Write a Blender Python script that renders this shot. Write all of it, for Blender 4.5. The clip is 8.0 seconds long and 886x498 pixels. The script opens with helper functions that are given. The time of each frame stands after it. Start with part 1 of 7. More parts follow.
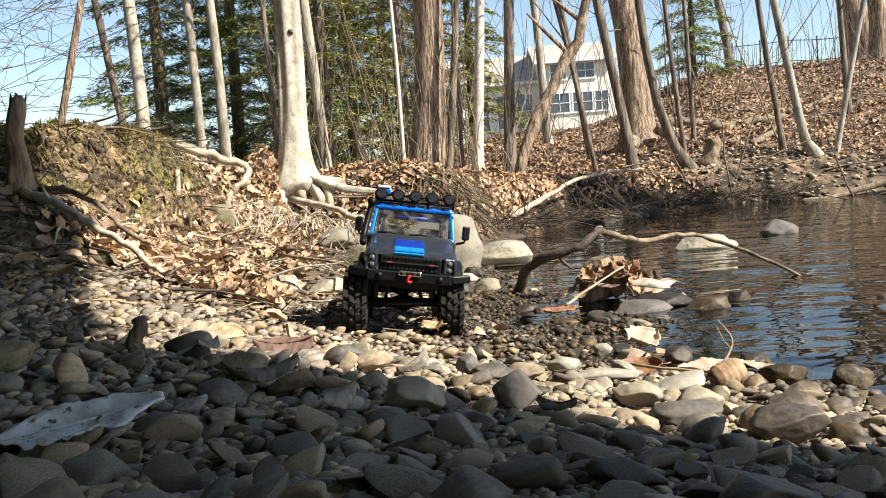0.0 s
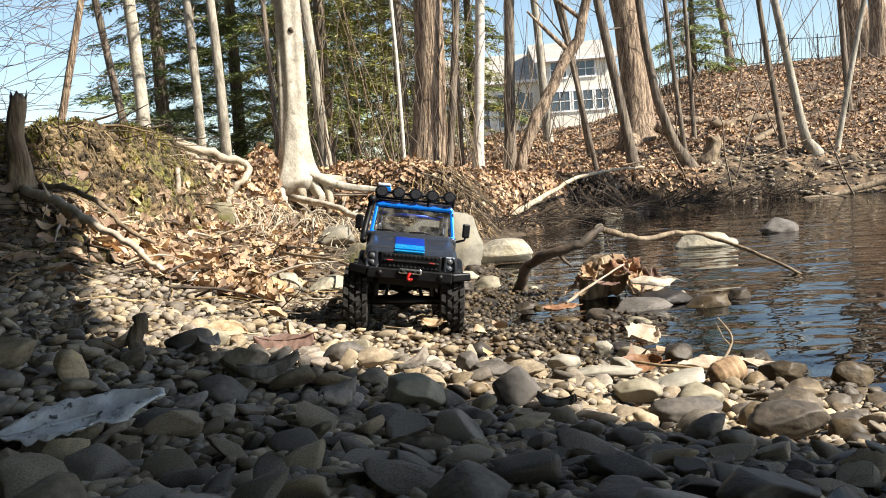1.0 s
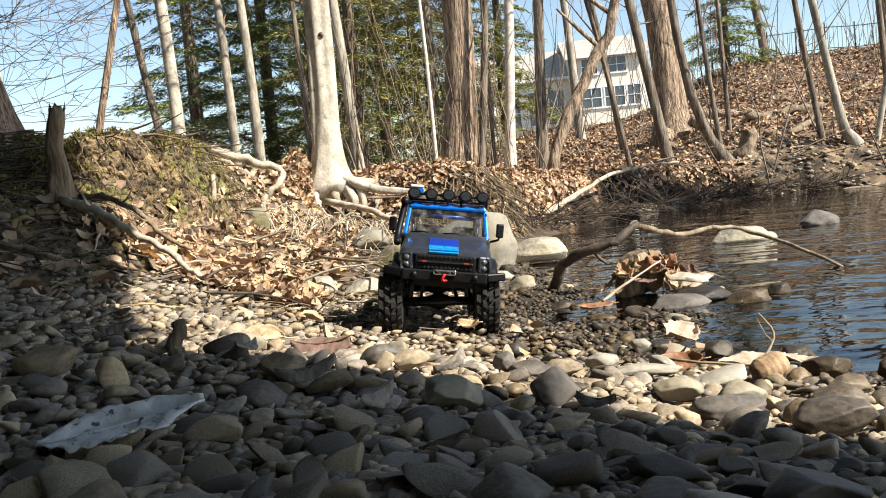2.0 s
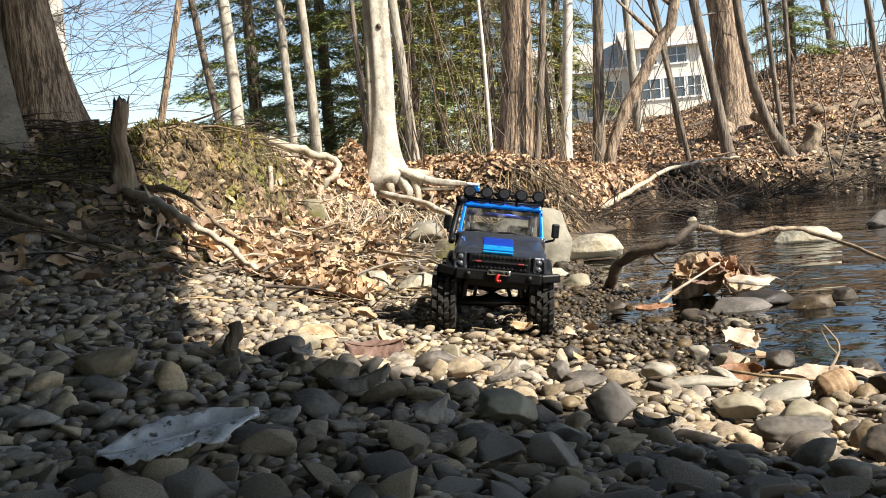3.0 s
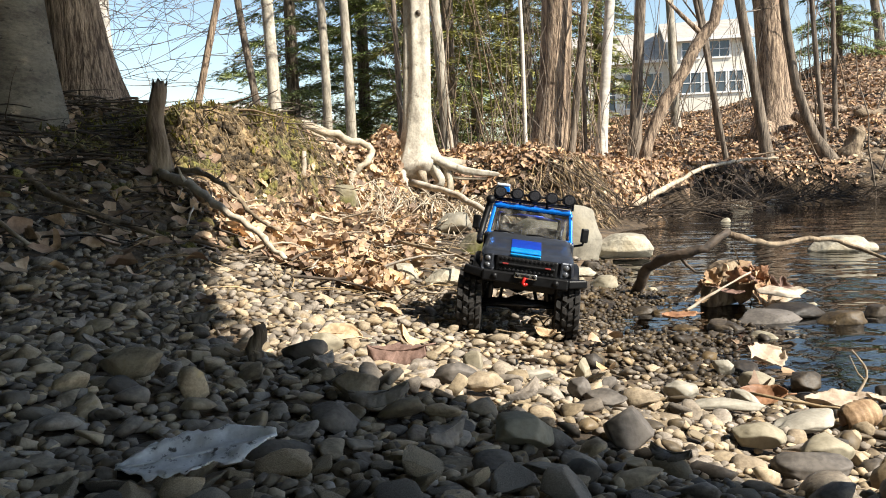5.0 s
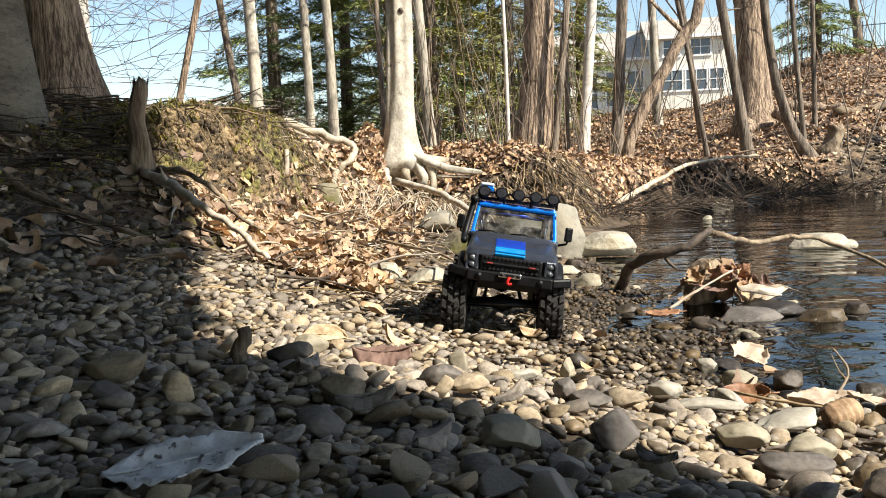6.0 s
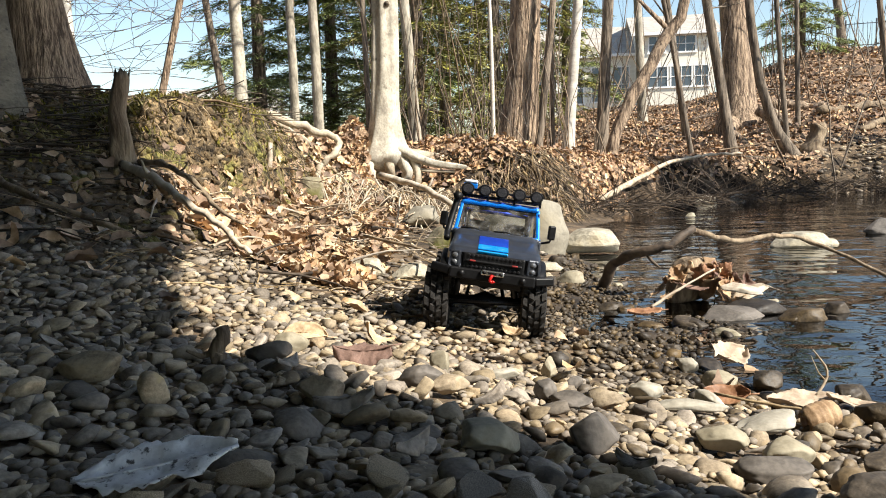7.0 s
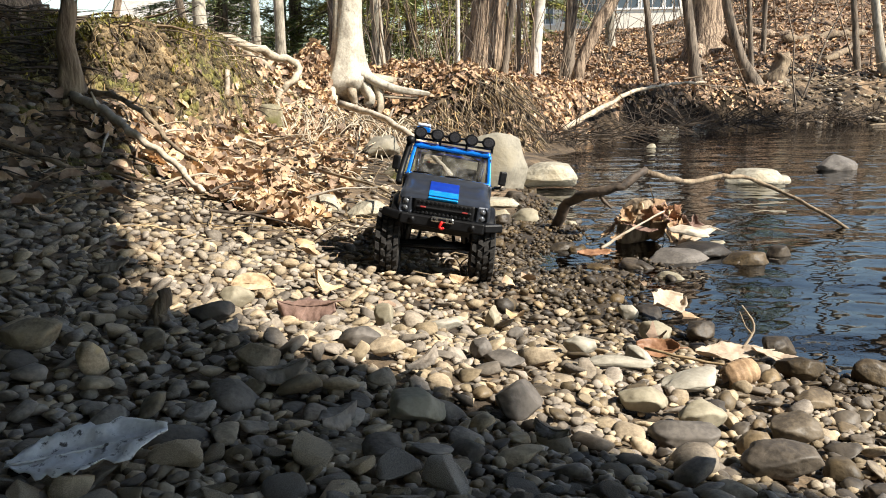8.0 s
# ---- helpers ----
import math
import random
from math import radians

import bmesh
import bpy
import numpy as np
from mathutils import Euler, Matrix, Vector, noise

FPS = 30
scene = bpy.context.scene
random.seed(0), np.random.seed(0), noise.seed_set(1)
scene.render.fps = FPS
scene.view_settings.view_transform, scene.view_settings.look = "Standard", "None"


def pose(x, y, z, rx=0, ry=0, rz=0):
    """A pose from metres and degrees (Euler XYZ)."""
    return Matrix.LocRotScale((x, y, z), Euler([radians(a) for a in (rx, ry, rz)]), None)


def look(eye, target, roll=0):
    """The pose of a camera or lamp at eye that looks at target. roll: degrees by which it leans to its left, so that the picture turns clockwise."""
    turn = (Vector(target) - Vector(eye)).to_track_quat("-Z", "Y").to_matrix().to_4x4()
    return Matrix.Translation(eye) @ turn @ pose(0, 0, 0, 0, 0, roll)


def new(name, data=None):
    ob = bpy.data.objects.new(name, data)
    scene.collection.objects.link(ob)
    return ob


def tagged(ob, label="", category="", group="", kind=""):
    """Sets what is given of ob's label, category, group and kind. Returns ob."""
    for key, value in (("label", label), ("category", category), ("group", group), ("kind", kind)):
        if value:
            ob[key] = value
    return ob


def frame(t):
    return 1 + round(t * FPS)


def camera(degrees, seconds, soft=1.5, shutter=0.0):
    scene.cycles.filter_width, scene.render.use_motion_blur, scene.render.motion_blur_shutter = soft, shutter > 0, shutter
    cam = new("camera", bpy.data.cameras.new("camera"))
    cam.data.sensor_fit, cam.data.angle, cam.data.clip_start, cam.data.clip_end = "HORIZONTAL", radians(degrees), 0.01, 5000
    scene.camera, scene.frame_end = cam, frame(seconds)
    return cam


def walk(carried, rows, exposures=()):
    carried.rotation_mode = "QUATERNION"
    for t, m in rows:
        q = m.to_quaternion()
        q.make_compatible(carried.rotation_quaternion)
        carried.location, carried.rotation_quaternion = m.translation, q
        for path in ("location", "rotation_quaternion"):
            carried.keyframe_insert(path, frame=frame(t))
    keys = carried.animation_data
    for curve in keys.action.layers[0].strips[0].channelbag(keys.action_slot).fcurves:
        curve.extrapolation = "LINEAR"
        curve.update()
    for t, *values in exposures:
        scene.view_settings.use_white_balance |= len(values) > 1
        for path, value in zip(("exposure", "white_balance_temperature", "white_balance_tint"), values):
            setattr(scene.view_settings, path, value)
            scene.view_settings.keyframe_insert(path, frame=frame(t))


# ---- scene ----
cam = camera(56.2, 8.0, soft=1.0)
PATH = [
    (0, (-0.024, -0.089, 0.29), (0.195, 1.894, 0.152), -4.0),
    (0.5, (-0.024, -0.089, 0.291), (0.192, 1.894, 0.146), -3.9),
    (1, (-0.024, -0.09, 0.289), (0.194, 1.893, 0.147), -4.0),
    (1.5, (-0.023, -0.089, 0.291), (0.183, 1.893, 0.118), -4.0),
    (2, (-0.024, -0.087, 0.289), (0.113, 1.904, 0.155), -5.4),
    (3.3, (-0.025, -0.078, 0.31), (-0.071, 1.915, 0.143), -4.1),
    (3.5, (-0.018, -0.081, 0.313), (-0.104, 1.909, 0.126), -3.9),
    (4, (-0.022, -0.08, 0.321), (-0.138, 1.908, 0.14), -3.4),
    (4.5, (-0.019, -0.078, 0.326), (-0.111, 1.912, 0.151), -2.7),
    (6, (-0.022, -0.076, 0.333), (-0.047, 1.915, 0.147), -2.2),
    (6.5, (-0.022, -0.071, 0.335), (-0.027, 1.92, 0.147), -2.1),
    (7, (-0.019, -0.07, 0.338), (-0.007, 1.92, 0.136), -1.6),
    (7.5, (-0.008, -0.078, 0.346), (0.025, 1.907, 0.104), -0.8),
    (8, (0.008, -0.084, 0.382), (0.097, 1.875, -0.01), -0.6),
]
walk(cam, [(t, look(e, a, r)) for t, e, a, r in PATH])

# ---- world, sun, exposure ----
SUN_DIR = Vector((0.62, -0.40, 0.72)).normalized()      # towards the sun
world = bpy.data.worlds.new("world")
scene.world = world
world.use_nodes = True
wn = world.node_tree.nodes
sky = wn.new("ShaderNodeTexSky")
sky.sky_type, sky.sun_disc = "NISHITA", False
sky.sun_elevation = math.asin(SUN_DIR.z)
sky.sun_rotation = math.atan2(SUN_DIR.x, SUN_DIR.y)
sky.altitude, sky.air_density, sky.dust_density, sky.ozone_density = 50, 1.15, 0.35, 1.0
world.node_tree.links.new(sky.outputs[0], wn["Background"].inputs[0])
wn["Background"].inputs[1].default_value = 0.086
sun = new("sun", bpy.data.lights.new("sun", "SUN"))
sun.data.energy, sun.data.angle, sun.data.color = 5.0, radians(0.53), (1.0, 0.94, 0.84)
sun.matrix_world = look(SUN_DIR * 30, (0, 0, 0))
scene.view_settings.exposure = 1.1

# ---- materials ----


def mat(name, dark, light, scale=8.0, rough=0.8, bump=0.3, fine=60.0, stretch=(1, 1, 1), vary=0.0, metal=0.0, coat=0.0, spec=0.5,
        third=None, third_scale=1.5, third_cut=0.55, depth=0.01, tint=None, cells=0.0):
    """Two-scale noise colour between dark and light, optional patches of a third colour, grain relief, and variation piece by piece."""
    m = bpy.data.materials.new(name)
    m.use_nodes = True
    nt, n = m.node_tree, m.node_tree.nodes
    b = n["Principled BSDF"]
    tc, mp = n.new("ShaderNodeTexCoord"), n.new("ShaderNodeMapping")
    mp.inputs["Scale"].default_value = stretch
    nt.links.new(tc.outputs["Object"], mp.inputs["Vector"])

    def tex(s, detail=5.0, r=0.6):
        t = n.new("ShaderNodeTexNoise")
        t.inputs["Scale"].default_value, t.inputs["Detail"].default_value, t.inputs["Roughness"].default_value = s, detail, r
        nt.links.new(mp.outputs[0], t.inputs["Vector"])
        return t.outputs[0]

    def math_(op, a, c):
        q = n.new("ShaderNodeMath")
        q.operation = op
        for i, v in enumerate((a, c)):
            if isinstance(v, (int, float)):
                q.inputs[i].default_value = v
            else:
                nt.links.new(v, q.inputs[i])
        return q.outputs[0]

    big, small = tex(scale), tex(fine, 3.0)
    f = math_("ADD", math_("MULTIPLY", big, 0.65), math_("MULTIPLY", small, 0.35))
    r = n.new("ShaderNodeValToRGB")
    r.color_ramp.elements[0].position, r.color_ramp.elements[1].position = 0.40, 0.60
    r.color_ramp.elements[0].color, r.color_ramp.elements[1].color = (*dark, 1), (*light, 1)
    nt.links.new(f, r.inputs[0])
    col = r.outputs[0]
    if third:
        t = tex(third_scale, 4.0)
        cut = n.new("ShaderNodeMapRange")
        cut.inputs[1].default_value, cut.inputs[2].default_value = third_cut, third_cut + 0.1
        nt.links.new(t, cut.inputs[0])
        mx = n.new("ShaderNodeMix")
        mx.data_type = "RGBA"
        nt.links.new(cut.outputs[0], mx.inputs[0])
        nt.links.new(col, mx.inputs[6])
        mx.inputs[7].default_value = (*third, 1)
        col = mx.outputs[2]
    if cells:
        vo = n.new("ShaderNodeTexVoronoi")
        vo.inputs["Scale"].default_value = cells
        nt.links.new(mp.outputs[0], vo.inputs["Vector"])
        sep = n.new("ShaderNodeSeparateColor")
        nt.links.new(vo.outputs["Color"], sep.inputs[0])
        hv = n.new("ShaderNodeHueSaturation")
        nt.links.new(math_("ADD", math_("MULTIPLY", sep.outputs[0], 1.5), 0.35), hv.inputs["Value"])
        nt.links.new(col, hv.inputs["Color"])
        col = hv.outputs[0]
        f = math_("ADD", f, math_("MULTIPLY", sep.outputs[1], 0.8))
    if vary:
        oi, ge = n.new("ShaderNodeObjectInfo"), n.new("ShaderNodeNewGeometry")
        rnd = math_("FRACT", math_("ADD", oi.outputs["Random"], ge.outputs["Random Per Island"]), 0)
        if tint:
            rr = n.new("ShaderNodeValToRGB")
            el = rr.color_ramp.elements
            for i, (p, c) in enumerate(tint):
                e = el[i] if i < 2 else el.new(p)
                e.position, e.color = p, (*c, 1)
            nt.links.new(rnd, rr.inputs[0])
            mt = n.new("ShaderNodeMix")
            mt.data_type, mt.blend_type = "RGBA", "MULTIPLY"
            mt.inputs[0].default_value = 1.0
            nt.links.new(col, mt.inputs[6])
            nt.links.new(rr.outputs[0], mt.inputs[7])
            col = mt.outputs[2]
        hs = n.new("ShaderNodeHueSaturation")
        rnd2 = math_("FRACT", math_("MULTIPLY", rnd, 7.31), 0)
        nt.links.new(math_("ADD", math_("MULTIPLY", rnd2, 2 * vary), 1 - vary), hs.inputs["Value"])
        nt.links.new(math_("ADD", math_("MULTIPLY", rnd, 0.5), 0.75), hs.inputs["Saturation"])
        nt.links.new(col, hs.inputs["Color"])
        col = hs.outputs[0]
    nt.links.new(col, b.inputs["Base Color"])
    b.inputs["Metallic"].default_value = metal
    b.inputs["Coat Weight"].default_value = coat
    b.inputs["Specular IOR Level"].default_value = spec
    nt.links.new(math_("ADD", math_("MULTIPLY", small, 0.25), rough - 0.12), b.inputs["Roughness"])
    if bump:
        bp = n.new("ShaderNodeBump")
        bp.inputs["Strength"].default_value, bp.inputs["Distance"].default_value = bump, depth
        nt.links.new(f, bp.inputs["Height"])
        nt.links.new(bp.outputs[0], b.inputs["Normal"])
    return m


PEB_TINT = ((0.0, (0.50, 0.45, 0.38)), (1.0, (1.6, 1.5, 1.3)), (0.16, (0.74, 0.69, 0.61)), (0.4, (0.98, 0.96, 0.93)), (0.58, (0.82, 0.74, 0.56)), (0.8, (1.2, 1.15, 1.04)))
M_SOIL = mat("soil", (0.034, 0.023, 0.013), (0.13, 0.09, 0.053), 3.0, 0.95, 1.0, 45, third=(0.21, 0.14, 0.08), third_scale=1.1, depth=0.03, cells=17.0)
M_LEAFSOIL = mat("leaf_strewn_soil", (0.045, 0.027, 0.015), (0.20, 0.128, 0.073), 5.0, 0.9, 1.0, 60, third=(0.085, 0.058, 0.035), third_scale=1.3, third_cut=0.56, depth=0.03, cells=24.0)
M_EARTH = mat("ochre_bank_earth", (0.036, 0.024, 0.012), (0.20, 0.14, 0.072), 14.0, 0.95, 1.0, 80, third=(0.125, 0.112, 0.030), third_scale=5.5, third_cut=0.50, depth=0.025, cells=40.0)
# Wet bank soil, coloured near black to stand in for the overhang's shade.
M_BANKSHADE = mat("wet_bank_soil_and_shade", (0.010, 0.0075, 0.005), (0.055, 0.039, 0.025), 6.0, 0.95, 1.0, 50, depth=0.03, cells=14.0, spec=0.08)
# Soil-stained stone, its colour about halved to deepen the bank slope's shade.
M_SOILSHADE = mat("soil_and_shade_stone", (0.085, 0.070, 0.052), (0.25, 0.212, 0.165), 22, 0.9, 0.6, 200, vary=0.35, depth=0.004, third=(0.05, 0.036, 0.022), third_scale=30, third_cut=0.55)
M_PEB = mat("river_pebble", (0.170, 0.142, 0.113), (0.385, 0.335, 0.277), 26, 0.85, 0.5, 260, vary=0.26, tint=PEB_TINT, depth=0.003, third=(0.30, 0.25, 0.18), third_scale=38, third_cut=0.60)
M_WET = mat("wet_pebble", (0.028, 0.021, 0.0135), (0.092, 0.071, 0.047), 26, 0.55, 0.6, 200, vary=0.35, tint=PEB_TINT, depth=0.003, spec=0.35)
M_MUD = mat("wet_mud", (0.022, 0.016, 0.0095), (0.075, 0.055, 0.034), 9, 0.48, 0.9, 120, depth=0.006, spec=0.4)
# Damp stones by the creek; the same dark colour deepens the foreground's shade.
M_DAMPSHADE = mat("damp_and_shade_pebble", (0.06, 0.047, 0.033), (0.16, 0.13, 0.095), 26, 0.6, 0.5, 220, vary=0.35, tint=PEB_TINT, depth=0.003)
M_LEAF = mat("dead_leaf", (0.29, 0.20, 0.125), (0.55, 0.43, 0.305), 22, 0.75, 0.25, 120, vary=0.3, depth=0.002,
             tint=((0.0, (0.30, 0.22, 0.16)), (1.0, (1.25, 1.2, 1.15)), (0.25, (0.72, 0.57, 0.44)), (0.5, (1.0, 0.95, 0.9)), (0.75, (1.15, 1.12, 1.1))))
M_HILLLEAF = mat("russet_leaf", (0.195, 0.126, 0.076), (0.51, 0.37, 0.245), 22, 0.75, 0.25, 120, vary=0.35, depth=0.002,
                 tint=((0.0, (0.40, 0.30, 0.24)), (1.0, (1.25, 1.22, 1.2)), (0.25, (0.8, 0.62, 0.48)), (0.5, (1.0, 0.92, 0.85)), (0.75, (1.12, 1.05, 0.98))))
M_BEECH = mat("beech_bark", (0.30, 0.265, 0.21), (0.56, 0.51, 0.41), 12, 0.88, 0.6, 70, (1, 1, 0.7), third=(0.19, 0.165, 0.125), third_scale=22, third_cut=0.63, depth=0.010)
M_BROWN = mat("furrowed_bark", (0.105, 0.070, 0.046), (0.52, 0.385, 0.265), 30, 0.92, 1.0, 120, (1, 1, 0.11), depth=0.028, third=(0.09, 0.062, 0.042), third_scale=44, third_cut=0.54)
M_DARK = mat("dark_bark", (0.062, 0.047, 0.034), (0.27, 0.215, 0.158), 36, 0.92, 1.0, 130, (1, 1, 0.12), depth=0.016, third=(0.05, 0.038, 0.027), third_scale=60, third_cut=0.57)
# Olive, scarred beech bark, coloured darker for the trunk that stands in shade.
M_SHADEBEECH = mat("shade_darkened_beech_bark", (0.105, 0.088, 0.063), (0.235, 0.203, 0.148), 6, 0.88, 0.7, 60, (1, 1, 2.2), third=(0.05, 0.042, 0.03), third_scale=26, third_cut=0.62, depth=0.012)
M_GREY = mat("grey_bark", (0.17, 0.15, 0.112), (0.47, 0.42, 0.335), 11, 0.9, 0.8, 60, (1, 1, 0.3), depth=0.012)
M_BIRCH = mat("pale_bark", (0.42, 0.38, 0.32), (0.66, 0.61, 0.53), 7, 0.8, 0.3, 60, (1, 1, 3), third=(0.2, 0.17, 0.14), third_scale=6, third_cut=0.63, depth=0.005)
M_TWIG = mat("twig", (0.075, 0.052, 0.035), (0.24, 0.185, 0.13), 12, 0.9, 0.3, 60, vary=0.35)
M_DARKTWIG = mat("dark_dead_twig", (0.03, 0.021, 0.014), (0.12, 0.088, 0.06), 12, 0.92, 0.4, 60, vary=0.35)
M_DRYWOOD = mat("bleached_wood", (0.27, 0.21, 0.145), (0.55, 0.47, 0.36), 14, 0.85, 0.5, 80, vary=0.15, depth=0.006)
M_ROOT = mat("root_bark", (0.25, 0.2, 0.14), (0.50, 0.43, 0.32), 9, 0.85, 0.5, 60, depth=0.01)
M_ROTWOOD = mat("rotten_wood", (0.10, 0.07, 0.045), (0.30, 0.23, 0.15), 20, 0.95, 1.0, 70, (1, 1, 0.25), depth=0.015)
M_STRAW = mat("dry_rootlets", (0.13, 0.09, 0.05), (0.38, 0.285, 0.17), 14, 0.9, 0.2, 60, vary=0.35)
M_ROCK = mat("grey_rock", (0.16, 0.145, 0.11), (0.28, 0.255, 0.20), 5, 0.88, 0.6, 50, third=(0.22, 0.19, 0.13), third_scale=3, depth=0.012)
M_MOSSROCK = mat("mossy_rock", (0.14, 0.125, 0.08), (0.30, 0.26, 0.17), 7, 0.92, 0.9, 60, third=(0.115, 0.11, 0.03), third_scale=4, third_cut=0.5, depth=0.012)
M_MOSS = mat("moss", (0.075, 0.072, 0.016), (0.25, 0.215, 0.06), 14, 0.95, 1.0, 90, vary=0.3, depth=0.012)
M_NEEDLE = mat("hemlock_needles", (0.10, 0.135, 0.042), (0.31, 0.34, 0.115), 6, 0.7, 0.0, 40, vary=0.4)
M_NEEDLE2 = mat("yellowish_needles", (0.11, 0.115, 0.03), (0.32, 0.30, 0.085), 6, 0.7, 0.0, 40, vary=0.4)

# ---- mesh helpers ----


class Geo:
    """Collects vertices and faces of one mesh."""

    def __init__(self):
        self.v, self.f = [], []

    def add(self, verts, faces):
        k = len(self.v)
        self.v += verts.tolist() if isinstance(verts, np.ndarray) else [tuple(map(float, p)) for p in verts]
        self.f += [tuple(i + k for i in q) for q in faces]

    def tube(self, pts, radii, sides=6, cap=True, ridge=0.0, seed=0.0):
        pts = [Vector(p) for p in pts]
        rings, ref = [], Vector((0.31, 0.95, 0.07))
        for i, p in enumerate(pts):
            d = (pts[min(i + 1, len(pts) - 1)] - pts[max(i - 1, 0)]).normalized()
            a = d.cross(ref)
            a = a.normalized() if a.length > 1e-4 else d.orthogonal().normalized()
            b = d.cross(a)
            ring = []
            for j in range(sides):
                w = 2 * math.pi * j / sides
                q = a * math.cos(w) + b * math.sin(w)
                rr = radii[i]
                if ridge:
                    rr *= 1 + ridge * noise.noise((p * 1.3 + q * 1.6) + Vector((seed, seed, 0))) + 0.4 * ridge * noise.noise(Vector((q.x * 5, q.y * 5, p.z * 0.9 + seed)))
                ring.append(p + q * rr)
            rings.append(ring)
        k = len(self.v)
        for ring in rings:
            self.v += [tuple(q) for q in ring]
        for i in range(len(rings) - 1):
            for j in range(sides):
                j2 = (j + 1) % sides
                self.f.append((k + i * sides + j, k + i * sides + j2, k + (i + 1) * sides + j2, k + (i + 1) * sides + j))
        if cap:
            self.f.append(tuple(k + j for j in reversed(range(sides))))
            self.f.append(tuple(k + (len(rings) - 1) * sides + j for j in range(sides)))

    def mesh(self, name, material, smooth=True):
        me = bpy.data.meshes.new(name)
        me.from_pydata(self.v, [], self.f)
        me.materials.append(material)
        if smooth:
            me.shade_smooth()
        me.update()
        return me


def put(name, geo, material, parent=None, label="", smooth=True):
    """Links a Geo, a bmesh or a mesh as one object, under a parent where one is given."""
    if isinstance(geo, Geo):
        me = geo.mesh(name, material, smooth)
    elif isinstance(geo, bmesh.types.BMesh):
        me = bpy.data.meshes.new(name)
        geo.to_mesh(me)
        geo.free()
        me.materials.append(material)
        if smooth:
            me.shade_smooth()
    else:
        me = geo
    ob = new(name, me)
    ob.parent = parent
    if label:
        ob["label"] = label
    return ob


def curve_pts(ctrl, n):
    """n + 1 points on a smooth curve through ctrl."""
    c = [Vector(p) for p in ctrl]
    c = [2 * c[0] - c[1]] + c + [2 * c[-1] - c[-2]]
    out = []
    segs = len(c) - 3
    for k in range(n + 1):
        s = min(k / n * segs, segs - 1e-6)
        i, t = int(s), s - int(s)
        p0, p1, p2, p3 = c[i:i + 4]
        out.append(0.5 * (2 * p1 + (p2 - p0) * t + (2 * p0 - 5 * p1 + 4 * p2 - p3) * t * t + (3 * p1 - p0 - 3 * p2 + p3) * t ** 3))
    return out


# ---- the lie of the land ----
SHORE = np.array([(30, -24), (3.0, -2.5), (1.6, -0.6), (0.86, 0.62), (0.60, 1.06), (0.62, 1.42), (0.54, 1.60), (0.44, 1.95), (0.42, 2.45), (0.48, 2.95), (0.62, 3.5), (1.0, 4.8), (2.0, 30)])
FOOT = np.array([(-9, -9), (-3.0, -1.8), (-1.6, 0.5), (-0.62, 1.45), (-0.55, 2.4), (-0.52, 3.75), (-0.52, 4.70), (-0.27, 5.10), (0.08, 4.70), (0.7, 4.4), (1.0, 4.8), (1.95, 6.4), (3.2, 7.1), (4.6, 6.5), (6.2, 4.8), (9, 1.5), (20, -9)])


WET = np.array([(3.0, -2.0), (0.9, 0.50), (0.60, 0.72), (0.46, 0.88), (0.38, 0.99), (0.33, 1.11), (0.28, 1.24), (0.17, 1.42), (0.15, 1.60), (0.26, 1.9), (0.35, 2.3), (0.43, 3.0), (0.55, 3.6), (1.0, 5.0)])


def line_distance(px, py, line):
    """Signed distance to a broken line (positive to its left) and how far along it the nearest point lies."""
    best = np.full(px.shape, 1e9)
    sign = np.ones(px.shape)
    along = np.zeros(px.shape)
    for i in range(len(line) - 1):
        a, d = line[i], line[i + 1] - line[i]
        t = np.clip(((px - a[0]) * d[0] + (py - a[1]) * d[1]) / (d @ d), 0, 1)
        dx, dy = px - a[0] - t * d[0], py - a[1] - t * d[1]
        q = np.hypot(dx, dy)
        m = q < best - 1e-9
        best = np.where(m, q, best)
        sign = np.where(m, np.where(d[0] * dy - d[1] * dx >= 0, 1.0, -1.0), sign)
        along = np.where(m, i + t, along)
    return best * sign, along


def smooth(a, lo, hi):
    t = np.clip((a - lo) / (hi - lo), 0, 1)
    return t * t * (3 - 2 * t)


def bumps(px, py, scale, seed):
    """Smooth value noise between -1 and 1."""
    x, y = px * scale + seed * 17.3, py * scale + seed * 9.1
    i, j = np.floor(x), np.floor(y)
    fx, fy = x - i, y - j
    fx, fy = fx * fx * (3 - 2 * fx), fy * fy * (3 - 2 * fy)

    def h(a, b):
        q = np.sin(a * 127.1 + b * 311.7 + seed * 74.7) * 43758.5453
        return 2 * (q - np.floor(q)) - 1

    return (h(i, j) * (1 - fx) + h(i + 1, j) * fx) * (1 - fy) + (h(i, j + 1) * (1 - fx) + h(i + 1, j + 1) * fx) * fy


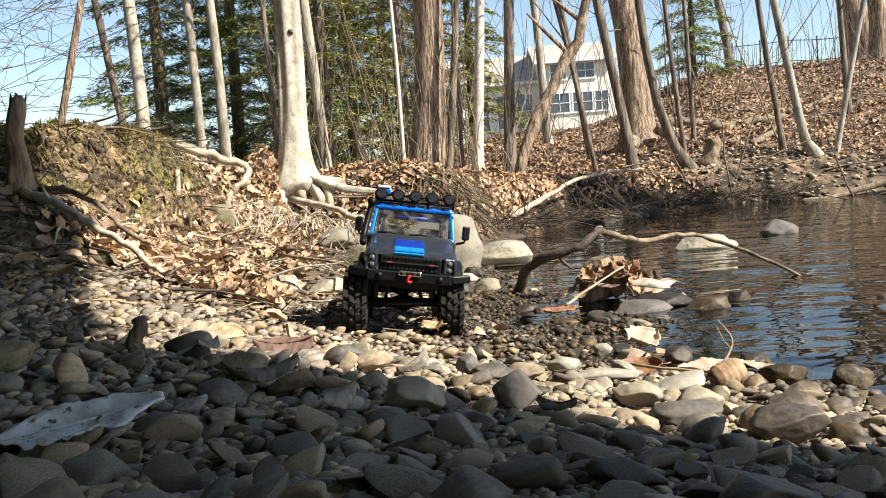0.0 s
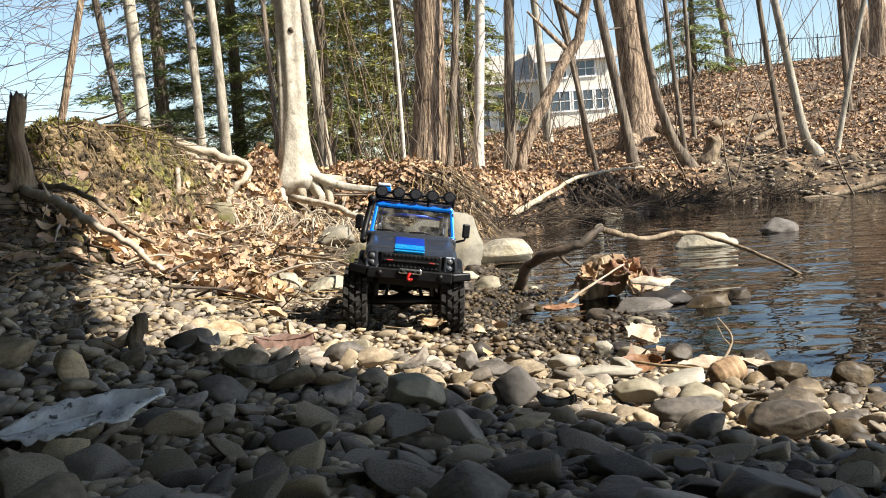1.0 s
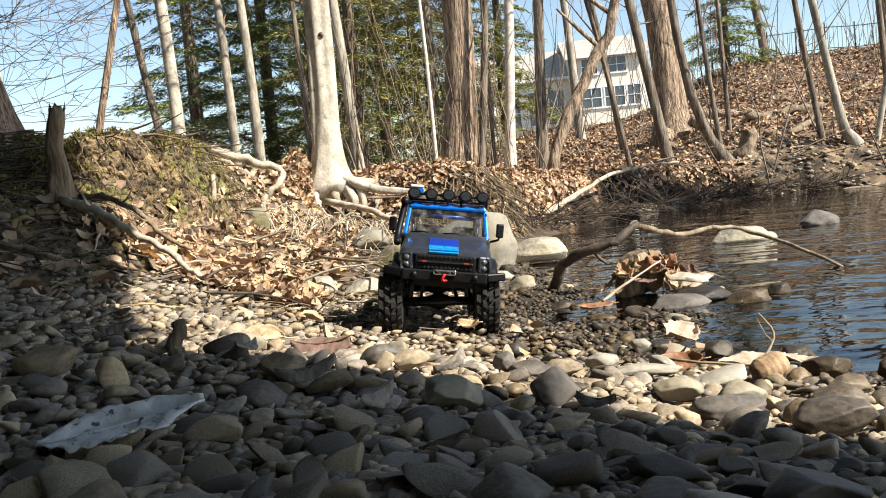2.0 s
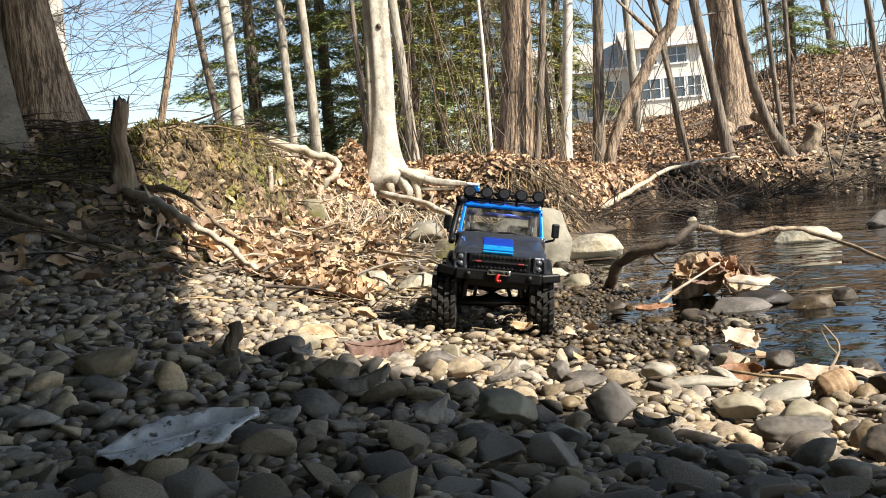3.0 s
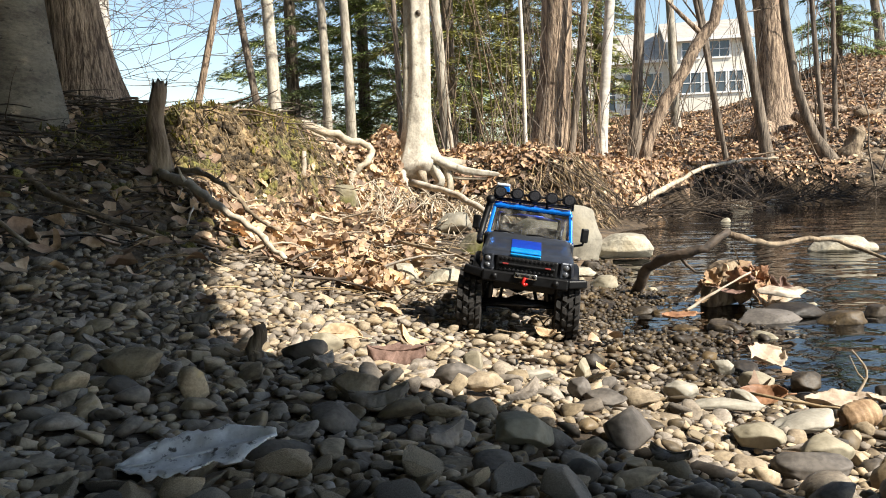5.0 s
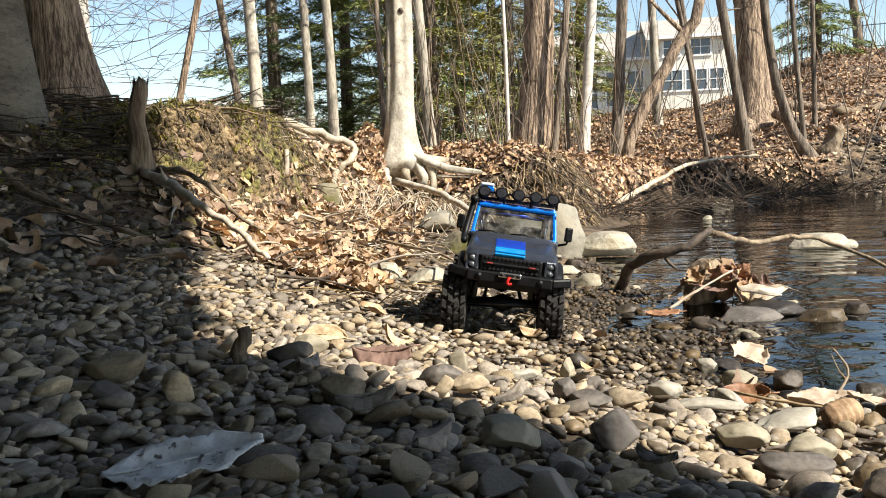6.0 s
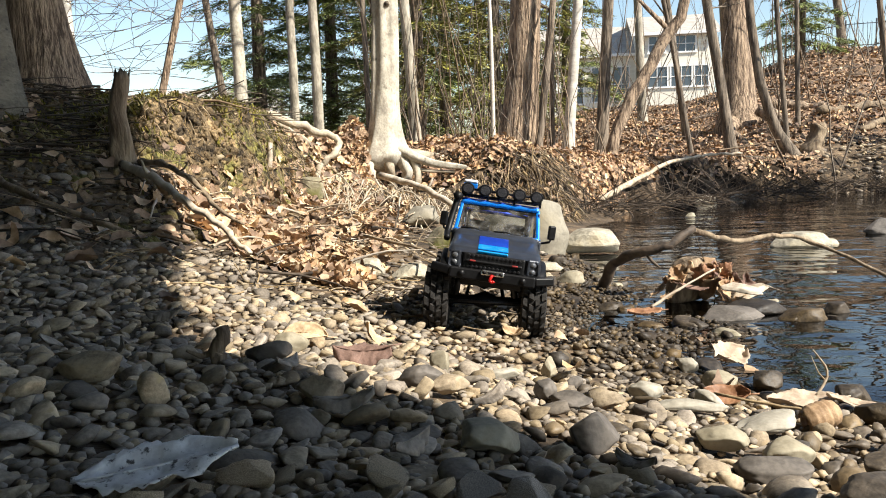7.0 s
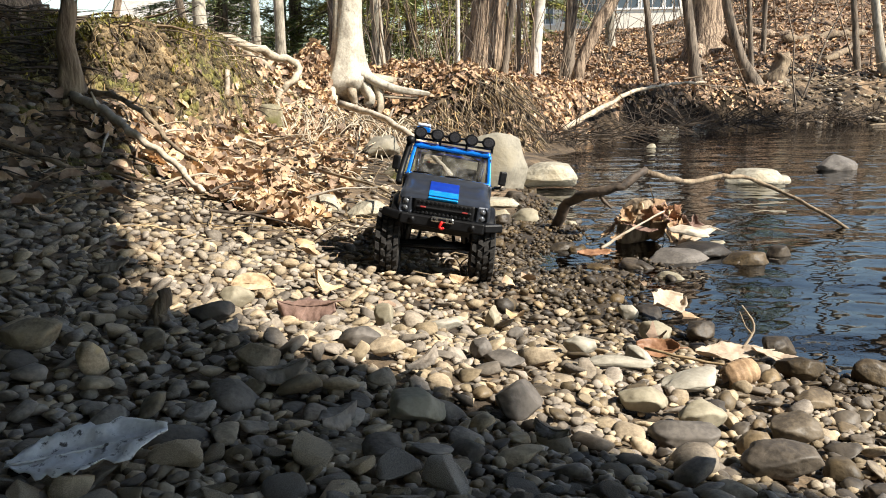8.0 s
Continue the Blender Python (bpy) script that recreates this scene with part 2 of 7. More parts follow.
def land(px, py):
    """Height of the ground, the distance inland from the near shore, and the distance into the bank."""
    px, py = np.asarray(px, float), np.asarray(py, float)
    u, _ = line_distance(px, py, SHORE)
    v, s = line_distance(px, py, FOOT)
    beach = np.where(u > 0, 0.165 * np.minimum(u, 1.6), np.maximum(0.3 * u, -0.16))
    beach = beach - 0.048 * smooth(py, 0.62, 1.30) * (1 - 0.6 * smooth(py, 1.75, 2.2)) * smooth(px, -0.75, -0.2) * smooth(u, 0.05, 0.35)
    wet, _ = line_distance(px, py, WET)
    film = smooth(-wet, 0.02, 0.15) * (0.7 + 0.3 * smooth(py, 0.95, 1.2)) * (u > 0) * (1 - 0.85 * smooth(py, 1.6, 1.95))
    beach = beach * (1 - film) - 0.007 * film * smooth(py, 0.95, 1.2)
    beach = beach - 0.020 * np.exp(-0.5 * (((px - 0.60) / 0.13) ** 2 + ((py - 1.0) / 0.22) ** 2))
    beach = beach + 0.006 * np.sin(px * 9 + py * 4) + 0.006 * np.sin(py * 11 - px * 5)
    top = np.interp(s, [0, 2, 3, 4, 5, 6, 7, 8, 9, 10, 11, 12, 13, 15], [1.2, 0.6, 0.58, 0.60, 0.60, 0.52, 0.42, 0.40, 0.36, 0.34, 0.30, 0.26, 0.22, 0.2])
    wide = np.interp(s, [0, 3, 4, 4.6, 5, 6, 7, 9, 11, 12, 13, 14], [1.5, 1.7, 1.6, 1.0, 0.35, 0.35, 0.45, 0.42, 0.34, 0.38, 1.1, 1.8])
    az = np.arctan2(px, np.maximum(py, 0.01))
    rise = 0.055 + 0.095 * smooth(az, 0.03, 0.2) + 0.17 * smooth(az, 0.28, 0.46)
    cap = 0.28 + 1.9 * smooth(az, 0.0, 0.2) + 1.35 * smooth(az, 0.25, 0.42)
    back = np.maximum(v - 0.6 * wide, 0)
    hill = cap * (1 - np.exp(-rise * back / np.maximum(cap, 0.05))) * np.where(py > 0, 1, 0.5)
    bank = top + hill
    z = beach + smooth(v, -0.05, wide) * (bank - beach)
    hump = smooth(1.28 - np.hypot((px + 0.95) / 0.29, (py - 3.2) / 0.6) - 0.12 * bumps(px, py, 6.0, 31), 0.0, 0.52)
    z = z + hump * np.maximum(0.57 - z, 0)
    z = z + 0.09 * np.exp(-((px + 0.84) ** 2 + (py - 2.15) ** 2) / 0.06)
    z = z + 0.24 * np.exp(-((px + 0.50) ** 2 + (py - 5.12) ** 2) / 0.016)
    z = z - 0.19 * np.exp(-(((px + 0.285) / 0.12) ** 2 + ((py - 5.08) / 0.20) ** 2) ** 2)
    worn = hump * smooth(v, 0.1, 0.4)
    z = z + worn * (0.058 * bumps(px, py, 7.0, 5) + 0.05 * bumps(px, py, 15.0, 6) + 0.024 * bumps(px, py, 38.0, 7))
    z = z - 0.07 * worn * smooth(bumps(px, py, 9.0, 21), 0.25, 0.6) - 0.045 * hump * smooth(bumps(px, py, 20.0, 22), 0.4, 0.8)
    rough = smooth(v, 0.0, 0.8)
    near = 1 - smooth(np.hypot(px, py), 8, 30)
    z = z + rough * (0.03 * np.sin(px * 3.1 + 1.3 * np.sin(py * 2.2)) + 0.025 * bumps(px, py, 2.2, 1) + near * (0.030 * bumps(px, py, 6.0, 2) + 0.022 * bumps(px, py, 13.0, 3) + 0.012 * bumps(px, py, 30.0, 4)))
    return z, u, v


GRID_X, GRID_Y, GRID_D = -4.0, 0.0, 0.025
GRID_Z = land(*np.meshgrid(GRID_X + GRID_D * np.arange(521), GRID_Y + GRID_D * np.arange(441)))[0]


def gz(px, py):
    """Height of the ground at one place, from a fine grid where there is one."""
    a, b = (px - GRID_X) / GRID_D, (py - GRID_Y) / GRID_D
    i, j = int(math.floor(a)), int(math.floor(b))
    if 0 <= i < 520 and 0 <= j < 440:
        a, b = a - i, b - j
        q = GRID_Z[j:j + 2, i:i + 2]
        return float((q[0, 0] * (1 - a) + q[0, 1] * a) * (1 - b) + (q[1, 0] * (1 - a) + q[1, 1] * a) * b)
    return float(land(np.array([px]), np.array([py]))[0][0])


def build_ground():
    radii = [0.0, 0.12]
    while radii[-1] < 420:
        radii.append(radii[-1] * (1.009 if 1.3 < radii[-1] < 5.8 else 1.03))
    ang = [radians(a) for a in list(np.arange(-44, 44, 0.2)) + list(np.arange(44, 316, 1.6))]
    na = len(ang)
    px = np.array([[r * math.sin(a) for a in ang] for r in radii])
    py = np.array([[r * math.cos(a) for a in ang] for r in radii])
    pz = land(px, py)[0]
    verts = np.stack([px, py, pz], -1).reshape(-1, 3).tolist()
    faces = [(i * na + j, i * na + (j + 1) % na, (i + 1) * na + (j + 1) % na, (i + 1) * na + j) for i in range(1, len(radii) - 1) for j in range(na)]
    faces += [(0, na + (j + 1) % na, na + j) for j in range(na)]
    g = Geo()
    g.add(verts, faces)
    ob = put("ground", g, M_SOIL)
    for m in (M_LEAFSOIL, M_EARTH, M_BANKSHADE):
        ob.data.materials.append(m)
    fx, fy = np.array([verts[f[0]][:2] for f in faces]).T
    v = land(fx, fy)[2]
    rag = bumps(fx, fy, 3.0, 11)
    kind = ((v > 0.12 + 0.1 * rag) & (np.hypot(fx, fy) > 5.4) & ((fx < 3.4) | (v > 1.0))).astype(np.int32)
    kind[(np.hypot((fx + 0.86) / 0.46, (fy - 3.15) / 1.0) < 1 + 0.12 * rag) & (v > 0.03)] = 2
    # Dark strip in place of the shade under the far bank's edge.
    kind[(fx > 1.25) & (fx < 4.2) & (fy > 4.2) & (fy < 8) & (v > -0.25) & (v < 0.25 + 0.1 * rag)] = 3
    ob.data.polygons.foreach_set("material_index", kind)
    return tagged(ob, "brown soil of a stream bank, gravel beach and wooded hillside", "ground", kind="structure")


ground = build_ground()


def build_water():
    m = bpy.data.materials.new("stream_water")
    m.use_nodes = True
    nt, n = m.node_tree, m.node_tree.nodes
    n.remove(n["Principled BSDF"])
    clear, gloss, mix, fr = n.new("ShaderNodeBsdfTransparent"), n.new("ShaderNodeBsdfGlossy"), n.new("ShaderNodeMixShader"), n.new("ShaderNodeFresnel")
    clear.inputs[0].default_value = (0.075, 0.055, 0.033, 1)
    gloss.inputs["Roughness"].default_value = 0.012
    fr.inputs[0].default_value = 2.0
    tc = n.new("ShaderNodeTexCoord")
    prev = None
    for s, dist, st, sx in ((11.0, 0.0060, 0.8, 0.75), (46.0, 0.0005, 0.4, 0.6), (4.0, 0.024, 0.6, 0.6)):
        mp, t, bp = n.new("ShaderNodeMapping"), n.new("ShaderNodeTexNoise"), n.new("ShaderNodeBump")
        mp.inputs["Scale"].default_value = (sx, 1.0, 1)
        mp.inputs["Rotation"].default_value = (0, 0, 0.35)
        nt.links.new(tc.outputs["Object"], mp.inputs[0])
        nt.links.new(mp.outputs[0], t.inputs["Vector"])
        t.inputs["Scale"].default_value, t.inputs["Detail"].default_value = s, 2.0
        bp.inputs["Strength"].default_value, bp.inputs["Distance"].default_value = st, dist
        nt.links.new(t.outputs[0], bp.inputs["Height"])
        if prev:
            nt.links.new(prev, bp.inputs["Normal"])
        prev = bp.outputs[0]
    nt.links.new(prev, gloss.inputs["Normal"])
    nt.links.new(prev, fr.inputs["Normal"])
    nt.links.new(fr.outputs[0], mix.inputs[0])
    nt.links.new(clear.outputs[0], mix.inputs[1])
    nt.links.new(gloss.outputs[0], mix.inputs[2])
    nt.links.new(mix.outputs[0], n["Material Output"].inputs[0])
    g = Geo()
    xs = np.concatenate([np.linspace(-0.2, 4, 60), np.linspace(4.5, 30, 30)])
    ys = np.concatenate([np.linspace(-20, 0, 20), np.linspace(0.1, 9, 110)])
    vv = [(x, y, 0.0) for y in ys for x in xs]
    nx = len(xs)
    ff = [(j * nx + i, j * nx + i + 1, (j + 1) * nx + i + 1, (j + 1) * nx + i) for j in range(len(ys) - 1) for i in range(nx - 1)]
    g.add(vv, ff)
    return tagged(put("water", g, m), "clear brown shallow creek water with small ripples", "water", kind="structure")


build_water()

# ---- trees ----
BARKS = {"beech": (M_BEECH, "smooth pale grey beech bark"), "oldbeech": (M_SHADEBEECH, "olive-grey beech bark with scars"), "brown": (M_BROWN, "furrowed brown bark"), "dark": (M_DARK, "dark bark"), "grey": (M_GREY, "grey bark"), "birch": (M_BIRCH, "pale whitish bark")}


def branch(g, rng, p, d, length, r, depth, droop=0.0, sides=5):
    """One bare limb with side twigs."""
    n = 5
    pts, q, dd = [p.copy()], p.copy(), d.normalized()
    for i in range(n):
        dd = (dd + Vector((rng.uniform(-.25, .25), rng.uniform(-.25, .25), rng.uniform(-.18, .22) - droop))).normalized()
        q = q + dd * length / n
        pts.append(q.copy())
    g.tube(pts, [max(r * (1 - 0.8 * i / n), 0.0022) for i in range(n + 1)], sides if depth else 3, cap=False)
    if depth > 0:
        for i in range(rng.randint(3, 5)):
            k = rng.randint(1, n)
            side = Vector((rng.uniform(-1, 1), rng.uniform(-1, 1), rng.uniform(-.3, .8) - droop))
            branch(g, rng, pts[k], dd * 0.6 + side, length * rng.uniform(0.35, 0.65), r * 0.42, depth - 1, droop, 4)


def tree(x, y, lean, r, kind, label, height=7.0, bend=0.0, flare=1.6, limbs=6, low=1.6, seed=1, lean_y=0.0, sides=12, foot_depth=0.12, droop=0.0, way=None):
    """A bare tree: tapered bark trunk and a crown of limbs and twigs."""
    rng = random.Random(seed)
    z0 = gz(x, y)
    root = tagged(new("tree"), label, "tree", "bare trees")
    root.location = (x, y, z0)
    pts, rad = [], []
    hs = [-foot_depth, 0.0, 0.05, 0.12, 0.22, 0.4, 0.7] + [0.7 + (height - 0.7) * (i / 12) for i in range(1, 13)]
    wob = rng.uniform(0, 9)
    for h in hs:
        hh = max(h, 0)
        wx = 0.35 * r * math.sin(hh * 1.7 + wob) + bend * (math.sin(min(hh, 2.4) * 1.3))
        if way:
            wx += float(np.interp(hh, [w[0] for w in way], [w[1] for w in way])) - lean * min(hh, way[-1][0])
        pts.append(Vector((lean * hh + wx - 0.35 * r * math.sin(wob), lean_y * hh + 0.3 * r * math.cos(hh * 1.3 + wob), h)))
        rad.append(r * (1 + (flare - 1) * math.exp(-hh / (1.4 * r + 0.05))) * (1 - 0.75 * hh / height))
    bark, words = BARKS[kind]
    g = Geo()
    g.tube(pts, rad, sides, ridge=0.14 if kind in ("brown", "dark") else 0.06, seed=seed)
    put("trunk", g, bark, root)
    c = Geo()
    for i in range(limbs):
        h = low + (height - low) * (i + rng.random()) / limbs
        k = max(j for j in range(len(hs)) if hs[j] <= h)
        w = rng.uniform(0, 6.28)
        branch(c, rng, pts[k], Vector((math.cos(w), math.sin(w), 0.55 - droop * 2)), rng.uniform(0.9, 1.9) * (0.6 + r * 3), max(rad[k] * 0.4, 0.006), 2, droop)
    if limbs:
        put("crown", c, M_TWIG if kind != "dark" else M_DARK, root, "bare limbs and fine twigs")
    return root


TREES = [
    # x, y, lean, radius, bark, label, bend
    (-1.535, 2.75, 0.012, 0.118, "oldbeech", "olive-grey beech trunk in shade at the bank's edge", 0.0, 1.28),
    (-1.875, 4.02, -0.035, 0.132, "brown", "thick dark furrowed trunk in shade on the bank top", 0.0, 1.9),
    (-3.50, 8.17, -0.011, 0.092, "birch", "whitish forked trunk behind the bank", 0.0, 1.2),
    (-1.91, 5.60, 0.27, 0.025, "brown", "thin leaning brown sapling on the bank top", 0.0, 1.2),
    (-1.58, 6.74, -0.02, 0.055, "beech", "slim pale grey trunk on the bank top", 0.0, 1.3),
    (-1.98, 8.17, -0.147, 0.041, "dark", "slim dark trunk among the hemlocks", 0.0, 1.2),
    (-1.33, 7.80, 0.0, 0.044, "grey", "slim grey trunk on the bank top", 0.0, 1.2),
    (-1.04, 7.34, -0.03, 0.046, "grey", "slim pale grey trunk on the bank top", 0.0, 1.2),
    (-0.17, 6.52, -0.043, 0.046, "grey", "pale grey trunk behind the beech", 0.0, 1.3),
    (-0.63, 7.88, -0.036, 0.030, "dark", "thin dark trunk behind the beech", 0.0, 1.2),
    (0.40, 5.91, -0.027, 0.016, "birch", "thin whitish birch stem on the bank", 0.02, 1.2),
    (0.67, 7.09, 0.06, 0.142, "brown", "thick brown furrowed trunk on the leafy bank", 0.0, 1.45),
    (0.83, 6.88, 0.12, 0.033, "dark", "dark stem growing beside the thick trunk", 0.0, 1.2),
    (1.13, 7.14, 0.055, 0.050, "birch", "straight pale grey trunk on the leafy bank", 0.0, 1.3),
    (1.47, 7.38, 0.03, 0.056, "dark", "straight dark grey trunk on the leafy bank", 0.0, 1.3),
    (2.88, 11.55, -0.067, 0.065, "grey", "pale trunk up the slope in front of the house", 0.0, 1.2),
    (2.21, 7.19, -0.206, 0.022, "dark", "crooked dark sapling over the stream bank", 0.04, 1.2),
    (2.72, 9.01, -0.148, 0.036, "dark", "thin dark trunk on the slope", 0.0, 1.2),
    (3.50, 9.50, -0.14, 0.167, "brown", "thick sunlit furrowed trunk on the slope", 0.0, 1.7),
    (2.66, 7.47, -0.152, 0.050, "dark", "leaning grey-brown trunk over the stream bank", 0.0, 1.4),
    (3.29, 7.65, -0.11, 0.046, "dark", "dark curved trunk leaning over the stream", 0.0, 1.7),
    (3.29, 7.75, -0.088, 0.026, "dark", "thin dark trunk on the slope", 0.0, 1.2),
    (3.77, 8.63, -0.037, 0.026, "dark", "thin dark trunk on the slope", 0.0, 1.2),
    (9.57, 19.61, -0.154, 0.105, "dark", "trunk at the top of the hill by the fence", 0.0, 1.4),
    (4.54, 7.60, -0.20, 0.042, "grey", "curved brown-grey trunk leaning on the far bank", 0.0, 1.8),
    (4.32, 7.79, -0.125, 0.031, "dark", "thin dark trunk on the slope", 0.0, 1.2),
    (9.90, 14.85, -0.15, 0.245, "brown", "stout dark trunk on the hillside", 0.0, 1.4),
    (4.73, 7.55, 0.243, 0.028, "grey", "thin sapling leaning away from the stream", 0.0, 1.2),
    (5.92, 9.16, -0.075, 0.037, "dark", "thin dark trunk on the slope", 0.0, 1.2),
    (9.58, 13.88, -0.065, 0.151, "brown", "brown trunk on the hillside", 0.0, 1.4),
    (1.01, 7.25, 0.004, 0.023, "dark", "thin dark stem beside the thick trunk", 0.0, 1.2),
]
SWEEP = {"dark curved trunk leaning over the stream": ((0, 0), (0.25, -0.16), (0.7, -0.306), (1.29, -0.415), (1.72, -0.46)),
         "curved brown-grey trunk leaning on the far bank": ((0, 0), (0.12, -0.09), (0.45, -0.158), (1.1, -0.277), (1.54, -0.374))}     # height and sideways sweep
for i, (x, y, lean, r, kind, label, bend, flare) in enumerate(TREES):
    tree(x, y, lean, r, kind, label, bend=bend, flare=flare, height=6.0 + 20 * r, seed=20 + i, way=SWEEP.get(label), limbs=4 + int(r * 25), low=1.3 if r < 0.06 else 2.2, sides=16 if r > 0.08 else 9)


def hanging_twigs(x, y, seed):
    """A slender tree whose fine drooping twigs hang against the sky above the bank."""
    root = tagged(new("tree"), "slender tree with fine drooping twigs above the bank", "tree")
    z0 = gz(x, y)
    root.location = (x, y, z0)
    g = Geo()
    g.tube([(0, 0, -0.1), (0.02, 0, 1.5), (-0.03, 0, 3.5), (0, 0, 5.5)], [0.022, 0.018, 0.012, 0.005], 7)
    put("trunk", g, M_GREY, root)
    rng = random.Random(seed)
    c = Geo()
    for i in range(12):
        p = Vector((rng.uniform(-0.02, 0.02), 0, rng.uniform(0.4, 2.3)))
        branch(c, rng, p, Vector((1.0, rng.uniform(-.5, .3), rng.uniform(0.0, 0.7))), rng.uniform(0.8, 1.8), 0.0028, 2, 0.03, 4)
    put("crown", c, M_TWIG, root, "fine drooping twigs")


hanging_twigs(-2.64, 5.7, 5)
hanging_twigs(-2.86, 6.1, 6)
hanging_twigs(-3.40, 7.3, 7)

# ---- stones and boulders ----
M_PEBDARK = mat("dark_stone", (0.07, 0.06, 0.05), (0.15, 0.13, 0.11), 26, 0.7, 0.25, 220, depth=0.002)
M_PEBPALE = mat("pale_stone", (0.25, 0.225, 0.175), (0.40, 0.365, 0.295), 22, 0.75, 0.3, 220, depth=0.002)
M_PEBOLIVE = mat("olive_stone", (0.21, 0.18, 0.12), (0.34, 0.30, 0.215), 22, 0.75, 0.3, 220, depth=0.002)
M_LIMEROCK = mat("pale_flat_rock", (0.22, 0.195, 0.145), (0.43, 0.39, 0.30), 9, 0.85, 0.9, 70, third=(0.33, 0.28, 0.19), third_scale=4, depth=0.01)
STONE_MATS = {"peb": M_PEB, "dark": M_PEBDARK, "pale": M_PEBPALE, "olive": M_PEBOLIVE, "wet": M_WET, "rock": M_ROCK, "moss": M_MOSSROCK, "damp": M_DAMPSHADE, "lime": M_LIMEROCK}


def stone_shape(seed, sub=3, lump=0.22, cut=0.48):
    """A water-worn stone of unit half-width: vertices and faces."""
    bm = bmesh.new()
    bmesh.ops.create_icosphere(bm, subdivisions=sub, radius=1)
    rng = random.Random(seed)
    off = Vector((rng.uniform(0, 50), rng.uniform(0, 50), rng.uniform(0, 50)))
    hard = rng.uniform(0.82, 0.98)
    planes = [(Vector((rng.gauss(0, 1), rng.gauss(0, 1), rng.gauss(0, 0.8))).normalized(), rng.uniform(cut, 0.84)) for _ in range(13)]
    for v in bm.verts:
        p = v.co.normalized()
        p = p * (1 + lump * noise.noise(p * 0.9 + off) + 0.3 * lump * noise.noise(p * 2.6 + off))
        for nrm, d in planes:
            k = p.dot(nrm) - d
            if k > 0:
                p -= nrm * k * hard
        p = p * (1 + 0.14 * lump * noise.noise(p * 5 + off))
        v.co = p
    vv, ff = [tuple(v.co) for v in bm.verts], [tuple(x.index for x in f.verts) for f in bm.faces]
    bm.free()
    return np.array(vv), ff


def crag(seed, s):
    """An angular weathered boulder of half-sizes s: a bevelled hull with a rough skin."""
    rng = random.Random(seed)
    bm = bmesh.new()
    for k in range(15):
        w, h = 2 * math.pi * (k * 0.382), (-0.9, -0.25, 0.8)[k % 3]
        r = (1.0, 1.0, 0.72)[k % 3] * rng.uniform(0.8, 1.1)
        bm.verts.new((r * math.cos(w), r * math.sin(w), h * rng.uniform(0.75, 1.15)))
    bmesh.ops.convex_hull(bm, input=bm.verts)
    bmesh.ops.delete(bm, geom=[v for v in bm.verts if not v.link_faces], context="VERTS")
    bmesh.ops.bevel(bm, geom=list(bm.edges), offset=0.13, segments=2, affect="EDGES", profile=0.6)
    bmesh.ops.triangulate(bm, faces=bm.faces)
    bmesh.ops.subdivide_edges(bm, edges=[e for e in bm.edges if e.calc_length() > 0.25], cuts=3, use_grid_fill=True)
    bmesh.ops.triangulate(bm, faces=bm.faces)
    for v in bm.verts:
        p = v.co.copy()
        v.co = Vector((p.x * s[0], p.y * s[1], p.z * s[2])) * (1 + 0.05 * noise.noise(p * 2.2 + Vector((seed, 0, 0))) + 0.02 * noise.noise(p * 7))
    bmesh.ops.recalc_face_normals(bm, faces=bm.faces)
    return bm


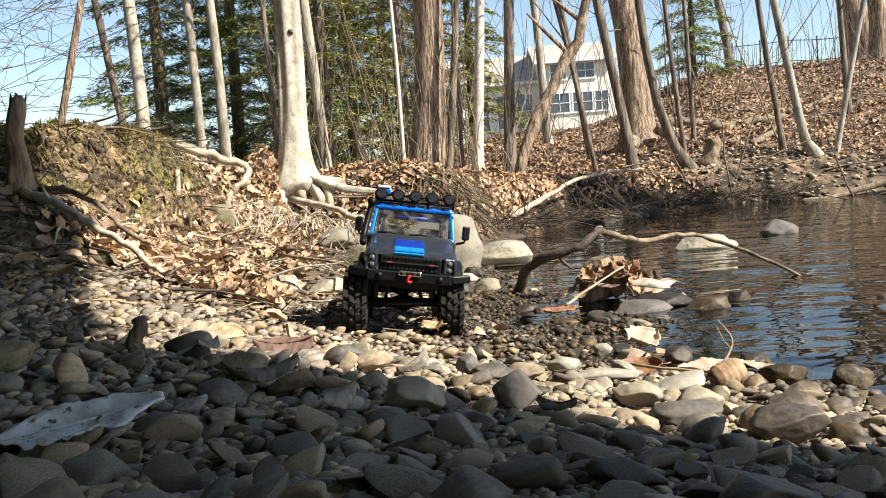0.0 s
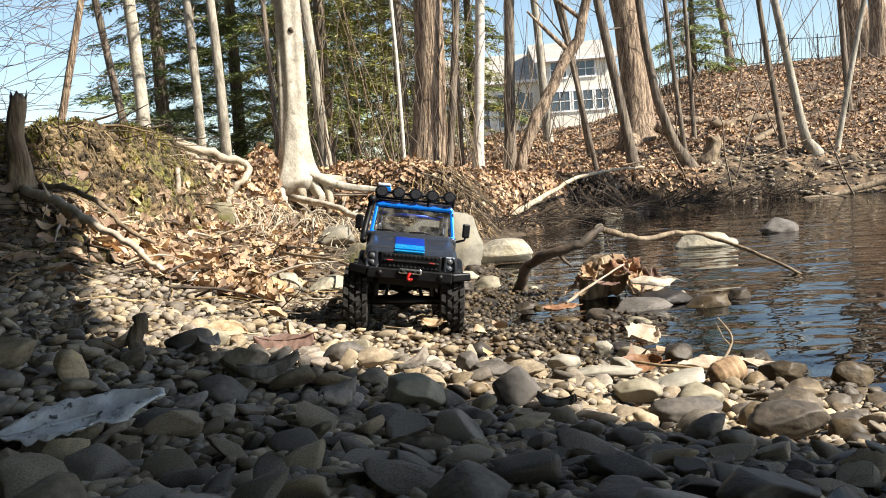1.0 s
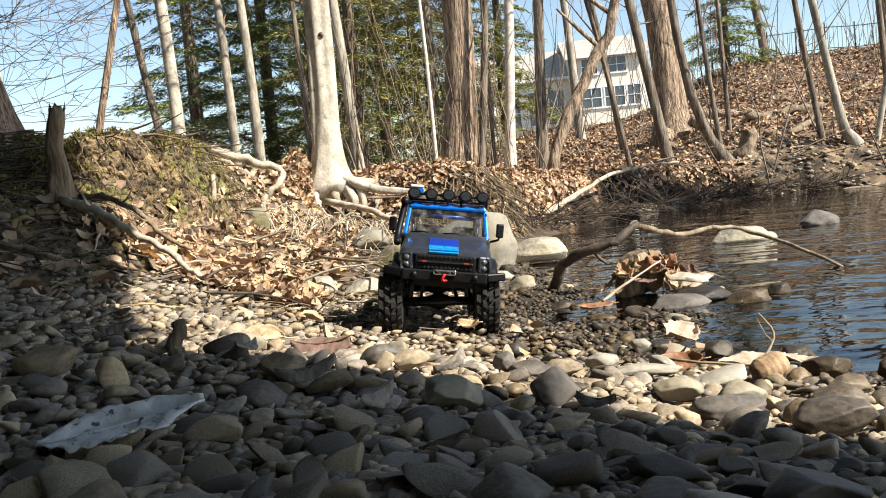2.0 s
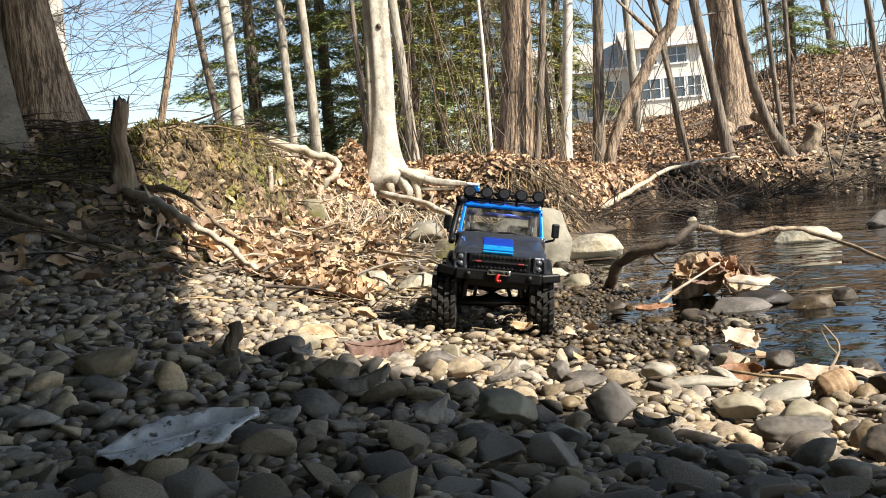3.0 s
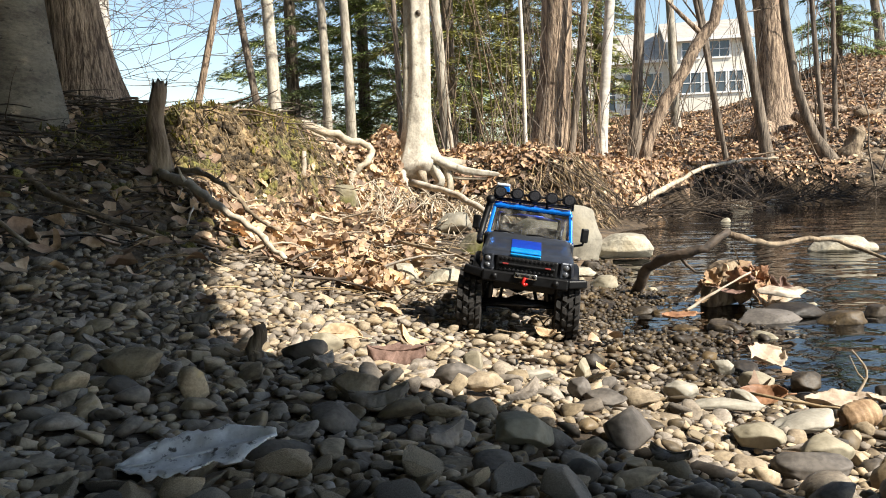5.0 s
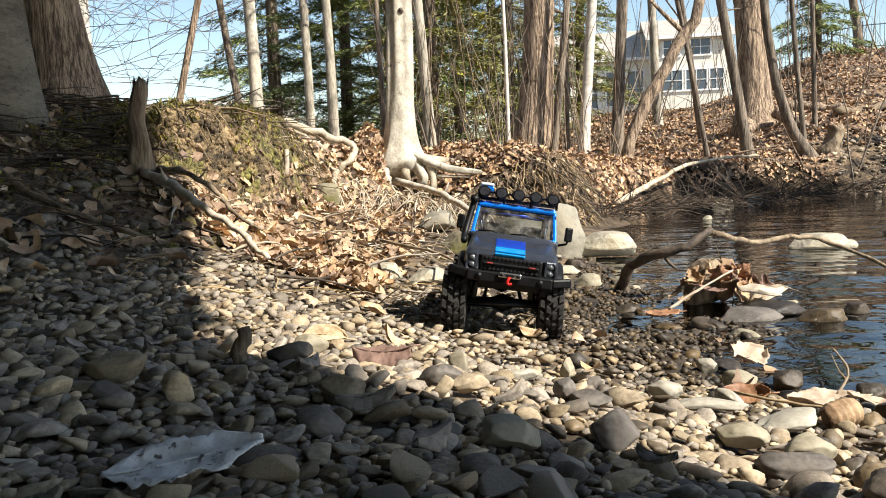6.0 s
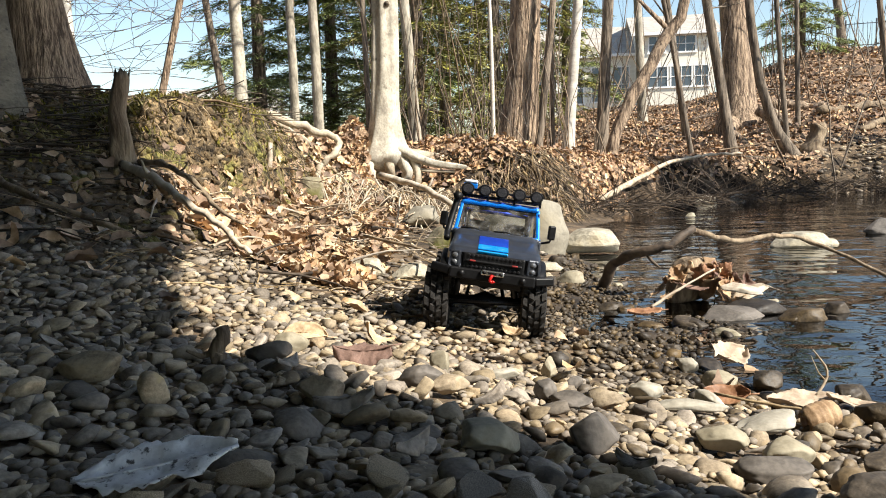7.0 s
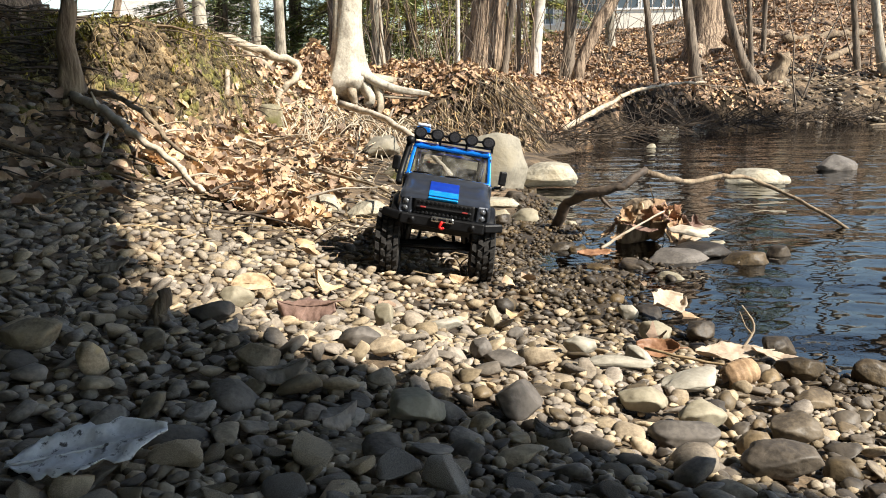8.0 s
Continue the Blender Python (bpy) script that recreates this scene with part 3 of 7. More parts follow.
STONES = [
    # kind, x, y, z, half-length, half-width, half-height, turn
    ("damp", 0.293, 0.489, 0.070, 0.037, 0.028, 0.018, 20), ("dark", 0.232, 0.540, 0.074, 0.031, 0.021, 0.013, -12), ("olive", 0.261, 0.590, 0.070, 0.026, 0.02, 0.014, 10),
    ("olive", 0.219, 0.622, 0.068, 0.026, 0.022, 0.012, 5), ("damp", 0.346, 0.580, 0.066, 0.026, 0.02, 0.016, 10), ("damp", 0.417, 0.689, 0.050, 0.026, 0.016, 0.010, 15),
    ("olive", 0.012, 0.497, 0.100, 0.027, 0.020, 0.014, 20), ("dark", 0.102, 0.705, 0.084, 0.022, 0.014, 0.008, -40), ("pale", 0.209, 0.835, 0.060, 0.021, 0.016, 0.014, -20),
    ("pale", 0.234, 0.770, 0.062, 0.037, 0.016, 0.008, -10), ("olive", -0.194, 0.874, 0.112, 0.020, 0.016, 0.015, 0), ("dark", 0.150, 0.958, 0.055, 0.014, 0.012, 0.010, 0),
    ("pale", 0.268, 0.800, 0.060, 0.012, 0.022, 0.012, 30), ("peb", -0.012, 0.655, 0.090, 0.019, 0.015, 0.010, 30), ("peb", -0.114, 0.565, 0.122, 0.024, 0.016, 0.011, -30),
    ("dark", -0.040, 0.680, 0.092, 0.022, 0.016, 0.010, 0), ("dark", 0.096, 0.550, 0.088, 0.028, 0.02, 0.016, 25), ("dark", 0.083, 0.726, 0.080, 0.017, 0.013, 0.012, 60),
    ("peb", -0.299, 0.575, 0.155, 0.030, 0.02, 0.012, -10), ("olive", -0.020, 0.914, 0.072, 0.014, 0.018, 0.019, 0), ("dark", -0.184, 0.725, 0.120, 0.026, 0.018, 0.012, -15),
    ("olive", 0.350, 1.00, 0.034, 0.024, 0.02, 0.017, 0), ("wet", 0.418, 1.015, 0.025, 0.027, 0.022, 0.019, 0), ("pale", 0.362, 1.180, 0.030, 0.019, 0.014, 0.014, 0),
    ("wet", 0.50, 0.95, 0.012, 0.03, 0.024, 0.02, 30), ("wet", 0.47, 0.83, 0.028, 0.026, 0.02, 0.016, 0), ("wet", 0.59, 0.88, 0.008, 0.034, 0.024, 0.02, 10), ("peb", -0.40, 0.52, 0.172, 0.03, 0.02, 0.013, 40),
    ("olive", 0.13, 1.06, 0.042, 0.012, 0.012, 0.018, 0), ("pale", 0.06, 0.99, 0.062, 0.03, 0.015, 0.009, 15), ("pale", 0.30, 0.72, 0.064, 0.04, 0.028, 0.007, 35),
]
BOULDERS = [
    # name, label, kind, x, y, z, half sizes, turn, tilt
    ("rock", "pale flat wet rock at the water's edge", "dark", 0.60, 1.66, 0.002, (0.085, 0.05, 0.022), 10, 4),
    ("rock", "pale whitish rock standing in the creek", "lime", 1.32, 2.98, 0.018, (0.125, 0.06, 0.042), -8, 0),
    ("rock", "low pale rock beside the whitish one in the creek", "lime", 1.44, 3.04, 0.004, (0.07, 0.045, 0.022), 20, 6),
    ("rock", "dark wedge-shaped rock with a pale top in the creek", "dark", 1.88, 3.40, 0.016, (0.10, 0.055, 0.045), 15, 24),
    ("boulder", "low mossy flat-topped boulder at the foot of the bank", "moss", 0.02, 2.87, 0.066, (0.118, 0.09, 0.072), -5, 6),
    ("boulder", "large pale grey angular boulder by the creek", "rock", 0.292, 2.92, 0.105, (0.165, 0.12, 0.112), -4, 0),
    ("boulder", "low flat pale rock beside the boulder", "lime", 0.535, 2.95, 0.050, (0.115, 0.08, 0.050), -8, 4),
    ("rock", "pale sunlit rock on the gravel", "lime", -0.09, 1.97, 0.075, (0.058, 0.04, 0.028), 5, 0),
    ("rock", "pale sunlit rock on the gravel", "lime", -0.20, 2.00, 0.082, (0.055, 0.045, 0.034), 25, 0),
    ("rock", "rounded mossy rock set in the bank", "moss", -0.577, 3.56, 0.215, (0.098, 0.07, 0.098), 0, 8),
    ("rock", "dark wet rock at the water's edge", "wet", 0.73, 1.62, 0.005, (0.06, 0.04, 0.022), 0, 0),
    ("rock", "dark wet rock at the water's edge", "wet", 0.83, 1.68, 0.005, (0.03, 0.022, 0.02), 0, 0),
    ("rock", "small pale rock in the creek", "olive", 1.46, 4.75, 0.004, (0.034, 0.022, 0.020), 0, 0),
    ("rock", "pale slab on the wet gravel", "lime", 0.27, 2.42, 0.022, (0.11, 0.06, 0.018), -10, 0),
    ("rock", "rock at the foot of the bank", "rock", -0.08, 3.35, 0.13, (0.09, 0.06, 0.05), 10, 0),
    ("rock", "small wet rock in shallow water", "wet", 0.37, 1.80, 0.004, (0.04, 0.026, 0.014), 10, 0),
    ("rock", "pale rock at the far waterline", "lime", 2.0, 6.15, 0.02, (0.10, 0.07, 0.04), 10, 0),
    ("rock", "flat pale rock at the far waterline", "lime", 2.35, 6.45, 0.02, (0.07, 0.05, 0.03), 0, 0),
    ("rock", "pale rock on the wet gravel", "lime", 0.14, 2.15, 0.035, (0.06, 0.045, 0.022), 30, 0),
    ("rock", "pale rock on the wet gravel", "olive", 0.33, 2.12, 0.022, (0.05, 0.035, 0.03), -30, 0),
]
def wedge(s):
    """A split block with a flat sloping top, higher at one end, and worn edges."""
    bm = bmesh.new()
    low, high = ((-1.0, -0.55), (-0.35, -1.0), (0.55, -0.95), (1.0, -0.35), (0.85, 0.8), (-0.8, 0.75)), ((-0.86, -0.40, 0.35), (-0.30, -0.72, 0.72), (0.30, -0.70, 0.98), (0.80, -0.35, 0.74), (0.70, 0.62, 0.70), (-0.6, 0.55, 0.55))
    for x, y in low:
        bm.verts.new((x * 0.9, y * 0.9, -1.0))
        bm.verts.new((x, y, -0.35 + 0.15 * x))
    for q in high:
        bm.verts.new(q)
    bmesh.ops.convex_hull(bm, input=bm.verts)
    bmesh.ops.delete(bm, geom=[v for v in bm.verts if not v.link_faces], context="VERTS")
    bmesh.ops.dissolve_limit(bm, angle_limit=0.12, verts=bm.verts, edges=bm.edges)
    bmesh.ops.bevel(bm, geom=list(bm.edges), offset=0.09, segments=3, affect="EDGES", profile=0.5)
    bmesh.ops.triangulate(bm, faces=bm.faces)
    for _ in range(2):
        bmesh.ops.subdivide_edges(bm, edges=[e for e in bm.edges if e.calc_length() > 0.2], cuts=1, use_grid_fill=True)
        bmesh.ops.triangulate(bm, faces=bm.faces)
    for v in bm.verts:
        p = v.co.copy()
        v.co = Vector((p.x * s[0], p.y * s[1], p.z * s[2])) * (1 + 0.04 * noise.noise(p * 1.7) + 0.018 * noise.noise(p * 6))
    bmesh.ops.recalc_face_normals(bm, faces=bm.faces)
    return bm


for i, (name, label, kind, x, y, z, s, turn, tilt) in enumerate(BOULDERS):
    ob = put(name, wedge(s) if "angular boulder" in label else crag(300 + i, s), smooth=kind not in ("lime", "dark"), material=STONE_MATS[kind])
    ob.matrix_world = pose(x, y, z, tilt, tilt * 0.5, turn)
    tagged(ob, label, "rock")


# ---- leaves ----
def leaf_shape(rng, kind=0):
    """A crumpled dead leaf about one unit long, lying flat: vertices and faces."""
    nu, nv = 5, 3
    curl, cup, twist, off = rng.uniform(-0.9, 1.5), rng.uniform(-0.9, 1.3), rng.uniform(-1.2, 1.2), rng.uniform(0, 90)
    broad = rng.uniform(0.2, 0.42)
    vs, fs = [], []
    for i in range(nu + 1):
        t = i / nu
        w = broad * (math.sin(math.pi * min(max(t, 0.04), 0.96)) ** 0.7) * (1 + 0.5 * noise.noise(Vector((t * 4, off, kind))))
        for j in range(nv):
            c = j - 1
            x, y = t - 0.5 + 0.1 * noise.noise(Vector((off, t * 5, c))), c * w * (1 + 0.35 * noise.noise(Vector((t * 6, c * 3, off)))) + 0.12 * math.sin(t * 3 + off)
            z = curl * (t - 0.5) ** 2 + cup * abs(c) * w * 0.8 + twist * (t - 0.5) * c * w + rng.uniform(-0.06, 0.06)
            vs.append((x, y, z))
    for i in range(nu):
        for j in range(nv - 1):
            a = i * nv + j
            fs.append((a, a + 1, a + nv + 1, a + nv))
    return np.array(vs), fs


def leaf_bank(name, label, count, seed, sampler, size, lift=0.006, material=None, jitter=0.6):
    """A litter of many leaves as one mesh."""
    rng = random.Random(seed)
    shapes = [leaf_shape(rng, k % 2) for k in range(24)]
    pts = sampler(count, rng)
    px, py = np.array([p[0] for p in pts]), np.array([p[1] for p in pts])
    z = land(px, py)[0]
    zx, zy = land(px + 0.02, py)[0], land(px, py + 0.02)[0]
    g = Geo()
    for i in range(len(pts)):
        vv, ff = shapes[rng.randrange(24)]
        nrm = Vector((-(zx[i] - z[i]) / 0.02, -(zy[i] - z[i]) / 0.02, 1)).normalized()
        nrm = (nrm + Vector((rng.uniform(-1, 1), rng.uniform(-1, 1), rng.uniform(-.3, .3))) * jitter).normalized()
        m = nrm.to_track_quat("Z", "Y").to_matrix() @ Matrix.Rotation(rng.uniform(0, 6.28), 3, "Z")
        s = size(px[i], py[i], rng)
        a = (vv * s) @ np.array(m).T + (px[i], py[i], z[i] + lift + 0.18 * s)
        g.add(a, ff)
    ob = put(name, g, material or M_LEAF)
    return tagged(ob, label, "leaves", kind="stuff")


def sector(rmin, rmax, amin, amax, test):
    """Random places in a sector as seen from the beach, thinning out with distance."""
    def draw(count, rng):
        out = []
        tries = 0
        while len(out) < count and tries < 30:
            tries += 1
            r = np.exp(np.array([rng.uniform(math.log(rmin), math.log(rmax)) for _ in range(count)]))
            a = np.array([radians(rng.uniform(amin, amax)) for _ in range(count)])
            x, y = r * np.sin(a), r * np.cos(a)
            z, u, v = land(x, y)
            ok = test(x, y, z, u, v, rng)
            out += [(float(p), float(q)) for p, q, k in zip(x, y, ok) if k]
        return out[:count]
    return draw


def litter_here(x, y, z, u, v, rng):
    """Leaves lie on the bank, but thinly on the shaded slope and on the mossy hump."""
    bare = ((x < -0.48 - 0.3 * (y - 1.4)) & (y < 2.75)) | ((x > -1.4) & (x < -0.5) & (y > 2.1) & (y < 4.0) & (z > 0.34))
    keep = np.array([rng.random() < (0.02 if q < -0.9 else 0.09) for q in x])
    gravel = ((x > 3.4) & (v < 0.9)) | ((x > 1.25) & (y > 4.2) & (v < 0.20))
    thin = (x > -0.95) & (x < -0.1) & (y > 1.5) & (y < 3.7) & np.array([rng.random() < 0.45 for q in x])
    return (v > 0.03) & (~bare | keep) & ~gravel & ~thin


leaf_bank("leaf_litter", "tan and orange dead leaves covering the bank and hillside", 24000, 5, sector(1.3, 16, -38, 42, litter_here),
          lambda x, y, rng: rng.uniform(0.022, 0.052) * (1 + 0.03 * max(y - 4, 0)), jitter=0.9)
leaf_bank("hillside_leaves", "brown dead leaves covering the far hillside", 36000, 8, sector(4.9, 26, -6, 43, lambda x, y, z, u, v, rng: (v > 0.05) & ~((x > 3.4) & (v < 0.9)) & ~((x > 1.25) & (v < 0.20))),
          lambda x, y, rng: rng.uniform(0.026, 0.060) * (1 + 0.05 * max(y - 6, 0)), jitter=0.95, material=M_HILLLEAF)
leaf_bank("leaf_drift", "pale dead leaves drifted at the foot of the bank", 1800, 6,
          sector(1.35, 4.5, -30, 12, lambda x, y, z, u, v, rng: (v > -0.40) & (v < 0.25) & (u > 0.25) & (z < 0.27) & (x > -0.46 - 0.3 * (y - 1.4)) & (np.sin(x * 7 + y * 5) + 3 * v > -0.6)),
          lambda x, y, rng: rng.uniform(0.03, 0.062))
leaf_bank("slope_leaves", "pale dead leaves caught on the worn bank slope", 1500, 10,
          lambda n, rng: [p for p in ((rng.uniform(-0.85, -0.15), rng.uniform(2.0, 4.3)) for _ in range(n)) if gz(*p) < 0.37], lambda x, y, rng: rng.uniform(0.024, 0.055), jitter=1.0)
leaf_bank("leaf_heap", "heap of tan dead leaves against the beech trunk", 900, 9,
          lambda n, rng: [(rng.gauss(-0.49, 0.11), rng.gauss(5.02, 0.12)) for _ in range(n)], lambda x, y, rng: rng.uniform(0.035, 0.075), jitter=1.0)
leaf_bank("shaded_leaves", "dull brown dead leaves lying on the shaded slope", 90, 15,
          lambda n, rng: [(rng.uniform(-1.5, -0.5), rng.uniform(1.0, 2.6)) for _ in range(n)], lambda x, y, rng: rng.uniform(0.028, 0.055), lift=0.014, jitter=0.4)
leaf_bank("scattered_leaves", "few dead leaves scattered over the gravel", 16, 7,
          sector(0.95, 3.0, -33, 25, lambda x, y, z, u, v, rng: (u > 0.1) & (v < -0.3)),
          lambda x, y, rng: rng.uniform(0.025, 0.045), lift=0.016, jitter=0.3)

# ---- bare twigs, rootlets and undergrowth ----


def stems(name, label, material, count, seed, place, category="twigs"):
    """Many thin bent stems as one mesh; place(rng) gives start, way, length, radius and sag."""
    rng = random.Random(seed)
    g = Geo()
    for _ in range(count):
        p, d, length, r, sag = place(rng)
        pts, q, dd = [Vector(p)], Vector(p), Vector(d).normalized()
        n = 5
        for i in range(n):
            dd = (dd + Vector((rng.uniform(-.22, .22), rng.uniform(-.22, .22), rng.uniform(-.16, .16) - sag))).normalized()
            q = q + dd * length / n
            pts.append(q.copy())
        g.tube(pts, [r * (1 - 0.7 * i / n) for i in range(n + 1)], 4, cap=False)
    return tagged(put(name, g, material), label, category, kind="stuff")


def on_land(rng, x0, x1, y0, y1):
    x, y = rng.uniform(x0, x1), rng.uniform(y0, y1)
    return x, y, gz(x, y)


def place_rootlets(rng):
    x = rng.uniform(-0.42, 0.75)
    y = 4.28 + 0.32 * x + rng.uniform(-0.15, 0.5)
    z = gz(x, y)
    return (x, y, z + rng.uniform(0.0, 0.045)), (rng.uniform(-0.3, 1.0), -0.9, rng.uniform(-0.9, -0.2)), rng.uniform(0.10, 0.34), rng.uniform(0.0014, 0.0045), 0.10


def place_hump(rng):
    x, y, z = on_land(rng, -1.15, -0.5, 2.3, 3.9)
    return (x, y, z + 0.01), (rng.uniform(-.5, .8), -rng.uniform(0.2, 1), rng.uniform(-.9, .3)), rng.uniform(0.03, 0.13), rng.uniform(0.0007, 0.002), 0.2


def place_foot(rng):
    x = rng.uniform(-0.75, 0.2)
    y = 2.2 + rng.uniform(-0.9, 1.6)
    z = gz(x, y)
    return (x, y, z + 0.015), (rng.uniform(-1, 1), rng.uniform(-1, 1), rng.uniform(-.05, .3)), rng.uniform(0.05, 0.2), rng.uniform(0.0008, 0.0022), 0.09


def place_top(rng):
    x = rng.uniform(-1.75, -0.75)
    y = 3.35 + rng.uniform(-0.5, 0.9) - 0.3 * (x + 1.2)
    z = gz(x, y)
    return (x, y, z + rng.uniform(0.005, 0.05)), (rng.choice((-1, 1)), rng.uniform(-.8, .8), rng.uniform(-.12, .08)), rng.uniform(0.1, 0.36), rng.uniform(0.0015, 0.006), 0.05


def place_brush(rng):
    x, y, z = on_land(rng, -0.5, 1.3, 5.6, 9.0)
    return (x, y, z - 0.02), (rng.uniform(-.35, .35), rng.uniform(-.3, .3), 1), rng.uniform(0.5, 2.4), rng.uniform(0.002, 0.007), -0.01


def place_brush_right(rng):
    a, r = radians(rng.uniform(10, 40)), rng.uniform(7.6, 22)
    x, y = r * math.sin(a), r * math.cos(a)
    return (x, y, gz(x, y) - 0.02), (rng.uniform(-.3, .3), rng.uniform(-.3, .3), 1), rng.uniform(0.5, 3.2), rng.uniform(0.002, 0.009), 0.0


def place_far_edge(rng):
    t = rng.uniform(0, 1)
    x, y = 0.8 + 3.4 * t, 4.55 + 2.6 * math.sin(t * 1.5)
    return (x, y, max(gz(x, y), 0.02) + rng.uniform(0, 0.06)), (rng.uniform(-1, 1), -rng.uniform(0, 1), rng.uniform(-.2, .7)), rng.uniform(0.12, 0.45), rng.uniform(0.0015, 0.0045), 0.06


def place_shade(rng):
    x, y, z = on_land(rng, -1.5, -0.75, 1.35, 3.0)
    return (x, y, z + 0.012), (rng.uniform(-1, 1), rng.uniform(-.6, .6), rng.uniform(-.1, .2)), rng.uniform(0.06, 0.26), rng.uniform(0.0012, 0.0032), 0.06


def place_slope(rng):
    x, y, z = on_land(rng, -0.85, -0.1, 1.55, 3.3)
    return (x, y, z + rng.uniform(0.01, 0.035)), (rng.uniform(-1, 1), rng.uniform(-1, .5), rng.uniform(-.25, .2)), rng.uniform(0.05, 0.22), rng.uniform(0.0018, 0.0055), 0.05


def place_hanging(rng):
    x, y, z = on_land(rng, -0.55, 0.15, 3.3, 4.5)
    return (x, y, z + rng.uniform(0.02, 0.12)), (rng.uniform(-.7, .7), -1, rng.uniform(-.4, .5)), rng.uniform(0.12, 0.38), rng.uniform(0.0018, 0.0055), 0.22


def place_hill(rng):
    a, r = radians(rng.uniform(6, 42)), rng.uniform(7.5, 17)
    x, y = r * math.sin(a), r * math.cos(a)
    return (x, y, gz(x, y) + 0.04), (rng.uniform(-1, 1), rng.uniform(-.4, .4), rng.uniform(-.05, .25)), rng.uniform(0.25, 1.1), rng.uniform(0.004, 0.011), 0.02


stems("rootlets", "dry brown rootlets hanging from the undercut bank", M_STRAW, 1100, 11, place_rootlets, "roots")
stems("tangled_rootlets", "dark rootlets matted in the undercut bank", M_DARKTWIG, 600, 26, place_rootlets, "roots")
stems("bank_rootlets", "fine dry rootlets and grass on the bank face", M_STRAW, 2400, 12, place_hump, "roots")
stems("dark_rootlets", "dark fine rootlets matted on the bank face", M_DARKTWIG, 2000, 21, place_hump, "roots")
stems("foot_twigs", "thin dry twigs strewn at the foot of the bank", M_STRAW, 420, 13, place_foot)
stems("slope_sticks", "dry broken sticks strewn over the bank slope", M_DRYWOOD, 75, 22, place_slope, "sticks")
stems("dark_slope_sticks", "dark broken sticks strewn over the bank slope", M_DARKTWIG, 120, 23, place_slope, "sticks")
stems("hanging_roots", "pale tangled roots hanging from the bank edge", M_ROOT, 120, 24, place_hanging, "roots")
stems("dead_sticks", "pile of dead sticks along the bank top", M_TWIG, 260, 14, place_top, "sticks")
stems("undergrowth", "thin bare saplings and brambles behind the bank", M_TWIG, 130, 15, place_brush, "undergrowth")
stems("hillside_saplings", "thin bare saplings on the far hillside", M_TWIG, 190, 16, place_brush_right, "undergrowth")
stems("waterline_brush", "tangle of dead twigs along the far waterline", M_DARKTWIG, 620, 17, place_far_edge)
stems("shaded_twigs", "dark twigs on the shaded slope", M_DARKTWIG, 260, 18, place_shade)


def place_upper(rng):
    x = rng.uniform(-2.3, -0.95)
    y = rng.uniform(2.0, 3.6)
    return (x, y, gz(x, y) + rng.uniform(0.004, 0.03)), (rng.choice((-1, 1)), rng.uniform(-.7, .7), rng.uniform(-.1, .1)), rng.uniform(0.08, 0.32), rng.uniform(0.0015, 0.0055), 0.03


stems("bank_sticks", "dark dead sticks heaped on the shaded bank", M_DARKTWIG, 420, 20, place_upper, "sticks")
stems("hillside_sticks", "fallen sticks on the leafy hillside", M_TWIG, 120, 19, place_hill, "sticks")


M_WETWOOD = mat("dark_wet_wood", (0.03, 0.021, 0.014), (0.13, 0.092, 0.062), 14, 0.7, 0.7, 80, depth=0.008)


def log(name, label, material, ctrl, r0, r1, n=14, sides=8, knots=0.32, seed=0, twigs=()):
    """One branch, root or log along a smooth curve, with stubs."""
    pts = curve_pts(ctrl, n)
    for i in range(1, n):
        q = Vector((i * 0.8, seed * 3.1, 0))
        pts[i] = pts[i] + noise.noise_vector(q) * (r0 + r1) * 0.45
    g = Geo()
    g.tube(pts, [(r0 + (r1 - r0) * i / n) * (1 + knots * noise.noise(Vector((i * 0.9, seed, 0)))) for i in range(n + 1)], sides, ridge=0.22, seed=seed)
    for k, d, length in twigs:
        p = pts[k]
        r = (r0 + (r1 - r0) * k / n) * 0.5
        g.tube([p, p + Vector(d) * length * 0.5, p + Vector(d) * length + Vector((0, 0, 0.01))], [r, r * 0.8, r * 0.4], 6)
    return tagged(put(name, g, material), label, name.split("_")[-1])


log("fallen_branch", "bleached broken branch leaning down the bank from the stump", M_DRYWOOD, [(-0.83, 2.10, 0.36), (-0.70, 1.95, 0.325), (-0.60, 1.84, 0.275), (-0.50, 1.75, 0.225), (-0.412, 1.66, 0.165)], 0.0125, 0.006, 30, 10, 0.6, seed=3, twigs=((6, (-.3, -.1, .6), .05),))
log("fallen_branch", "dark crooked branch lying on the bank slope", M_ROTWOOD, [(-0.793, 2.12, 0.369), (-0.698, 2.05, 0.356), (-0.595, 1.95, 0.303), (-0.533, 1.88, 0.25), (-0.459, 1.82, 0.216)], 0.0085, 0.0035, 26, knots=0.6, seed=5, twigs=((9, (.5, -.3, .3), .07), (15, (-.5, -.2, .3), .06)))
log("fallen_branch", "long tan branch arching over the shallow water", M_ROTWOOD, [(0.600, 1.93, 0.163), (0.66, 1.96, 0.142), (0.774, 2.075, 0.120), (0.88, 2.15, 0.125), (0.992, 2.18, 0.105), (1.08, 2.1, 0.06), (1.17, 1.99, -0.01)], 0.0078, 0.0045, 22, seed=7)
log("driftwood", "dark wet crooked piece of driftwood standing in the shallows", M_WETWOOD, [(0.40, 2.04, 0.01), (0.415, 2.0, 0.07), (0.46, 1.94, 0.105), (0.53, 1.90, 0.13), (0.60, 1.925, 0.168)], 0.0145, 0.009, seed=9, twigs=((8, (.5, -.4, -.8), .06),))
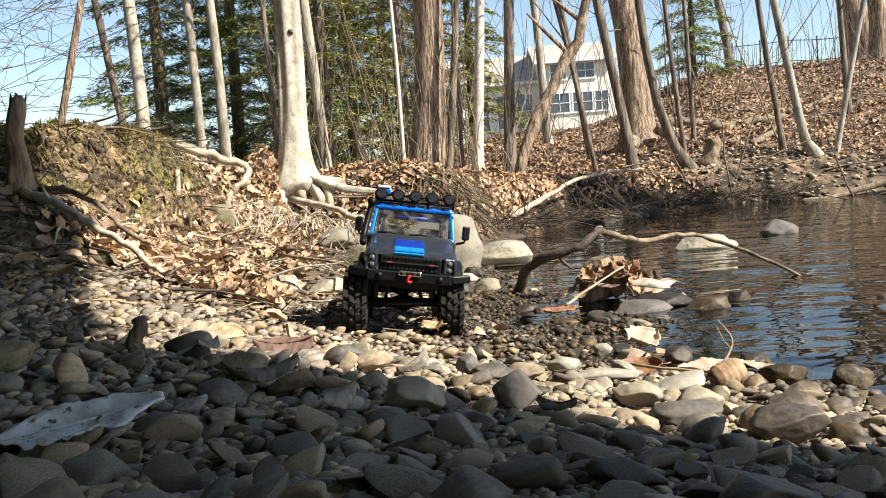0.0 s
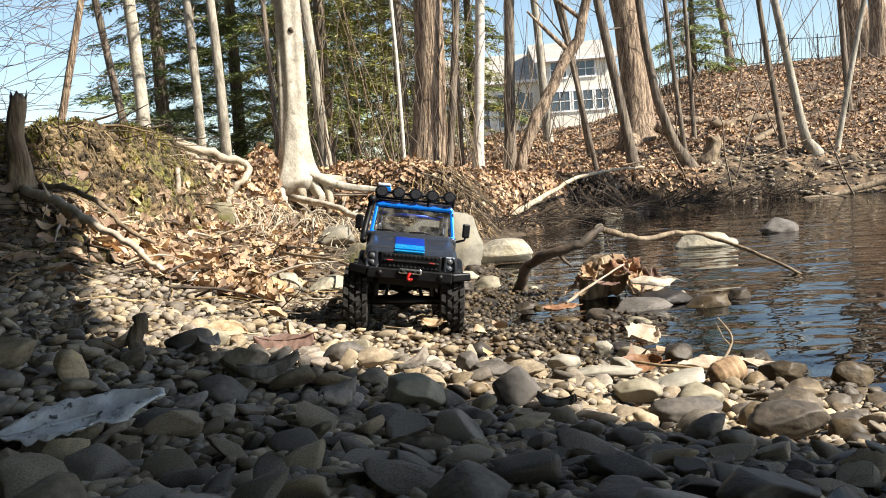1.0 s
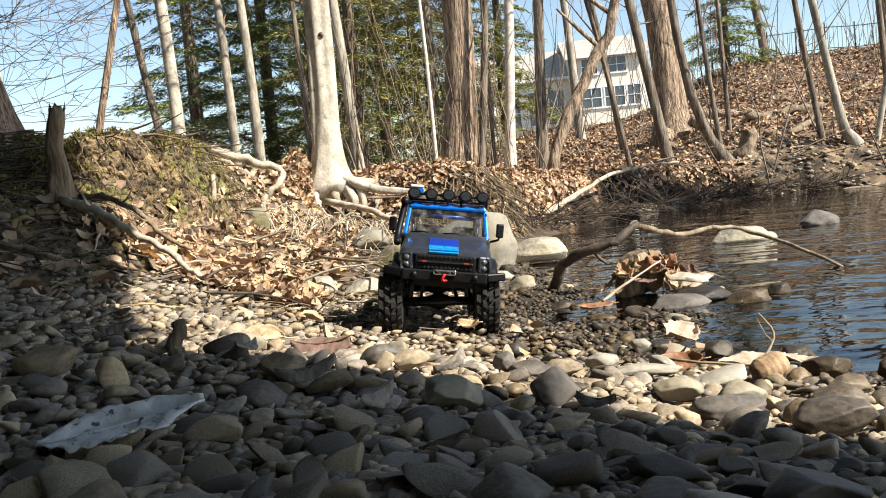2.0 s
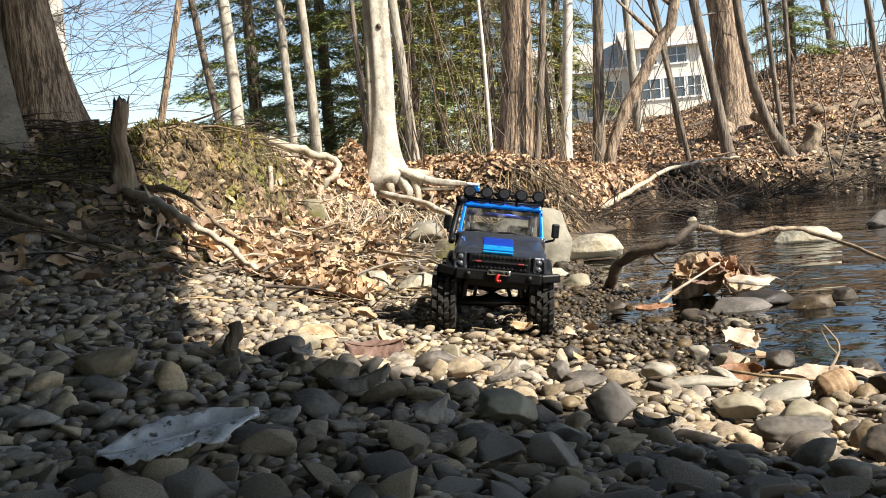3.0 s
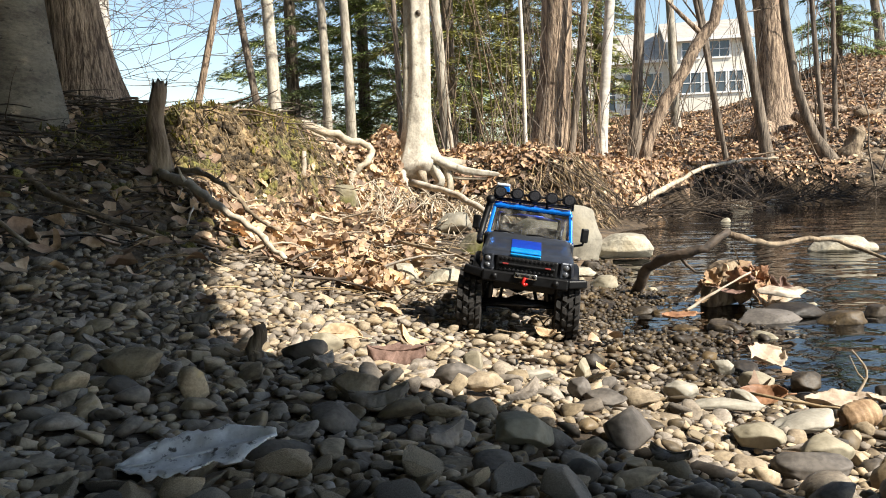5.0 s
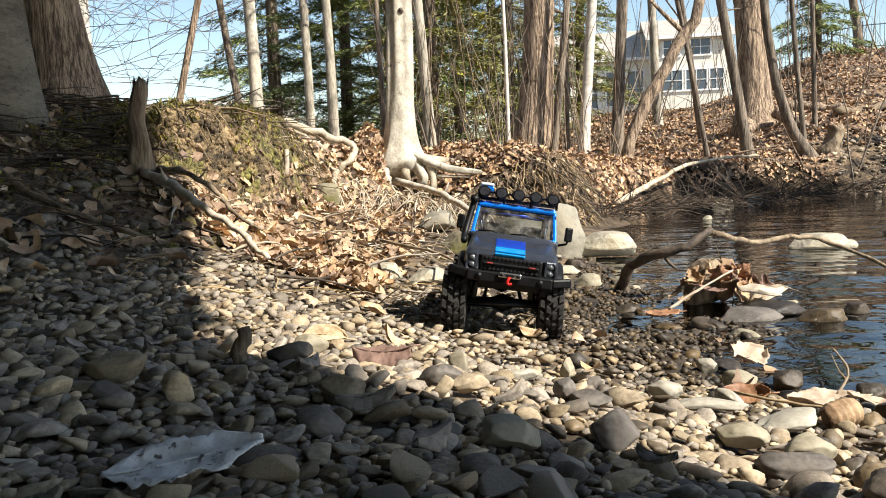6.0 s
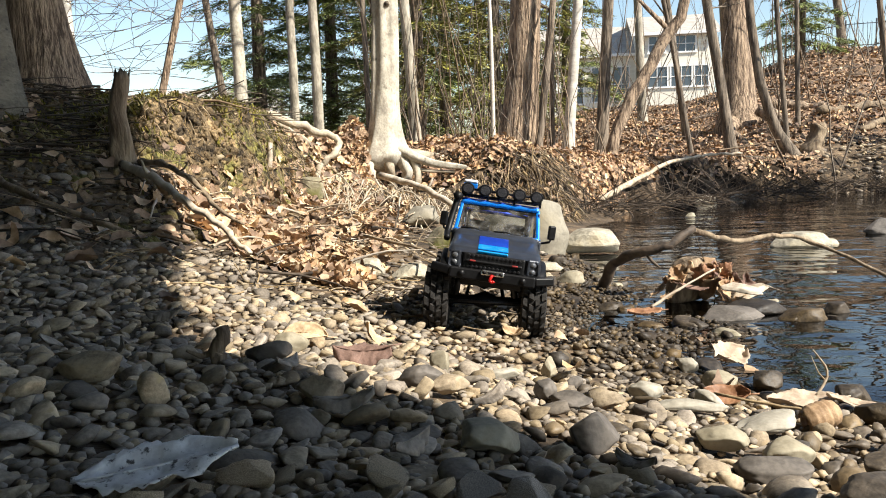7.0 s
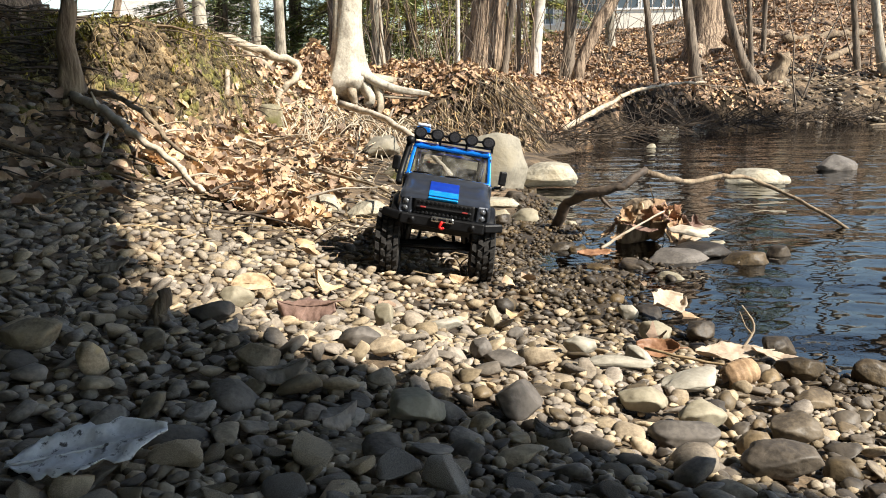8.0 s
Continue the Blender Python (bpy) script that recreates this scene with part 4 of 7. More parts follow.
log("fallen_branch", "long bleached dead branch leaning from the far bank into the creek", M_DRYWOOD, [(0.955, 4.85, 0.108), (1.29, 5.42, 0.195), (1.70, 6.1, 0.302), (2.05, 6.55, 0.345), (2.31, 6.85, 0.36), (2.62, 7.1, 0.365)], 0.019, 0.009, 24, seed=11, twigs=((20, (.9, .1, -.1), .5),))
for run in (((3.33, 9.28), (3.2, 8.98), (3.14, 8.6)), ((3.62, 9.25), (3.72, 8.95), (3.70, 8.65)), ((3.78, 9.4), (4.05, 9.3), (4.3, 9.1))):
    log("root", "stout bark-covered root spreading from the thick trunk", M_BROWN, [(x, y, gz(x, y) + h) for (x, y), h in zip(run, (0.14, 0.05, 0.0))], 0.075, 0.035, 12, 10, seed=int(run[0][0] * 10))
log("stick", "thin twig lying across the driftwood leaves", M_DRYWOOD, [(0.44, 1.70, 0.02), (0.52, 1.76, 0.05), (0.61, 1.80, 0.085)], 0.004, 0.002, 8, 5, seed=13)
log("stick", "thin dry twig lying on the leaf litter", M_STRAW, [(-0.22, 2.2, 0.15), (-0.05, 1.95, 0.13), (0.02, 1.8, 0.09)], 0.005, 0.002, 8, 5, seed=14)
log("fallen_branch", "bare dry branch resting on the rock at the bank's foot", M_DRYWOOD, [(-0.26, 3.5, 0.30), (-0.1, 3.3, 0.26), (0.05, 3.0, 0.18), (0.16, 2.7, 0.08)], 0.016, 0.010, seed=15, twigs=((6, (.5, 0, .7), .05),))
for label, run, r in (("fallen grey log on the hillside", ((4.05, 8.75), (4.5, 8.9), (5.1, 9.1)), 0.05), ("thin fallen log on the hillside", ((4.9, 9.4), (5.7, 9.7), (6.6, 10.4)), 0.03), ("short mossy log on the hillside", ((4.2, 8.2), (4.5, 8.35), (4.75, 8.6)), 0.035)):
    log("log", label, M_ROTWOOD, [(x, y, gz(x, y) + 0.6 * r) for x, y in run], r, r * 0.8, seed=int(r * 1000))
log("log", "long dark log lying along the far waterline", M_ROTWOOD, [(3.4, 6.75, gz(3.4, 6.75) + .06), (4.4, 6.9, gz(4.4, 6.9) + .08), (5.6, 6.7, gz(5.6, 6.7) + .08), (6.6, 6.6, gz(6.6, 6.6) + .05)], 0.025, 0.04, seed=19)
log("log", "fallen mossy log along the top of the bank", M_ROOT, [(a, b, gz(a, b) + 0.02) for a, b in ((-1.15, 3.85), (-1.0, 4.1), (-0.85, 4.4), (-0.74, 4.7))], 0.022, 0.016, seed=21)
log("stick", "short upright broken stick in the bank", M_DRYWOOD, [(-0.655, 3.10, 0.28), (-0.65, 3.10, 0.36), (-0.645, 3.12, 0.44)], 0.012, 0.009, 6, 6, seed=22)
log("stick", "thin pale stick on the shaded slope", M_DRYWOOD, [(-1.3, 1.6, gz(-1.3, 1.6) + .02), (-1.0, 1.5, gz(-1.0, 1.5) + .03), (-0.78, 1.33, gz(-.78, 1.33) + .02)], 0.007, 0.004, 8, 5, seed=23)
log("stick", "dark branch on the shaded slope", M_ROTWOOD, [(-1.1, 1.9, gz(-1.1, 1.9) + .03), (-0.9, 1.7, gz(-.9, 1.7) + .04), (-0.62, 1.55, gz(-.62, 1.55) + .03)], 0.012, 0.006, 8, 5, seed=24)


# ---- the rotten stump at the edge of the bank ----
def rotten_stump(x, y, z0, h, r, label, seed):
    root = tagged(new("stump"), label, "stump")
    root.location = (x, y, z0)
    rng = random.Random(seed)
    g = Geo()
    n, sides = 16, 18
    vs, fs = [], []
    for i in range(n + 1):
        t = i / n
        for j in range(sides):
            w = 2 * math.pi * j / sides
            rr = r * (1 - 0.35 * t + 1.1 * math.exp(-t * 7)) * (1 + 0.4 * noise.noise(Vector((math.cos(w) * 1.3, math.sin(w) * 1.3, t * 5 + seed))) + 0.16 * noise.noise(Vector((math.cos(w) * 4, math.sin(w) * 4, t * 4 + seed))))
            top = h * t + (0.10 * h * noise.noise(Vector((math.cos(w) * 1.7, math.sin(w) * 1.7, seed))) if i == n else 0)
            vs.append((rr * math.cos(w) + 0.35 * r * math.sin(t * 5 + seed), rr * math.sin(w), top - 0.05))
    for i in range(n):
        for j in range(sides):
            j2 = (j + 1) % sides
            fs.append((i * sides + j, i * sides + j2, (i + 1) * sides + j2, (i + 1) * sides + j))
    vs.append((0, 0, h * 0.80 - 0.05))
    fs += [(n * sides + j, n * sides + (j + 1) % sides, len(vs) - 1) for j in range(sides)]
    g.add(vs, fs)
    put("trunk", g, M_ROTWOOD, root)
    for k in range(4):
        q = Geo()
        w = rng.uniform(0, 6.28)
        d = Vector((math.cos(w), math.sin(w), 0))
        q.tube(curve_pts([d * r * 0.5 + Vector((0, 0, 0.04)), d * r * 1.8 + Vector((0, 0, 0.0)), d * r * 3.2 + Vector((0, 0, -0.05))], 6), [r * 0.4 * (1 - 0.1 * i) for i in range(7)], 7, ridge=0.1, seed=k)
        put("root", q, M_ROTWOOD, root)
    return root


rotten_stump(-0.835, 2.13, gz(-0.835, 2.13) - 0.02, 0.31 + (0.34 - gz(-0.835, 2.13)) + 0.02, 0.032, "weathered grey-brown broken stump in shade at the bank", 2)
rotten_stump(3.50, 7.66, gz(3.50, 7.66), 0.32, 0.10, "grey rotten stump beside the leaning trunk", 4)
log("stick", "short dark upright stick stub among the pebbles", M_ROTWOOD, [(-0.222, 0.68, gz(-0.222, 0.68) - 0.01), (-0.224, 0.68, gz(-0.222, 0.68) + 0.018), (-0.220, 0.682, gz(-0.222, 0.68) + 0.038)], 0.0085, 0.0065, 8, 9, 0.25, seed=44, twigs=((4, (-0.8, -0.3, -0.2), 0.03),))


# ---- the beech with its bared roots ----
def rooted_beech():
    x, y = -0.335, 5.17
    root = tagged(new("tree"), "pale smooth beech with bared roots on the undercut bank", "tree")
    root.location = (x, y, 0.38)
    pts = curve_pts([(0.02, 0.03, -0.075), (0.01, 0, -0.01), (0.0, 0, 0.1), (0.015, 0, 0.5), (0.03, 0, 1.2), (0.05, 0.05, 3.0), (0.1, 0.1, 7.5)], 42)
    g = Geo()
    rad = [0.085 * (1 + 1.25 * math.exp(-max(p.z + 0.02, 0) / 0.12)) * (1 - 0.08 * max(p.z, 0)) * min(1, max(0.3, (p.z + 0.085) / 0.10)) for p in pts]
    g.tube(pts, rad, 36, ridge=0.26, seed=4)
    trunk = put("trunk", g, M_BEECH, root)
    k = Geo()
    k.tube([(0.045, -0.055, 0.94), (0.047, -0.082, 0.942), (0.047, -0.088, 0.942)], [0.02, 0.015, 0.004], 10)
    put("knot", k, M_DARK, trunk, "small dark knot hole")
    runs = [
        ([(0.05, -0.05, 0.09), (0.17, -0.13, 0.02), (0.30, -0.16, -0.03), (0.46, -0.18, -0.055), (0.62, -0.2, -0.085)], 0.036, 0.007),
        ([(0.16, -0.10, -0.05), (0.26, -0.15, -0.075), (0.40, -0.17, -0.085), (0.54, -0.17, -0.10)], 0.014, 0.006),
        ([(-0.07, -0.06, 0.06), (-0.13, -0.12, 0.0), (-0.125, -0.16, -0.08), (-0.15, -0.17, -0.20)], 0.040, 0.016),
        ([(-0.05, -0.08, 0.04), (-0.085, -0.15, -0.03), (-0.07, -0.17, -0.10), (-0.09, -0.18, -0.20)], 0.026, 0.012),
        ([(0.02, -0.09, 0.02), (0.035, -0.14, -0.05), (0.05, -0.13, -0.11), (0.045, -0.12, -0.20)], 0.032, 0.016),
        ([(0.10, -0.07, 0.02), (0.125, -0.14, -0.04), (0.15, -0.16, -0.09), (0.12, -0.15, -0.12)], 0.034, 0.024),
        ([(0.17, -0.10, 0.02), (0.20, -0.13, -0.05), (0.205, -0.14, -0.11), (0.19, -0.13, -0.20)], 0.030, 0.020),
        ([(-0.08, -0.02, 0.07), (-0.22, 0.02, 0.10), (-0.40, -0.02, 0.10), (-0.55, -0.05, 0.08)], 0.03, 0.012),
        ([(-0.06, 0.07, 0.05), (-0.2, 0.2, 0.03), (-0.35, 0.3, 0.0)], 0.04, 0.02), ([(0.07, 0.08, 0.05), (0.22, 0.2, 0.03), (0.4, 0.3, 0.0)], 0.04, 0.02),
    ]
    for i, (c, r0, r1) in enumerate(runs):
        q = Geo()
        q.tube(curve_pts(c, 12), [r0 + (r1 - r0) * j / 12 for j in range(13)], 12, ridge=0.5, seed=i)
        put("root", q, M_ROOT if i not in (0, 2, 3, 5) else M_BEECH, root)
    rng = random.Random(9)
    c = Geo()
    for i in range(12):
        h = rng.uniform(2.2, 7)
        w = rng.uniform(0, 6.28)
        branch(c, rng, Vector((0.05, 0.05, h)), Vector((math.cos(w), math.sin(w), 0.5)), rng.uniform(1, 2), 0.03, 2)
    put("crown", c, M_TWIG, root, "bare limbs and fine twigs")


rooted_beech()
log("root", "sinuous bleached root bared along the bank edge", M_ROOT, [(-0.985, 3.70, 0.628), (-0.88, 3.83, 0.612), (-0.781, 3.93, 0.588), (-0.68, 4.0, 0.555), (-0.600, 4.05, 0.515), (-0.54, 4.07, 0.505), (-0.499, 4.06, 0.465), (-0.515, 4.03, 0.41), (-0.56, 4.0, 0.37), (-0.585, 3.97, 0.33), (-0.60, 3.95, 0.29)], 0.024, 0.013, 36, 9, seed=31)
log("tree", "thick leaning forked trunk crossing in front of the house", M_BROWN, [(1.45, 6.98, gz(1.45, 6.98) - .05), (1.52, 6.98, 0.55), (1.70, 6.98, 0.95), (1.83, 6.98, 1.2), (2.05, 6.98, 1.55), (2.25, 6.98, 2.2), (2.35, 6.98, 3.0)], 0.058, 0.036, 20, 10, seed=33, twigs=((12, (-.7, 0, .7), .5), (14, (-.5, 0.2, .5), .7)))


# ---- hemlocks ----
def sprays(g, rng, p, d, length, width, hang=0.3, step=0.05, per=14):
    """A drooping bough: small clumps of needles along both sides of its twig."""
    n = max(int(length / step), 3) * per
    R = np.random.RandomState(rng.randrange(1 << 30))
    side = np.array((-d.y, d.x, 0)) / max(math.hypot(d.x, d.y), 1e-6)
    dv, size = np.array(d), 1.15 * step
    t = R.rand(n, 1)
    w = width * (1 - 0.7 * t) * (0.3 + 0.7 * np.minimum(1, t * 4))
    s, k = np.where(R.rand(n, 1) < 0.5, -1.0, 1.0), R.rand(n, 1) ** 0.8
    up = np.array((0, 0, 1.0))
    a = np.array(p) + dv * length * t - up * hang * length * t * t + side * s * w * k + dv * w * 0.5 * k + up * (-0.25 * w * k * k + R.uniform(-.02, .02, (n, 1)))
    way = side * s * R.uniform(0.2, 1, (n, 1)) + dv * R.uniform(0.1, 1, (n, 1)) + up * R.uniform(-.5, .1, (n, 1))
    way /= np.linalg.norm(way, axis=1, keepdims=True)
    long = way * size * R.uniform(0.9, 2.1, (n, 1))
    tilt = np.concatenate([R.uniform(-.8, .8, (n, 2)), np.ones((n, 1))], 1)
    wide = np.cross(way, tilt)
    wide = wide / np.linalg.norm(wide, axis=1, keepdims=True) * size * R.uniform(0.09, 0.20, (n, 1))
    quad = np.stack([a, a + long * 0.5 + wide, a + long, a + long * 0.5 - wide], 1).reshape(-1, 3)
    g.add(quad, [(4 * i, 4 * i + 1, 4 * i + 2, 4 * i + 3) for i in range(n)])


def conifer(x, y, h, spread, seed, label, material, low=0.2, boughs=70, trunk_r=0.09, step=0.048):
    rng = random.Random(seed)
    z0 = gz(x, y)
    root = tagged(new("hemlock_tree"), label, "tree", "hemlocks")
    root.location = (x, y, z0)
    g = Geo()
    g.tube([(0, 0, -0.1), (0.02, 0, h * 0.4), (0, 0.02, h)], [trunk_r, trunk_r * 0.7, 0.01], 8)
    put("trunk", g, M_DARK, root)
    c, tw = Geo(), Geo()
    for i in range(boughs):
        t = (i + rng.random()) / boughs
        z = low + (h - low) * t
        w = i * 2.4 + rng.uniform(-.4, .4)
        length = spread * (1 - 0.8 * t) * rng.uniform(0.6, 1.1)
        d = Vector((math.cos(w), math.sin(w), rng.uniform(-0.15, 0.2)))
        p = Vector((0, 0, z))
        tw.tube([p, p + d * length * 0.5 + Vector((0, 0, -0.075 * length)), p + d * length + Vector((0, 0, -0.3 * length))], [0.012, 0.007, 0.002], 4, cap=False)
        sprays(c, rng, p, d, length, 0.34 * length + 0.08, step=step)
        for k in range(3):
            f = rng.uniform(0.25, 0.8)
            d2 = (d + Vector((-d.y, d.x, 0)) * rng.choice((-1, 1)) * rng.uniform(0.5, 1.0)).normalized()
            sprays(c, rng, p + d * length * f + Vector((0, 0, -0.3 * length * f * f)), d2, length * 0.4, 0.15 * length + 0.05, step=step)
    tagged(put("bough", tw, M_DARK, root, "thin drooping limbs"), kind="stuff")
    tagged(put("crown", c, material, root, "drooping sprays of green needles", smooth=False), kind="stuff")
    return root


for i, (x, y, h, sp, low, mt, n) in enumerate([
        (-2.30, 11.0, 6.5, 1.35, 0.2, M_NEEDLE, 90), (-1.5, 12.2, 7.5, 1.7, 0.5, M_NEEDLE, 85), (-0.75, 10.8, 6.5, 1.4, 0.4, M_NEEDLE, 75), (-2.1, 15.0, 9, 2.0, 0.4, M_NEEDLE, 85),
        (0.15, 13.0, 7.5, 1.6, 0.3, M_NEEDLE2, 80), (0.75, 10.6, 6.0, 1.2, 0.2, M_NEEDLE2, 65), (1.35, 13.5, 7.0, 1.5, 0.5, M_NEEDLE2, 75), (-0.2, 9.2, 5.0, 0.9, 0.5, M_NEEDLE2, 55),
        (2.2, 14.0, 5.5, 1.2, 0.4, M_NEEDLE, 50), (6.4, 14.6, 2.6, 0.9, 0.2, M_NEEDLE, 50), (0.9, 17.0, 9.0, 1.9, 0.5, M_NEEDLE, 70), (-0.6, 17.5, 9.0, 2.0, 0.5, M_NEEDLE, 70)]):
    conifer(x, y, h, sp, 60 + i, "dark green drooping hemlock behind the bank" if mt is M_NEEDLE else "yellowish green hemlock behind the bank", mt, low, n, 0.06 + 0.006 * h)


def moss_cover():
    """Short moss and grass tufts on the hump of the bank."""
    rng = random.Random(88)
    g = Geo()
    n = 34000
    x = np.array([rng.gauss(-0.95, 0.2) for _ in range(n)])
    y = np.array([rng.gauss(3.25, 0.42) for _ in range(n)])
    z, u, v = land(x, y)
    for px, py, pz, pv in zip(x, y, z, v):
        if pv < 0.04 or pz < rng.gauss(0.49, 0.05) - (0.3 if math.sin(px * 21 + 2) * math.sin(py * 17 + 1) > 0.45 else 0) or math.sin(px * 15 + 1) * math.sin(py * 11) < rng.uniform(-1.1, 0.6):
            continue
        w, h = rng.uniform(0, 6.28), rng.uniform(0.008, 0.028)
        d = Vector((math.cos(w), math.sin(w), 0)) * rng.uniform(0.003, 0.007)
        q = Vector((px, py, pz))
        lean = Vector((rng.uniform(-.7, .7), rng.uniform(-1.0, .2), 1)) * h
        g.add((q - d, q + d, q + lean + d * 0.3, q + lean - d * 0.3), ((0, 1, 2, 3),))
    tagged(put("moss", g, M_MOSS, None, smooth=False), "olive green moss tufts on the bank's hump", "moss", kind="stuff")


moss_cover()


def soil_clods():
    """Crumbs and clods of earth on the worn face of the bank."""
    rng = random.Random(89)
    shapes = [stone_shape(850 + i, 1, 0.5) for i in range(8)]
    n = 15000
    x = np.array([rng.uniform(-1.35, 0.8) if i < 8000 else rng.gauss(-0.9, 0.22) for i in range(n)])
    y = np.array([rng.uniform(1.6, 5.3) if i < 8000 else rng.gauss(2.85, 0.35) for i in range(n)])
    g = Geo()
    for px, py, pz, pu, pv in zip(x, y, *land(x, y)):
        if pv < 0.0 or pv > 0.9 or (px > -0.45 and pv > 0.4):
            continue
        s = 0.005 + 0.024 * rng.random() ** 2
        vv, ff = shapes[rng.randrange(8)]
        m = np.array(pose(0, 0, 0, rng.uniform(0, 360), rng.uniform(0, 360), 0).to_3x3())
        g.add((vv * (s, s * 0.8, s * 0.6)) @ m.T + (px, py, pz), ff)
    tagged(put("soil_clods", g, M_EARTH), "crumbling clods of brown earth on the bank face", "soil", kind="stuff")


soil_clods()

# ---- an unseen evergreen, added behind the beach so its boughs shade the gravel ----
def shade_tree():
    rng = random.Random(77)
    x, y = 0.35, -3.0
    root = tagged(new("hemlock_tree"), "unseen dense evergreen added to shade the beach", "tree")
    z0 = gz(x, y)
    root.location = (x, y, z0)
    g = Geo()
    g.tube([(0, 0, -0.1), (0.05, 0.1, 2.0), (0.1, 0.2, 4.0), (0.1, 0.2, 7.0)], [0.22, 0.18, 0.12, 0.02], 14, ridge=0.12)
    put("trunk", g, M_BROWN, root)
    # Canopy edge shaped so its shadow falls along the wanted line.
    edge = [(-1.0, 5.2), (0.10, 3.35), (0.75, 1.80), (1.62, 0.55), (1.80, 0.08), (1.96, -0.385), (2.075, -0.60), (2.20, -0.78), (2.37, -0.87), (2.54, -0.98), (2.85, -1.10), (3.6, -1.45), (5.2, -2.4)]
    c, tw = Geo(), Geo()
    lens = [math.dist(edge[k], edge[k + 1]) for k in range(len(edge) - 1)]
    for i in range(15000):
        k = rng.choices(range(len(lens)), lens)[0]
        a, b, f = edge[k], edge[k + 1], rng.random()
        ex, ey = a[0] + (b[0] - a[0]) * f, a[1] + (b[1] - a[1]) * f
        back = (rng.random() ** 1.3) * 3.2 + 0.11
        h = 2.80 + rng.uniform(-0.25, 0.25)
        t = (h - 2.80) / SUN_DIR.z
        px, py, pz = ex - 0.80 * back + SUN_DIR.x * t - x, ey - 0.60 * back + SUN_DIR.y * t - y, h - z0
        w = rng.uniform(0, 6.28)
        s = rng.uniform(0.09, 0.17)
        aa = Vector((px, py, pz))
        dd = Vector((math.cos(w), math.sin(w), rng.uniform(-.5, .2)))
        up = dd.cross(SUN_DIR + Vector((rng.uniform(-.5, .5), rng.uniform(-.5, .5), 0))).normalized() * s * 0.5
        c.add((aa - dd * s * 0.6, aa + up, aa + dd * s * 0.6, aa - up), ((0, 1, 2, 3),))
        if i % 110 == 0:
            tw.tube([(0.06, 0.12, 2.4 + rng.random()), (px * 0.5, py * 0.5, pz + 0.15), (px, py, pz)], [0.03, 0.018, 0.005], 5)
    # Further needles overhead, added only to block sky light from the foreground.
    for i in range(17000):
        aa = Vector((rng.uniform(-3.6, 0.95 if i < 4600 else -0.9), rng.uniform(-3.0, 4.2), rng.uniform(3.4, 4.3)))
        if 8200 <= i < 12500:
            aa = Vector((rng.uniform(0.1, 2.1), rng.uniform(-3.2, 0.8), aa.z))
            if aa.y > -0.6 and aa.x > 1.0:
                continue
        if aa.y > 3.2 - 0.9 * aa.x or (aa.x > 0.3 and aa.y > 2.0):
            continue
        w, s = rng.uniform(0, 6.28), rng.uniform(0.12, 0.24)
        dd = Vector((math.cos(w), math.sin(w), rng.uniform(-.5, .2)))
        up = dd.cross(Vector((rng.uniform(-.6, .6), rng.uniform(-.6, .6), 1))).normalized() * s * 0.5
        aa = aa - Vector((x, y, z0))
        c.add((aa - dd * s * 0.6, aa + up, aa + dd * s * 0.6, aa - up), ((0, 1, 2, 3),))
        if i % 140 == 0:
            tw.tube([(0.06, 0.12, 2.9 + rng.random()), (aa.x * 0.5, aa.y * 0.5, aa.z + 0.25), aa], [0.035, 0.02, 0.005], 5)
    tagged(put("bough", tw, M_DARK, root, "long limbs"), kind="stuff")
    tagged(put("crown", c, M_NEEDLE, root, "dense dark green needles", smooth=False), kind="stuff")


shade_tree()
# Unseen hemlocks added round the beach to cut down the sky light.
for i, (az, r, h) in enumerate([(168, 6.5, 9), (180, 5.2, 8), (194, 6.6, 9), (206, 5.0, 8), (219, 6.2, 9), (232, 5.0, 8), (245, 6.0, 9), (258, 5.2, 8), (271, 6.0, 8.5), (284, 5.4, 8), (297, 6.6, 9), (310, 8.5, 9), (80, 12, 4.0), (92, 12, 7.0), (200, 9, 11), (240, 9, 11), (280, 9, 11)]):
    conifer(r * math.sin(radians(az)), r * math.cos(radians(az)), h, 2.1, 90 + i, "unseen dark green hemlock added to block sky light", M_NEEDLE, 0.5, 60, 0.13, 0.14)
# Unseen hemlock added off to the right; its crown shades the far waterline.
conifer(8.4, 2.6, 8.0, 1.35, 140, "unseen dark green hemlock added to shade the far bank", M_NEEDLE, 5.0, 60, 0.16, 0.09)

# ---- the radio-controlled truck ----
def plain(name, col, rough, metal=0.0, coat=0.0, spec=0.5, grain=0.12, scale=90.0, bump=0.0):
    """A manufactured surface: one colour with faint dust and scuffs."""
    d = tuple(c * (1 - grain) for c in col)
    e = tuple(min(c * (1 + grain) + 0.01 * grain, 1) for c in col)
    return mat(name, d, e, scale, rough, bump, 900, metal=metal, coat=coat, spec=spec, depth=0.0006)


M_BLUE = plain("blue_metallic_paint", (0.006, 0.22, 0.86), 0.24, 0.5, 0.9)
M_DEEPBLUE = plain("deep_blue_paint", (0.006, 0.045, 0.42), 0.35, 0.4, 0.5)
M_GUN = plain("gunmetal_body", (0.036, 0.040, 0.050), 0.34, 0.45, 0.4, spec=0.4)
M_CYAN = plain("bright_blue_paint", (0.01, 0.36, 0.88), 0.24, 0.4, 0.9)
M_BLACK = plain("black_plastic", (0.0045, 0.0045, 0.005), 0.42, grain=0.3, spec=0.18)
M_STEEL = plain("dark_steel", (0.05, 0.05, 0.052), 0.4, 0.8)
M_CHROME = plain("chrome", (0.6, 0.6, 0.6), 0.22, 1.0)
M_SILVER = plain("silver_rim", (0.5, 0.5, 0.5), 0.3, 0.9)
